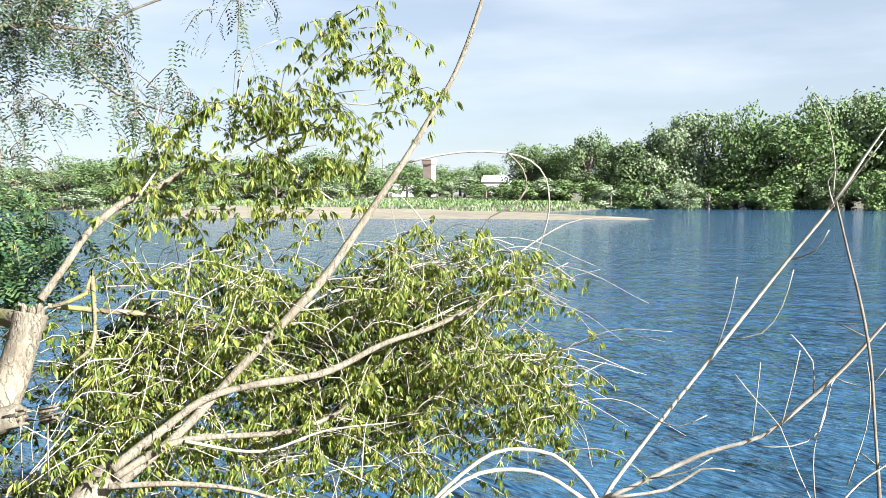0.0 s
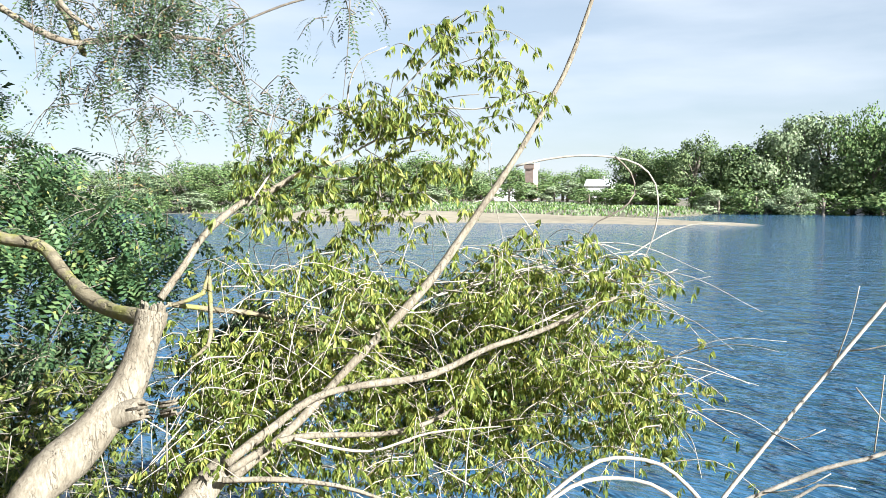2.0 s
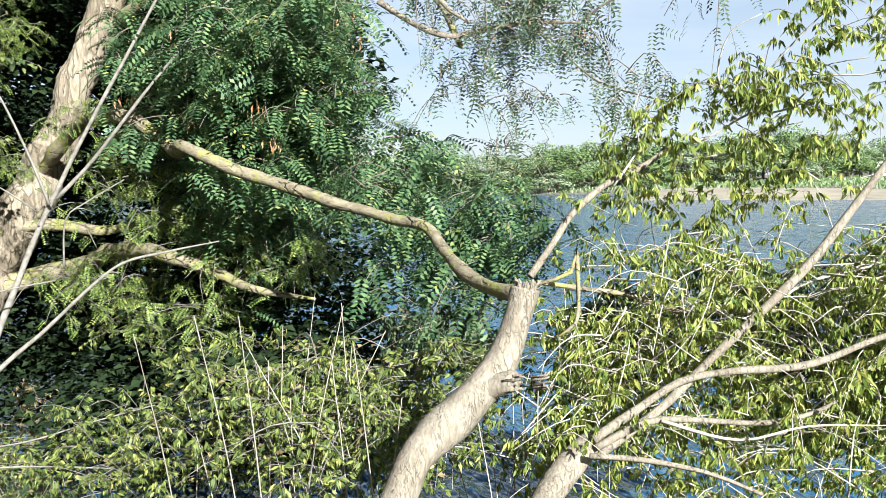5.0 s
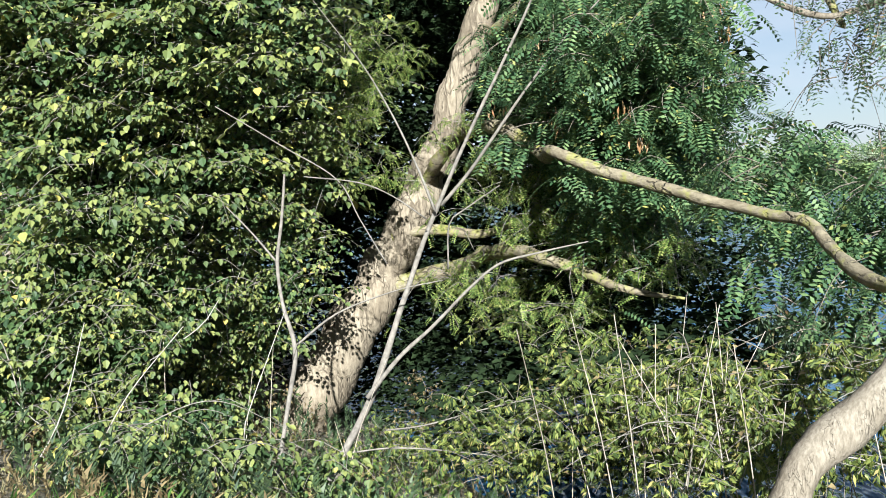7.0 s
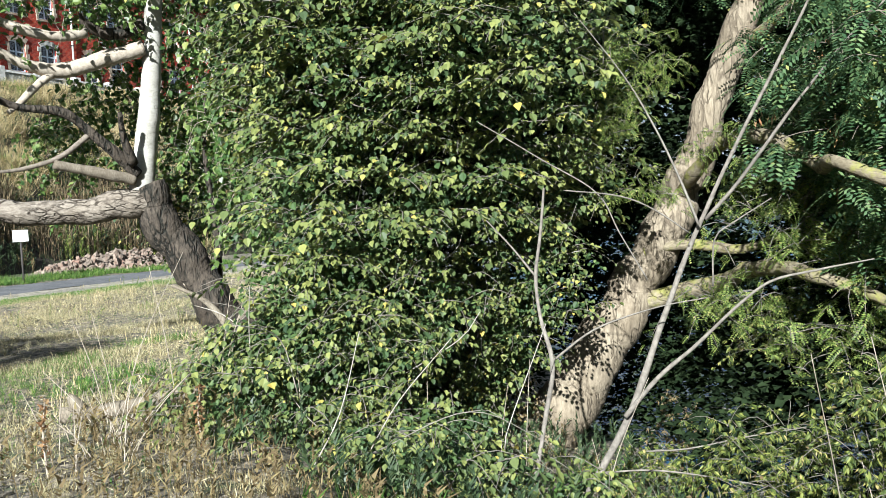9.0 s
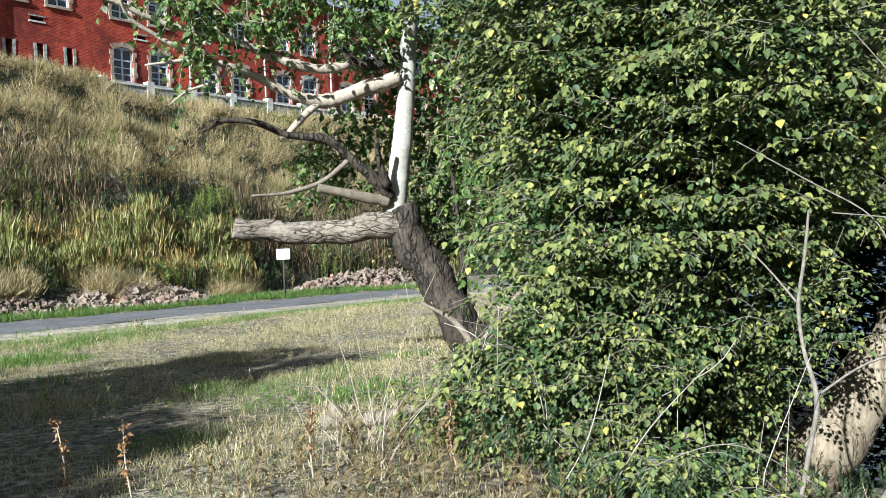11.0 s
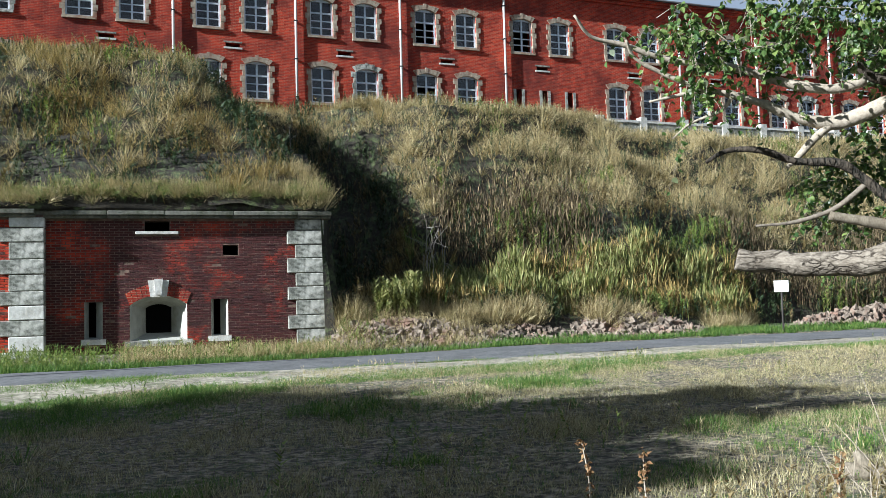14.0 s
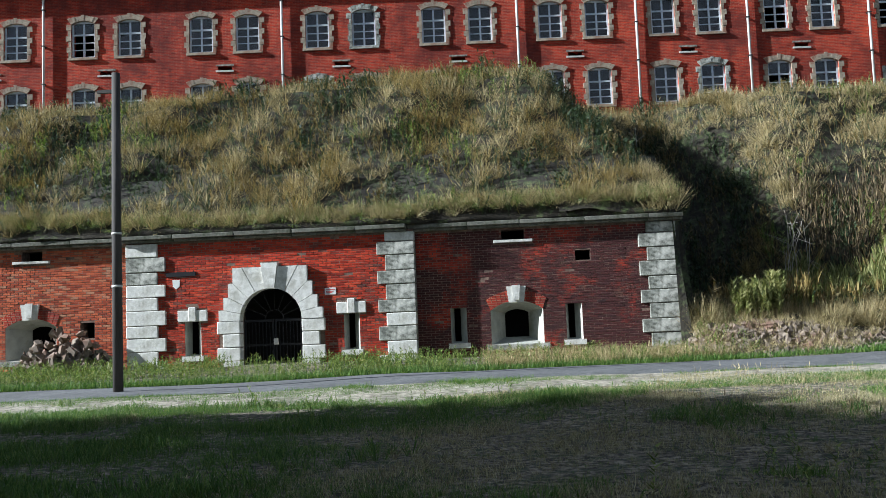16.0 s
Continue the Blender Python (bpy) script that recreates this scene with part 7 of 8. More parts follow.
def make_far_tree(name, seed, mat, lobes, leaf, count):
    """A tree 1 m high and wide, to be scaled: trunk with forks, crown of many clumps with an uneven outline."""
    r = np.random.default_rng(seed)
    t = empty(name)
    paths = [np.array([(0, 0, -0.03, 0.03), (0.01, 0, 0.25, 0.024), (0.0, 0.01, 0.5, 0.018), (0.01, 0, 0.75, 0.008)])]
    cen = []
    for i in range(lobes):
        a, h = r.uniform(0, 6.28), 0.22 + 0.68 * i / lobes
        rad = 0.30 * math.sin(math.pi * min(1, 0.18 + 0.75 * h)) * r.uniform(0.5, 1.15)
        c = np.array((math.cos(a) * rad, math.sin(a) * rad, h))
        cen.append((*c, r.uniform(0.12, 0.21)))
        paths.append(np.array([(0, 0, h * 0.55, 0.012), (*(c * (0.5, 0.5, 0.85)), 0.008), (*c, 0.003)]))
    put("trunk", tubes("trunk", paths, M_TWIG_DARK, 5), t)
    pts, nor = [], []
    for x, y, z, q in cen:
        n = int(count / lobes)
        d = r.normal(size=(n, 3))
        d /= np.linalg.norm(d, axis=1)[:, None]
        k = 0.65 + 0.4 * r.random(n)
        bump_ = 1 + 0.3 * np.sin(d[:, 0] * 7 + x * 30) * np.sin(d[:, 2] * 7 + z * 20)
        pts.append(np.array((x, y, z)) + d * (k * bump_)[:, None] * np.array((q, q, q * 0.8)))
        nor.append(d)
    pts = np.vstack(pts)
    tagged(put("crown", outward_leaves("crown", pts, np.vstack(nor), leaf, mat, r), t), kind="stuff")
    return t


far_kinds = [make_far_tree("far_tree", 11, L_FAR_WOOD, 17, 0.030, 5200), make_far_tree("far_tree", 12, L_FAR, 15, 0.030, 4800),
             make_far_tree("far_tree", 13, L_FAR_PALE, 15, 0.030, 4800), make_far_tree("far_bush", 14, L_FAR_PALE, 9, 0.055, 1500), make_far_tree("far_bush", 15, L_FAR, 9, 0.055, 1500)]
far_labels = ["tall dark green tree on the far bank", "rounded green tree on the far bank", "pale silvery willow on the far bank", "low pale willow bush on the far bank", "low green bush on the far bank"]
far_used = set()


def scaled_copy(ob, m):
    """copy_thing() for a thing that is itself scaled."""
    return copy_thing(ob, m @ Matrix.Diagonal((1 / ob.scale[0], 1 / ob.scale[1], 1 / ob.scale[2], 1)))


def plant(kind, az, d, height, width):
    x, y = polar(az, d)
    z = float(ground_z(x, y))
    at = pose(x, y, z - 0.02 * height, 0, 0, rfar.uniform(0, 360)) @ Matrix.Diagonal((width * 1.5, width * 1.5, height, 1))
    if kind in far_used:
        scaled_copy(far_kinds[kind], at)
    else:
        far_used.add(kind)
        far_kinds[kind].matrix_basis = at
        tagged(far_kinds[kind], far_labels[kind], "tree" if kind < 3 else "bush", "far bank trees" if kind < 3 else "far bank bushes")


rfar = random.Random(21)


def row(az0, az1, n, d, h0, h1, wide, kinds, jit=8):
    """A row of trees from az0 to az1; their heights go from h0 to h1."""
    for i in range(n):
        t = (i + 0.5) / n
        plant(rfar.choice(kinds), az0 + (az1 - az0) * t + rfar.uniform(-0.4, 0.4) * (az1 - az0) / n, d + rfar.uniform(-jit, jit), (h0 + (h1 - h0) * t) * rfar.uniform(0.74, 1.12), wide * rfar.uniform(0.7, 1.25))


# counted from the right end of the view
row(-34, -24, 9, 236, 31, 29, 17, [0, 2, 1, 0])
row(-24, -16, 8, 236, 27, 24, 15, [0, 2, 1, 0])
row(-16, -9.5, 7, 240, 21, 18, 13, [0, 1, 1, 0])
row(-32, -18, 12, 224, 12, 10, 11, [2, 1, 0, 4])
row(-18, -6.5, 14, 222, 8, 6.5, 8, [3, 4, 3, 2])
row(-10, -6.2, 4, 252, 17.5, 16, 12, [1, 0])
row(-6.0, 4.0, 8, 330, 13, 14, 13, [1, 0, 1], 15)
row(-4.0, 6.0, 12, 250, 5.5, 7.0, 8, [3, 4, 4])
row(-8.0, -3.8, 6, 235, 4.0, 4.5, 7, [3, 4])
row(2.5, 12, 9, 262, 13, 12.5, 12, [1, 0, 1, 2], 10)
row(4, 14, 10, 225, 6, 6, 8, [4, 4, 3])
row(10, 26, 13, 225, 10.5, 10, 12, [2, 1, 1, 0])
row(12, 30, 14, 206, 5.0, 5.5, 8, [4, 3, 4])
row(26, 60, 16, 225, 10, 11, 13, [2, 1, 0])
row(-60, -34, 12, 235, 26, 28, 16, [0, 1])


def build_meadow():
    """Reeds and rank grass along the far shore."""
    n = 34000
    az, d = rng.uniform(-33, 45, n), rng.uniform(150, 232, n)
    a = np.radians(az - 129.75)
    x, y = -np.sin(a) * d, np.cos(a) * d
    z = ground_z(x, y)
    ok = z > WATER_Z + 0.15
    pos = np.stack([x, y, z], 1)[ok]
    half = len(pos) // 2
    for p, m, nm in ((pos[:half], L_GRASS, "meadow_grass"), (pos[half:], L_FAR_PALE, "reeds")):
        tagged(put(nm, scatter(nm, blade_shape(0.45, 0.1), p, 0.6, m, pitch=(0.9, 1.5), roll=0.6)), "rank green grass along the far shore", "grass", kind="stuff")


build_meadow()


def build_house():
    x, y = polar(-5.35, 292)
    h = empty("house", pose(x, y, float(ground_z(x, y)) + 2.2, 0, 0, 30))
    wall_m = mat_plain("white_render", (0.72, 0.70, 0.66), 0.8, 0, 0.1, 0.5)
    roof_m = mat_plain("pale_sheet_roof", (0.62, 0.62, 0.62), 0.5, 0, 0.15, 0.4)
    put("wall", Geo().box(-4.2, -3, -2.5, 4.2, 3, 2.6).mesh("wall", wall_m), h)
    rf = Geo()
    rf.quad((-4.7, -3.5, 2.4), (4.7, -3.5, 2.4), (4.7, 0, 4.6), (-4.7, 0, 4.6))
    rf.quad((4.7, 3.5, 2.4), (-4.7, 3.5, 2.4), (-4.7, 0, 4.6), (4.7, 0, 4.6))
    put("roof", rf.mesh("roof", roof_m), h)
    gb = Geo()
    for sx in (-4.19, 4.19):
        gb.quad((sx, -3, 2.55), (sx, 3, 2.55), (sx, 0.05, 4.5), (sx, -0.05, 4.5))
    put("gable", gb.mesh("gable", wall_m), h)
    put("chimney", Geo().box(-1.2, -0.4, 4.0, -0.5, 0.4, 5.6).mesh("chimney", M_STONE_GREY), h)
    for x0 in (-2.8, -0.5, 1.8):
        put("window", Geo().box(x0, -3.03, 0.4, x0 + 1.0, -2.96, 1.8).mesh("window", M_DARK), h)
    tagged(h, "small white house with pale sheet roof", "house")
    x, y = polar(-1.05, 300)
    t = empty("tower", pose(x, y, float(ground_z(x, y)), 0, 0, 20))
    brick = mat_plain("tower_brick", (0.42, 0.31, 0.25), 0.9, 0, 0.3, 0.6)
    put("shaft", Geo().box(-1.55, -1.55, -1, 1.55, 1.55, 10.6).mesh("shaft", brick), t)
    put("top", Geo().box(-1.85, -1.85, 10.6, 1.85, 1.85, 12.1).mesh("top", brick), t)
    put("cap", Geo().box(-1.95, -1.95, 12.1, 1.95, 1.95, 12.45).mesh("cap", M_STONE), t)
    put("opening", Geo().box(-0.4, -1.60, 6.0, 0.4, -1.5, 8.0).mesh("opening", M_DARK), t)
    tagged(t, "square brown brick tower among trees", "tower")
    x, y = polar(0.6, 285)
    s = empty("shed", pose(x, y, float(ground_z(x, y)) + 2.0, 0, 0, 40))
    put("wall", Geo().box(-3, -2, -2.5, 3, 2, 1.6).mesh("wall", wall_m), s)
    put("roof", Geo().box(-3.3, -2.3, 1.6, 3.3, 2.3, 1.9).mesh("roof", roof_m), s)
    tagged(s, "low pale shed beside the tower", "shed")


build_house()

# ---- grass, weeds, rubble, small things ----
def tuft_shape(blades, spread, width, seed, bend=0.35):
    """A tuft 1 m high: blades that lean outwards, x is up."""
    r = np.random.default_rng(seed)
    V, F = [], []
    for i in range(blades):
        a = r.uniform(0, 6.28)
        lean = spread * r.uniform(0.2, 1.0)
        o = np.array((math.cos(a), math.sin(a)))
        side = np.array((-o[1], o[0])) * width * r.uniform(0.6, 1.2)
        b = o * 0.12 * r.random()
        L = r.uniform(0.55, 1.05)
        m = b + o * lean * 0.45 * L
        e = b + o * lean * (1.0 + bend) * L
        n = len(V)
        V += [(0, *b), (0.5 * L, *(m + side)), (L * (1 - 0.25 * lean), *e), (0.45 * L, *(m - side))]
        F += [(n, n + 1, n + 2), (n, n + 2, n + 3)]
    return np.array(V, float), np.array(F)


def plume_shape(seed, n=13):
    """A leafy weed stalk, 1 m high, x is up: single small leaves round a thin stalk."""
    r = np.random.default_rng(seed)
    V, F = [(0, -0.008, 0), (0, 0.008, 0), (0.95, 0, 0.03)], [(0, 1, 2)]
    for i in range(n):
        h = 0.28 + 0.7 * i / n
        a = r.uniform(0, 6.28)
        d = np.array((0.09, math.cos(a) * 0.13, math.sin(a) * 0.13)) * r.uniform(0.6, 1.4)
        s = np.array((0.015, -math.sin(a) * 0.026, math.cos(a) * 0.026))
        b = np.array((h, 0, 0.03 * h))
        k = len(V)
        V += [tuple(b + s), tuple(b + d), tuple(b - s)]
        F.append((k, k + 1, k + 2))
    return np.array(V, float), np.array(F)


def fluff_shape(seed, n=16):
    """A soft tuft of hair-thin drooping seed heads, 1 m high, x is up."""
    r = np.random.default_rng(seed)
    V, F = [], []
    for i in range(n):
        a = r.uniform(0, 6.28)
        o = np.array((0, math.cos(a), math.sin(a)))
        q = np.array((0, -math.sin(a), math.cos(a))) * r.uniform(0.008, 0.016)
        h = r.uniform(0.0, 0.75)
        b = np.array((h, 0, 0)) + o * 0.35 * h * r.random()
        L = r.uniform(0.25, 0.55)
        e = b + np.array((L * r.uniform(0.3, 0.9), 0, 0)) + o * L * r.uniform(0.3, 0.9)
        k = len(V)
        V += [tuple(b - q), tuple(b + q), tuple(e)]
        F.append((k, k + 1, k + 2))
    return np.array(V, float), np.array(F)


def turf_shape(seed, n=6):
    r = np.random.default_rng(seed)
    V, F = [], []
    for i in range(n):
        a = r.uniform(0, 6.28)
        o = np.array((0, math.cos(a), math.sin(a)))
        q = np.array((0, -math.sin(a), math.cos(a))) * 0.035
        b = o * 0.5 * r.random()
        e = b + np.array((r.uniform(0.4, 1.0), 0, 0)) + o * r.uniform(0.1, 0.8)
        k = len(V)
        V += [tuple(b - q), tuple(b + q), tuple(e)]
        F.append((k, k + 1, k + 2))
    return np.array(V, float), np.array(F)


def mop_shape(seed, n=18, width=0.014, droop=0.5):
    """A bushy clump of bowed blades, 1 m high, x is up."""
    r = np.random.default_rng(seed)
    V, F = [], []
    for i in range(n):
        a = r.uniform(0, 6.28)
        o = np.array((0, math.cos(a), math.sin(a)))
        q = np.array((0, -math.sin(a), math.cos(a))) * width * r.uniform(0.6, 1.3)
        b = o * 0.22 * r.random()
        out = r.uniform(0.12, 0.85)
        h = r.uniform(0.45, 1.0)
        m = b + o * out * 0.6 + np.array((h * 0.82, 0, 0))
        e = b + o * (out + 0.22 * r.random()) + np.array((h * (1.0 - droop * out), 0, 0))
        k = len(V)
        V += [tuple(b - q * 0.5), tuple(b + q * 0.5), tuple(m - q), tuple(m + q), tuple(e)]
        F += [(k, k + 1, k + 3), (k, k + 3, k + 2), (k + 2, k + 3, k + 4)]
    return np.array(V, float), np.array(F)


def tussock_shape(seed, n=46, out=0.75, width=0.009):
    """A rounded tussock of fine frizzy blades, 1 m high, x is up."""
    r = np.random.default_rng(seed)
    V, F = [], []
    for i in range(n):
        a, c = r.uniform(0, 6.28), r.uniform(0, 6.28)
        o = np.array((0, math.cos(a), math.sin(a)))
        q = np.array((0, math.cos(c), math.sin(c))) * width * r.uniform(0.6, 1.5)
        lean = r.random() ** 0.7 * out
        h = r.uniform(0.5, 1.05) * (1 - 0.4 * lean)
        foot = r.random()
        b = o * lean * 0.7 * foot + np.array((h * 0.55 * foot, 0, 0))
        e = o * lean * 1.05 + np.array((h, 0, 0)) + r.normal(0, 0.10, 3)
        k = len(V)
        V += [tuple(b - q), tuple(b + q), tuple(e)]
        F.append((k, k + 1, k + 2))
    return np.array(V, float), np.array(F)


def wisp_shape(seed, n=6):
    """Thin upright stalks with a slim seed head, 1 m high, x is up."""
    r = np.random.default_rng(seed)
    V, F = [], []
    for i in range(n):
        a, c = r.uniform(0, 6.28), r.uniform(0, 6.28)
        o = np.array((0, math.cos(a), math.sin(a)))
        q = np.array((0, math.cos(c), math.sin(c)))
        h = r.uniform(0.5, 1.0)
        b = o * 0.25 * r.random()
        m = b + o * 0.1 * r.random() + np.array((h * 0.7, 0, 0))
        e = m + o * 0.12 * r.random() + np.array((h * 0.3, 0, 0))
        k = len(V)
        V += [tuple(b - q * 0.006), tuple(b + q * 0.006), tuple(m), tuple(m + q * 0.016 + (0.1 * h, 0, 0)), tuple(m - q * 0.016 + (0.1 * h, 0, 0)), tuple(e)]
        F += [(k, k + 1, k + 2), (k + 2, k + 3, k + 4), (k + 4, k + 3, k + 5)]
    return np.array(V, float), np.array(F)


def patchy(x, y, k, seed):
    return wave_sum(x, y, k, seed)


def on_embankment(n, x0, x1, y0, y1, field=None, cut=0.0):
    x, y = rng.uniform(x0, x1, n), rng.uniform(y0, y1, n)
    z = embankment_z(x, y)
    ok = z > ground_z(x, y) - 0.1
    c, s = math.cos(-CASE_TURN), math.sin(-CASE_TURN)
    u, w = c * x - s * y, s * x + c * y
    ok &= ~((u < 5.7) & (w < 29.15))
    ok &= ~((u < 5.6) & (z < 4.6))
    if field is not None:
        ok &= field(x, y) > cut
    return np.stack([x, y, z - 0.03], 1)[ok]


def stuff(name, shape, pos, size, mat, label, pitch=(1.15, 1.75), cat="grass"):
    if len(pos):
        tagged(put(name, scatter(name, shape, pos, size, mat, pitch=pitch, roll=1.5)), label, cat, kind="stuff")


S_TUFT = tuft_shape(9, 0.6, 0.008, 1)
S_FLUFF = fluff_shape(5, 16)
S_TURF = turf_shape(3, 6)
S_PLUME = plume_shape(4)

def clumped(n_clumps, per, x0, x1, y0, y1, rad, size, field=None, cut=0.0):
    """Tufts in bushy clumps: places and sizes, tallest in the middle of each clump."""
    c = on_embankment(n_clumps, x0, x1, y0, y1, field, cut)
    d = rng.normal(0, rad, (len(c), per, 2))
    p = c[:, None, :2] + d
    r = np.linalg.norm(d, axis=2) / rad
    sz = size * np.clip(1.15 - 0.25 * r, 0.4, 1.2) * rng.uniform(0.75, 1.2, (len(c), 1))
    p, sz = p.reshape(-1, 2), sz.ravel()
    z = embankment_z(p[:, 0], p[:, 1])
    ce, se = math.cos(-CASE_TURN), math.sin(-CASE_TURN)
    u, w = ce * p[:, 0] - se * p[:, 1], se * p[:, 0] + ce * p[:, 1]
    ok = (z > 0.3) & ~((u < 5.7) & ((w < 28.9) | (z < 4.6)))
    return np.column_stack([p, z - 0.04])[ok], sz[ok]


def clump_stuff(name, shape, args, mat, label, pitch=(1.0, 1.8), cat="weeds"):
    pos, sz = clumped(*args)
    tagged(put(name, scatter(name, shape, pos, sz, mat, pitch=pitch, roll=1.5)), label, cat, kind="stuff")


def blond(x, y):
    """Where the pale grass stands (positive) and where the dark weeds stand in for shade."""
    v = 0.35 * patchy(x, y, 0.4, 37) + 0.8 * humps(x, y) + 0.1
    v = v + np.where(x > 11, 0.75 * smooth01(33.8, 36.8, y) - 0.42, 0.12)
    # the mound's shadow area: pale grass is left out, dark weeds imitate shade
    shade_hollow = (x > 4.6) & (x < 10.6 + 1.6 * smooth01(33.0, 35.5, y)) & (y > 30.2) & (y < 41.6 - 0.42 * np.maximum(x - 6.0, 0))
    return np.where(shade_hollow, -1.0, v)


S_MOP_LOW = mop_shape(9, 16, 0.016, 0.9)
S_BUSH = plume_shape(10, 22)
S_BUSH[0][3:, 1:] *= 0.75
S_WISP = wisp_shape(11)
S_TUSSOCK = tussock_shape(21)
S_BUSHY = tussock_shape(22, 60, 0.95, 0.009)


def mops(name, shape, n, area, size, mat, label, field=None, cut=0.0, pitch=(0.75, 2.3), cat="grass"):
    p = on_embankment(n, *area, field, cut)
    s = size * (1 + 0.35 * patchy(p[:, 0], p[:, 1], 2.1, 51))
    tagged(put(name, scatter(name, shape, p, s, mat, pitch=pitch, roll=1.5)), label, cat, kind="stuff")


# the slope: straw-coloured grass, brown weeds, greener hollows with dark weeds as shade
EMB = (-22, 52, 29, 43.6)
mops("dry_grass", S_TUSSOCK, 8500, EMB, 0.72, L_TUSSOCK, "bushy straw-coloured grass on the slope", blond, 0.10, (0.9, 2.2))
mops("low_weeds", S_BUSH, 8500, EMB, 0.62, L_SHADE_DARK, "low dark weeds under the dry grass", None, 0.0, (0.9, 2.0), "weeds")
mops("low_gold", S_BUSH, 4200, EMB, 0.6, L_GOLD, "low golden weeds under the dry grass", lambda x, y: blond(x, y) + 0.2, 0.0, (0.9, 2.0), "weeds")
mops("golden_weeds", S_BUSHY, 3600, (-22, 13, 29, 43.6), 0.8, L_GOLD, "golden brown bushy weeds on the mound", lambda x, y: patchy(x, y, 0.9, 52) * (blond(x, y) > -0.9), 0.12, (1.1, 2.0), "weeds")
mops("pale_tussocks", S_BUSHY, 2600, (12.6, 52, 34.5, 43.6), 0.85, L_TUSSOCK, "pale rounded tussocks high on the slope", lambda x, y: patchy(x, y, 0.7, 64) + 0.25, 0.1, (1.0, 2.1))
clump_stuff("brown_weeds", S_PLUME, (1100, 12, -22, 52, 29, 43.5, 0.26, 0.85, lambda x, y: -blond(x, y) * (blond(x, y) > -0.9), -0.1), L_DRYBROWN, "withered brown weeds on the slope")
clump_stuff("green_weeds", S_PLUME, (620, 13, -22, 52, 29, 43.5, 0.32, 0.8, lambda x, y: patchy(x, y, 0.45, 33) * (blond(x, y) > -0.9), 0.15), L_WEED, "green weeds between the dry grass")
clump_stuff("dark_weeds", S_PLUME, (2100, 12, -22, 52, 29, 43, 0.3, 0.9, lambda x, y: -blond(x, y), 0.05), L_SHADE_DARK, "dark green weeds on the slope, standing in for shade")
mops("crest_grass", S_TUSSOCK, 1700, (-22, 60, 40.5, 44), 0.75, L_TUSSOCK, "pale grass along the top of the slope")
mops("reed_stalks", S_WISP, 2300, (13.0, 40, 31.5, 35.2), 1.3, L_STALK, "tall brown stalks low on the slope", lambda x, y: patchy(x, y, 0.5, 35), -0.1, (1.4, 1.72))
mops("olive_weeds", S_BUSH, 1500, (11.5, 45, 30.4, 34.0), 0.95, L_WEED, "olive weeds low on the slope", lambda x, y: patchy(x, y, 0.9, 65), 0.0, (1.2, 1.9), "weeds")
mops("toe_straw", S_TUSSOCK, 2300, (6.3, 34, 28.5, 30.6), 0.78, L_TUSSOCK, "straw-coloured grass on the rubble bank", lambda x, y: patchy(x, y, 1.1, 53), -0.1)
mops("toe_fringe", S_TUSSOCK, 620, (6.3, 30, 27.3, 28.6), 0.48, L_TUSSOCK, "straw-coloured grass among the rubble", lambda x, y: patchy(x, y, 1.2, 66), 0.15)
S_STALKS = wisp_shape(31, 16)
mops("green_stalks", S_STALKS, 850, (10.3, 24, 29.3, 31.9), 1.3, L_LIME, "tall yellow-green weeds at the foot of the slope", lambda x, y: patchy(x, y, 1.3, 36) + 0.12 - 0.02 * np.abs(x - 14), 0.0, (1.3, 1.8), "weeds")
mops("dry_stalks", S_STALKS, 650, (9.0, 26, 29.2, 32.2), 1.1, L_GOLD, "tall golden-brown stalks at the foot of the slope", None, 0.0, (1.2, 1.9))
mops("green_bushes", S_BUSH, 420, (9.8, 24, 29.0, 31.4), 0.85, L_WEED, "low green weeds at the foot of the slope", lambda x, y: patchy(x, y, 1.6, 36), 0.0, (1.2, 1.9), "weeds")
mops("bright_bush", S_BUSH, 170, (8.9, 10.3, 28.6, 29.5), 1.15, L_LIME, "bright green bush beside the casemate corner", None, 0.0, (1.1, 1.9), "weeds")


def edge_grass():
    """Grass hanging over the cornice."""
    n = 2600
    x = rng.uniform(-40, 5.4, n)
    y = np.where((x > -12.6) & (x < -2.7), 28.9, 29.2) + rng.uniform(-0.05, 0.5, n)
    p = np.array([CASE_M @ Vector(v) for v in np.stack([x, y, 4.98 + (y - 28.9) * 0.8], 1)])
    half = n // 2
    tagged(put("edge_grass", scatter("edge_grass", S_TUSSOCK, p[:half], 0.5, L_TUSSOCK, pitch=(0.5, 1.7), heading=-1.57, spread=1.3, roll=1.0)), "dry grass hanging over the cornice", "grass", kind="stuff")
    tagged(put("edge_grass", scatter("edge_grass", S_FLUFF, p[half:], 0.5, L_WEED, pitch=(-0.1, 1.3), heading=-1.57, spread=1.2, roll=1.0)), "thin green grass along the cornice", "grass", kind="stuff")


edge_grass()


def on_ground(n, x0, x1, y0, y1, field=None, cut=0.0, road=True):
    x, y = rng.uniform(x0, x1, n), rng.uniform(y0, y1, n)
    ok = np.ones(n, bool)
    if road:
        o = y - road_mid(x)
        ok &= ~((o > -1.5) & (o < 2.15))
        ok &= ~((o > -4.6) & (o <= -1.5) & (patchy(x, y, 1.1, 54) < 0.12))
    if field is not None:
        ok &= field(x, y) > cut
    z = ground_z(x, y)
    ok &= z > -1.85
    ok &= ~((x > 5.4) & (y < 4.6) & (rng.random(n) < 0.75))
    return np.stack([x, y, z - 0.01], 1)[ok]


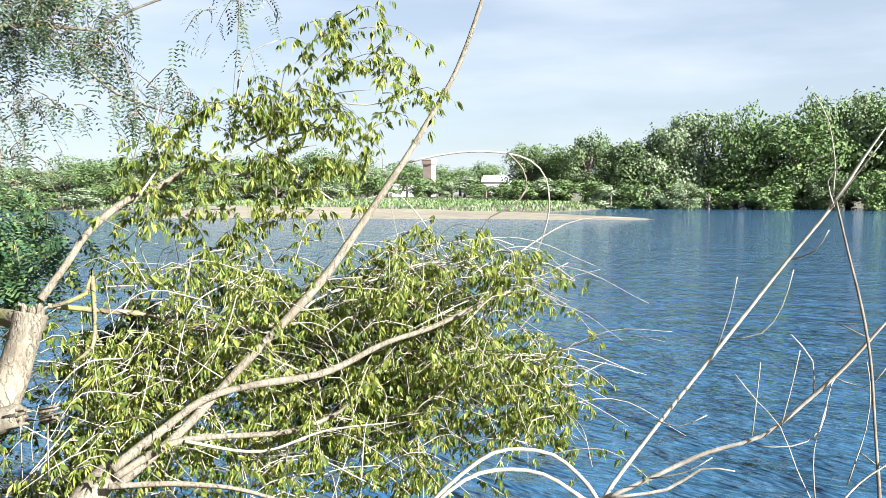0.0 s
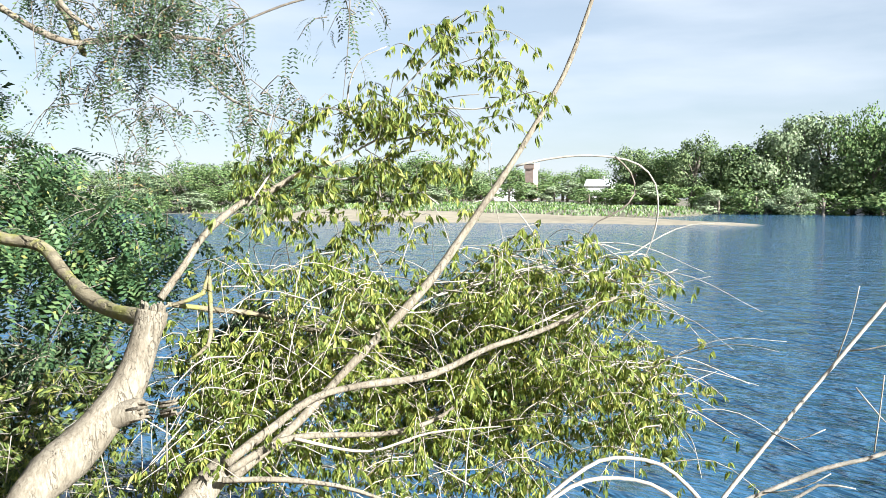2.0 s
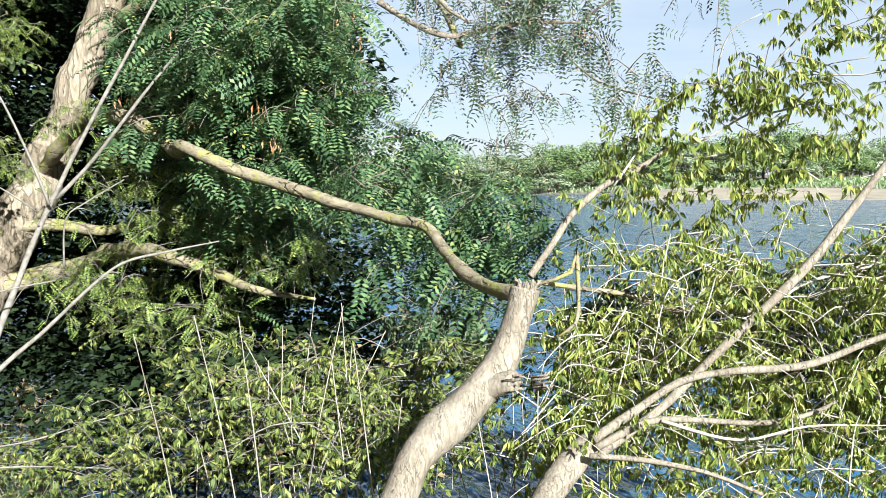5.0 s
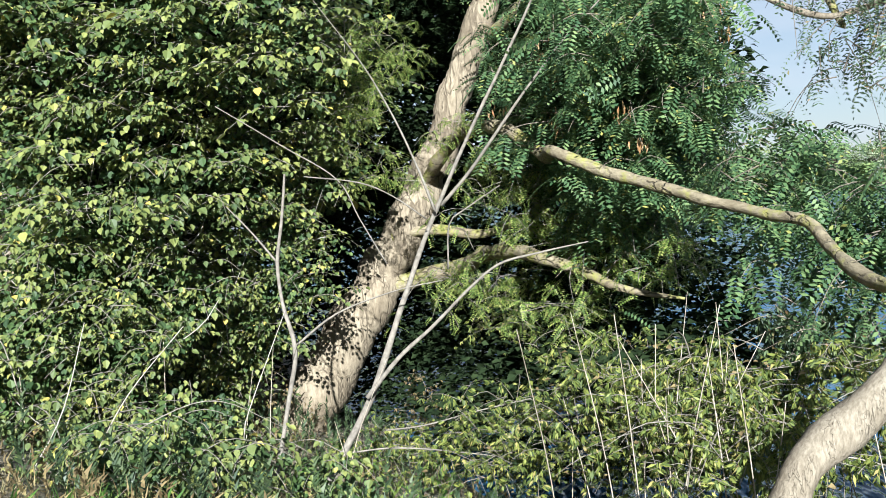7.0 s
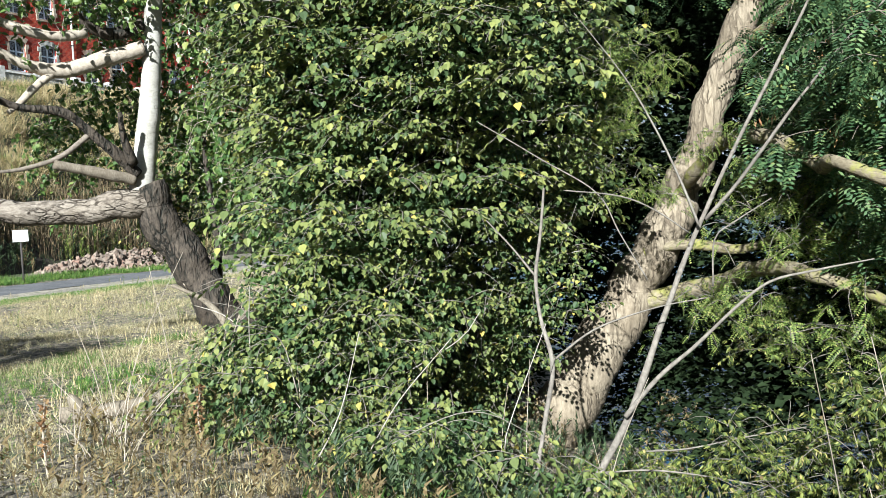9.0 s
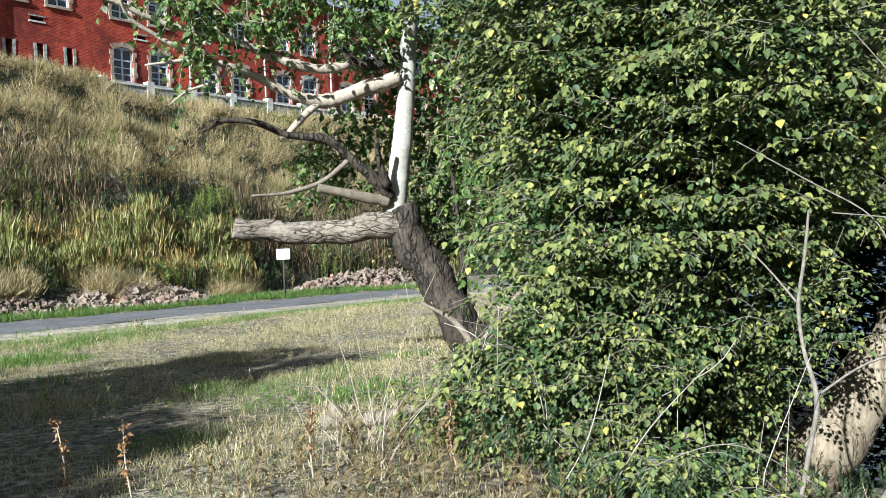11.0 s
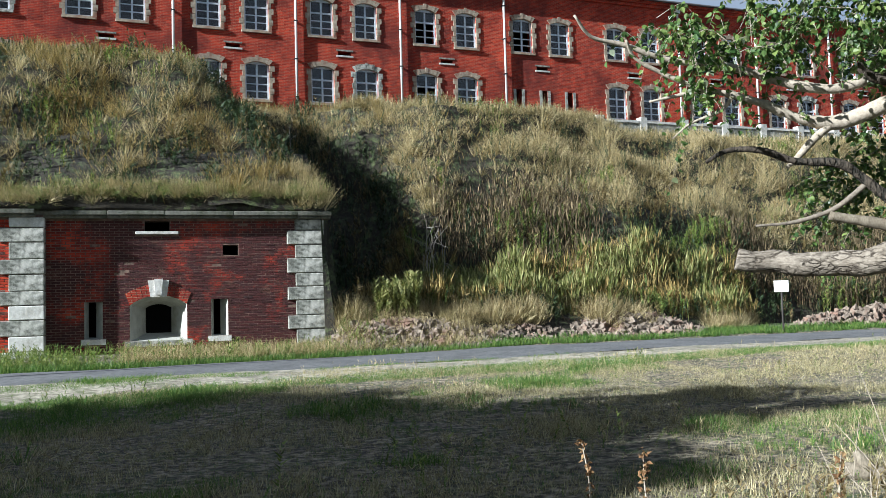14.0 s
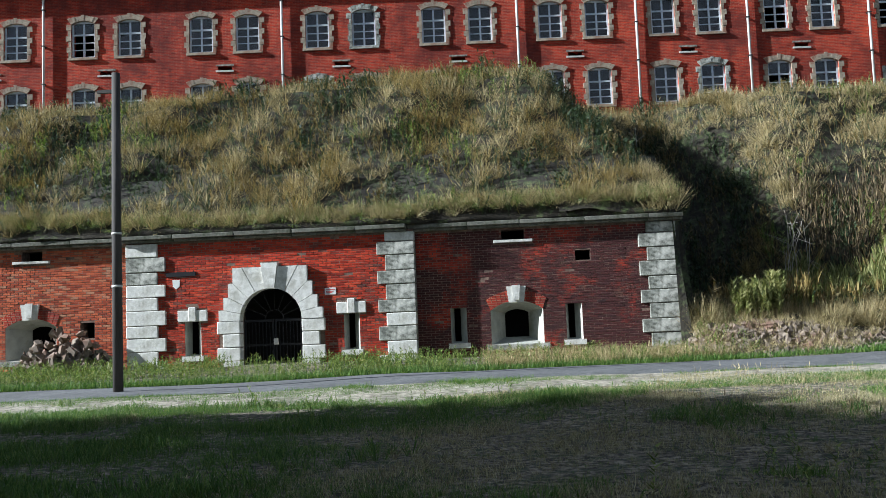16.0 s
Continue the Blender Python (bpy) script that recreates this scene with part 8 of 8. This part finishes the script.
def lawn(name, shape, n, area, size, mat, label, field, cut, k=1.6, seed=55, pitch=(1.0, 1.9), cat="grass"):
    """Grass whose height swells and thins out in small patches."""
    p = on_ground(n, *area, field, cut)
    s = size * np.clip(0.85 + 0.9 * patchy(p[:, 0], p[:, 1], k, seed), 0.25, 1.7)
    tagged(put(name, scatter(name, shape, p, s, mat, pitch=pitch, roll=1.5)), label, cat, kind="stuff")


def golden(x, y):
    """The lawn is green by the fort gate and straw-coloured towards the poplar."""
    return smooth01(-6.0, 2.5, x - 0.25 * (y - 8)) - 0.5


lawn("lawn_green", S_TURF, 95000, (-17, 12, 3.5, 22), 0.13, L_GRASS, "short green patches in the lawn", lambda x, y: patchy(x, y, 0.9, 42) - 1.0 * golden(x, y), -0.12)
lawn("lawn_dark", S_TURF, 40000, (-14, 22, 3.5, 21), 0.05, L_WEED, "short olive grass in the lawn", lambda x, y: patchy(x, y, 1.4, 47), 0.1, seed=56)
lawn("lawn_dry", S_TURF, 95000, (-10, 30, 3.5, 21), 0.09, L_STRAW, "short dry yellowed lawn grass", lambda x, y: patchy(x, y, 0.8, 41) + 0.9 * golden(x, y), 0.0, seed=57)
S_STRAW = turf_shape(12, 5)
S_STRAW[0][:, 1:] *= 1.5
lawn("lawn_thatch", S_STRAW, 42000, (-14, 26, 3.0, 20), 0.085, L_STRAW, "straw litter lying on the lawn", lambda x, y: patchy(x, y, 1.3, 48) + 0.9 * golden(x, y), 0.0, pitch=(0.0, 0.5))
lawn("leaf_litter", leaf_shape(0.55, 0.12, 0.2), 9000, (-14, 20, 3.0, 19), 0.05, L_DRYBROWN, "withered leaves lying on the lawn", lambda x, y: patchy(x, y, 0.9, 49), -0.3, pitch=(-0.3, 0.3), cat="litter")
lawn("pale_litter", leaf_shape(0.4, 0.12, 0.2), 38000, (-14, 16, 3.0, 19), 0.04, L_STRAW, "pale straw bits lying on the lawn", lambda x, y: patchy(x, y, 0.9, 50) + 0.6 * golden(x, y), -0.3, pitch=(-0.3, 0.3), cat="litter")
lawn("lawn_clumps", S_MOP_LOW, 8500, (-16, 9, 4.0, 19.5), 0.19, L_GRASS, "low green clumps in the lawn", lambda x, y: patchy(x, y, 0.8, 62) - 0.5 * golden(x, y), 0.05)
lawn("lawn_herbs", S_PLUME, 5200, (-14, 10, 4.0, 18), 0.13, L_GRASS, "low broad-leaved herbs in the lawn", lambda x, y: patchy(x, y, 0.7, 71), 0.05, pitch=(0.6, 2.2), cat="weeds")
lawn("lawn_tufts", S_TUSSOCK, 3400, (-10, 24, 4.0, 19.5), 0.17, L_STRAW, "low straw tufts in the lawn", lambda x, y: patchy(x, y, 1.1, 63) + 0.5 * golden(x, y), 0.1)
lawn("lawn_tall", S_WISP, 3200, (3.5, 28, 6, 20.5), 0.27, L_TUSSOCK, "taller pale grass stalks in the lawn", lambda x, y: patchy(x, y, 0.8, 43) + 0.6 * golden(x, y), 0.05)
lawn("lawn_weeds", S_PLUME, 1500, (-8, 26, 6, 21), 0.32, L_WEED, "low weeds in the lawn", lambda x, y: patchy(x, y, 0.6, 44), 0.1, cat="weeds")


def along_lane(n, x0, x1, o0, o1, field=None, cut=0.0):
    x = rng.uniform(x0, x1, n)
    o = rng.uniform(o0, o1, n)
    y = road_mid(x) + o
    ok = np.ones(n, bool) if field is None else field(x, y) > cut
    c, s = math.cos(-CASE_TURN), math.sin(-CASE_TURN)
    u, w = c * x - s * y, s * x + c * y
    ok &= ~((u < 5.5) & (w > 28.85)) & ~((u < 5.5) & (u > -12.3) & (w > 28.6)) & ~((u > -8.6) & (u < -6.4) & (w > 27.9))
    z = np.maximum(ground_z(x, y), np.where(u < 5.7, -9, slope_z(x, y)))
    return np.stack([x, y, z - 0.02], 1)[ok]


stuff("verge_grass", S_TURF, along_lane(12000, -24, 36, 2.25, 3.5), 0.24, L_GRASS, "lush green grass along the lane")
stuff("verge_turf", S_TURF, along_lane(52000, -22, 26, -5.6, -1.6, lambda x, y: patchy(x, 2.5 * y, 0.55, 58) + 0.22 * (road_mid(x) - 3.6 - y), -0.08), 0.11, L_GRASS, "green grass patches in trodden dirt")
stuff("verge_weeds", S_PLUME, along_lane(4200, -24, 9, 2.8, 7.0), 0.43, L_WEED, "green weeds before the brick wall", cat="weeds")
stuff("verge_tall", S_MOP_LOW, along_lane(1500, -24, 8, 2.8, 7.0, lambda x, y: patchy(x, y, 0.7, 46), -0.1), 0.38, L_WEED, "tall yellow-green grass before the brick wall")
stuff("verge_straw", S_TUSSOCK, along_lane(900, 1, 12, 2.9, 5.2), 0.5, L_TUSSOCK, "straw-coloured grass at the wall's corner")

stuff("bank_grass", S_WISP, on_ground(2500, 2.5, 12, -7, 5), 0.3, L_DRYBROWN, "dry grass on the river bank")
stuff("bank_green", S_TUFT, on_ground(2600, 3.5, 12, -8, 3), 0.26, L_GRASS, "green grass on the river bank")
# added dark plants: the thicket's shade on the bank put into their colour
stuff("bank_weeds", S_BUSH, on_ground(2600, 5.2, 12, -6, 4.3, lambda x, y: patchy(x, y, 1.5, 59), -0.4), 0.5, L_SHADE_DARK, "dark green weeds on the river bank, painted as shade", cat="weeds")
stuff("bank_litter", S_PLUME, on_ground(1500, 4, 10, -5, 6), 0.36, L_DRYBROWN, "withered weeds on the river bank", cat="weeds")

# rubble: broken brick and stone in low heaps
M_RUBBLE = mat_mottled("broken_stone", (0.09, 0.065, 0.048), (0.36, 0.29, 0.22), 3.5, 0.95, 0.6, 0.4, (0.22, 0.13, 0.09))


def rubble_heap(cx, cy, rx, ry, h, n, smin, smax, label):
    V, F = [], []
    base = np.array([(1, 0, 0), (-1, 0, 0), (0, 1, 0), (0, -1, 0), (0, 0, 1), (0, 0, -1)], float)
    tri = np.array([(0, 2, 4), (2, 1, 4), (1, 3, 4), (3, 0, 4), (2, 0, 5), (1, 2, 5), (3, 1, 5), (0, 3, 5)])
    cube = np.array([(-1, -1, -1), (1, -1, -1), (1, 1, -1), (-1, 1, -1), (-1, -1, 1), (1, -1, 1), (1, 1, 1), (-1, 1, 1)], float)
    cq = np.array([(0, 3, 2), (0, 2, 1), (4, 5, 6), (4, 6, 7), (0, 1, 5), (0, 5, 4), (1, 2, 6), (1, 6, 5), (2, 3, 7), (2, 7, 6), (3, 0, 4), (3, 4, 7)])
    k = 0
    for i in range(n):
        a, q = rng.uniform(0, 6.28), math.sqrt(rng.random())
        x, y = cx + rx * q * math.cos(a), cy + ry * q * math.sin(a)
        z = max(float(ground_z(x, y)), float(slope_z(x, y)) if x > 5.7 else -9) + h * (1 - q * q) * rng.random()
        s = rng.uniform(smin, smax) * np.array((1.3, 0.9, 0.7))
        rot = np.array(Euler(rng.uniform(-1.5, 1.5, 3)).to_matrix())
        src, tr = (cube * 0.6, cq) if i % 2 else (base, tri)
        v = (src * s * rng.uniform(0.75, 1.25, src.shape)) @ rot.T + (x, y, z)
        V.append(v)
        F.append(tr + k)
        k += len(src)
    tagged(put("rubble", mesh_np("rubble", np.vstack(V), np.vstack(F), M_RUBBLE)), label, "rubble", kind="stuff")


rubble_heap(9.7, 27.75, 3.2, 0.85, 0.3, 1100, 0.04, 0.16, "heap of broken brick and stone beside the lane")
rubble_heap(14.2, 28.0, 1.7, 0.6, 0.15, 260, 0.03, 0.13, "scattered broken brick in the grass bank")
rubble_heap(18.6, 28.35, 2.8, 0.75, 0.35, 800, 0.05, 0.19, "heap of broken brick and stone beside the lane")
rubble_heap(31.5, 29.0, 5.2, 1.4, 0.8, 1300, 0.05, 0.16, "pale stone rubble beside the lane")
rubble_heap(-12.3, 29.35, 1.7, 0.75, 1.35, 520, 0.08, 0.19, "heap of broken stone against the brick wall")


def build_sign():
    x, y = 24.2, 27.4
    s = empty("road_sign", pose(x, y, float(ground_z(x, y)), 0, 0, -40))
    put("post", tubes("post", [np.array([(0, 0, -0.2, 0.035), (0, 0, 1.95, 0.035)])], M_POLE, 8), s)
    put("board", bevel_box("board", 0.52, 0.02, 0.42, M_SIGN, 0.006), s, "blank white board", pose(0, -0.045, 1.72))
    tagged(s, "small white board on a thin dark post", "sign")


build_sign()


def dock(x, y, h, seed):
    """A withered dock: bent stalk, rust-brown seed clusters and leaves."""
    r = np.random.default_rng(seed)
    d = empty("dock_plant", pose(x, y, float(ground_z(x, y))))
    b = r.uniform(-0.08, 0.08, 2)
    stalk = spline([(0, 0, -0.05, 0.009), (b[0], b[1], h * 0.5, 0.007), (b[0] * 2, b[1] * 0.5, h, 0.003)], 0.08)
    put("stalk", tubes("stalk", [stalk], M_TWIG, 5), d)
    k = r.integers(int(len(stalk) * 0.3), len(stalk), 75)
    pos = stalk[k, :3] + r.normal(0, 0.012, (75, 3))
    tagged(put("seed_head", scatter("seed_head", leaf_shape(0.6, 0.1, 0.2), pos, 0.042, L_RUST, pitch=(-1.2, 0.8), roll=1.0), d, "rust-brown dry seed clusters"), kind="stuff")
    tagged(d, "withered dock plant with rust-brown seeds", "weed", "dock plants")


L_RUST = mat_leaf("rust_seed", [(0.0, (0.11, 0.055, 0.022)), (0.6, (0.23, 0.12, 0.05)), (1.0, (0.36, 0.23, 0.11))], 0.15, 0.8)
for i, (x, y, h) in enumerate(((3.6, 6.4, 0.60), (3.95, 6.1, 0.52), (4.95, 5.3, 0.55), (5.8, 4.6, 0.5))):
    dock(x, y, h, 60 + i)

# thin dry stalks standing in the near weeds
def dry_stalks(n, spots, label, h0=0.7, h1=1.5, lean=0.16):
    paths = []
    for i in range(n):
        cx, cy, rad = spots[i % len(spots)]
        x, y = cx + rng.normal(0, rad), cy + rng.normal(0, rad)
        z = float(ground_z(x, y))
        h = rng.uniform(h0, h1)
        l = rng.normal(0, lean, 2) * h
        paths.append(spline([(x, y, z - 0.05, 0.005), (x + l[0] * 0.4, y + l[1] * 0.4, z + h * 0.5, 0.0042), (x + l[0], y + l[1], z + h, 0.002)], 0.15))
    tagged(put("dry_stalks", tubes("dry_stalks", paths, M_TWIG, 4), None), label, "stalks", kind="stuff")


dry_stalks(42, ((6.4, -0.2, 0.25), (6.0, -0.5, 0.25), (5.5, -0.9, 0.25), (5.7, -1.35, 0.3), (6.7, -0.5, 0.3), (6.3, -1.0, 0.3), (6.0, -1.4, 0.3)), "thin bleached stalks among bank weeds", 0.8, 2.1)
dry_stalks(16, ((6.3, 5.6, 0.6), (7.5, 4.8, 0.5), (8.0, 2.8, 0.7)), "thin bleached stalks in dry grass")

dry_stalks(22, ((5.45, 5.25, 0.14), (5.62, 5.42, 0.16), (5.3, 5.1, 0.15)), "broken dry stalks in the lawn", 0.3, 0.65, 0.55)


def dead_bush(x, y, z, h, seed):
    """A bare dead bush on the slope, forked and bleached."""
    r = np.random.default_rng(seed)
    d = empty("dead_bush", pose(x, y, z))
    for i in range(6):
        a, l = r.uniform(0, 6.28), r.uniform(0.05, 0.28)
        tip = np.array((math.cos(a) * l * h, math.sin(a) * l * h * 0.5, h * r.uniform(0.6, 1.0)))
        m = tip * 0.5 + r.normal(0, 0.07, 3) * h
        paths = [spline([(0, 0, -0.1, 0.016), (*m, 0.011), (*tip, 0.004)], 0.15)]
        for k in range(3):
            q = m + (tip - m) * r.uniform(0.0, 0.8)
            e = q + r.normal(0, 0.16, 3) * h + (0, 0, 0.12 * h)
            paths.append(spline([(*q, 0.008), (*((q + e) / 2 + r.normal(0, 0.02, 3)), 0.006), (*e, 0.003)], 0.15))
        put("branch", tubes("branch", paths, M_TWIG_WHITE, 5), d)
    tagged(d, "bare bleached bush on the overgrown slope", "bush", "dead bushes")


dead_bush(11.5, 30.7, float(embankment_z(11.5, 30.7)), 3.7, 71)
dead_bush(7.0, 35.2, float(embankment_z(7.0, 35.2)), 2.6, 72)

# tall trees that shade the lawn from the side of the sun
big = make_far_tree("shade_tree", 31, L_POPLAR, 16, 0.042, 9000)
tagged(big, "tall leafy tree beside the lawn", "tree", "lawn trees")
SHADE = [(-17.0, 7.0, 13.0, 7.5), (-25.0, 4.5, 14.0, 8.5), (-12.0, 2.5, 7.0, 5.5), (-24.0, 10.0, 15.0, 6.5)]
for i, (x, y, h, w) in enumerate(SHADE):
    at = pose(x, y, 0, 0, 0, 40 * i) @ Matrix.Diagonal((w * 1.5, w * 1.5, h, 1))
    if i:
        scaled_copy(big, at)
    else:
        big.matrix_basis = at


# ---- the bricks of the casemate front, laid in courses over the mortar ----
def free_of(x0, x1, z0, z1, blocked):
    """The stretches of x0..x1 that no blocked rectangle covers at this course."""
    spans = [(x0, x1)]
    for a, b, c, d in blocked:
        if z1 <= c or z0 >= d:
            continue
        nxt = []
        for p, q in spans:
            if b <= p or a >= q:
                nxt.append((p, q))
            else:
                nxt += [(p, a)] if a > p else []
                nxt += [(b, q)] if b < q else []
        spans = nxt
    return [sp for sp in spans if sp[1] - sp[0] > 0.05]


def lay_bricks(wall, x0, x1, yf, blocked, mat, near, seed):
    """Courses of bricks proud of the mortar; those inside near (x0, x1, z0, z1) are pieces of their own."""
    r = random.Random(seed)
    V, Q, singles = [], [], 0
    unit = {}
    for k in range(58):
        z0 = 0.05 + 0.0785 * k
        z1 = z0 + 0.066
        if z1 > 4.58:
            break
        x = x0 - (0.135 if k % 2 else 0.0)
        while x < x1:
            w = 0.262
            for a, b in free_of(max(x, x0), min(x + w, x1), z0, z1, blocked):
                if r.random() < 0.012:
                    continue
                out = 0.004 + r.uniform(0.0, 0.006) + (0.008 if r.random() < 0.05 else 0.0)
                whole = b - a > 0.25
                if whole and singles < 290 and near[0] < a and b < near[1] and near[2] < z0 and z1 < near[3]:
                    n = r.randrange(6)
                    if n not in unit:
                        unit[n] = bevel_box("brick", 0.256, 0.05, 0.066, mat, 0.005, 0.003)
                    put("brick", unit[n], wall, "", pose((a + b) / 2, yf + 0.025 - out, (z0 + z1) / 2))
                    singles += 1
                    continue
                n0 = len(V)
                j = lambda: r.uniform(-0.0035, 0.0035)
                V += [(a + 0.005, yf + 0.004, z0), (b - 0.005, yf + 0.004, z0), (b - 0.005, yf + 0.004, z1), (a + 0.005, yf + 0.004, z1)]
                V += [(a + 0.008 + j(), yf - out, z0 + 0.004 + j()), (b - 0.008 + j(), yf - out, z0 + 0.004 + j()), (b - 0.008 + j(), yf - out, z1 - 0.004 + j()), (a + 0.008 + j(), yf - out, z1 - 0.004 + j())]
                Q += [(n0 + 4, n0 + 5, n0 + 6, n0 + 7), (n0, n0 + 1, n0 + 5, n0 + 4), (n0 + 1, n0 + 2, n0 + 6, n0 + 5), (n0 + 2, n0 + 3, n0 + 7, n0 + 6), (n0 + 3, n0, n0 + 4, n0 + 7)]
            x += w + 0.010
    tagged(put("bricks", mesh_np("bricks", np.array(V), np.array(Q), mat), wall), kind="stuff")


def build_bricks():
    walls = [ob for ob in bpy.data.objects if ob.name.startswith(("wall_portal", "wall_flank"))]
    walls = sorted((ob for ob in walls if ob.data and ob.data.materials[0] == M_MORTAR), key=lambda ob: -max(v.co.x for v in ob.data.vertices))
    rt, mid, lf = walls
    holes = {}
    for a, b, yf, h in CASE_WALLS:
        holes[(a, b)] = h
    portal = [(-8.6 - w, -6.42 + w, z0, z1) for w, z0, z1 in ((0.62, -0.3, 1.96), (0.60, 1.95, 2.30), (0.44, 2.29, 2.70), (0.28, 2.69, 3.14), (0.12, 3.13, 3.64))] + [(-7.8, -7.22, 3.6, 3.78)]
    caps = [(-10.56, -9.60, 1.95, 2.38), (-5.40, -4.46, 2.02, 2.45), (-10.25, -9.9, 2.3, 2.5), (-5.1, -4.75, 2.4, 2.55)]
    sills = [(-10.5, -9.66, 0.7, 0.9), (-5.3, -4.56, 0.72, 0.92)]
    lay_bricks(mid, -11.25, -3.78, FRONT, holes[(-12.2, -2.9)] + portal + caps + sills, M_UNIT_RED, (-6.0, -4.1, 2.5, 4.4), 41)
    arch_r = [(-0.70, 1.30, 0.70, 0.88), (-1.9, -1.2, 0.8, 0.98), (1.75, 2.46, 0.78, 0.96), (-0.36, 0.90, 4.09, 4.21)]
    lay_bricks(rt, -2.86, 4.52, BACK, holes[(-2.9, 5.36)] + arch_r, M_UNIT_SOOT, (2.6, 4.2, 1.0, 3.2), 42)
    arch_l = [(-16.75, -14.62, 0.75, 0.93), (-16.29, -15.01, 4.09, 4.2)]
    lay_bricks(lf, -19.5, -12.27, BACK, holes[(-19.5, -12.2)] + arch_l, M_UNIT_TAN, (-14.9, -13.0, 2.4, 4.2), 43)


build_bricks()
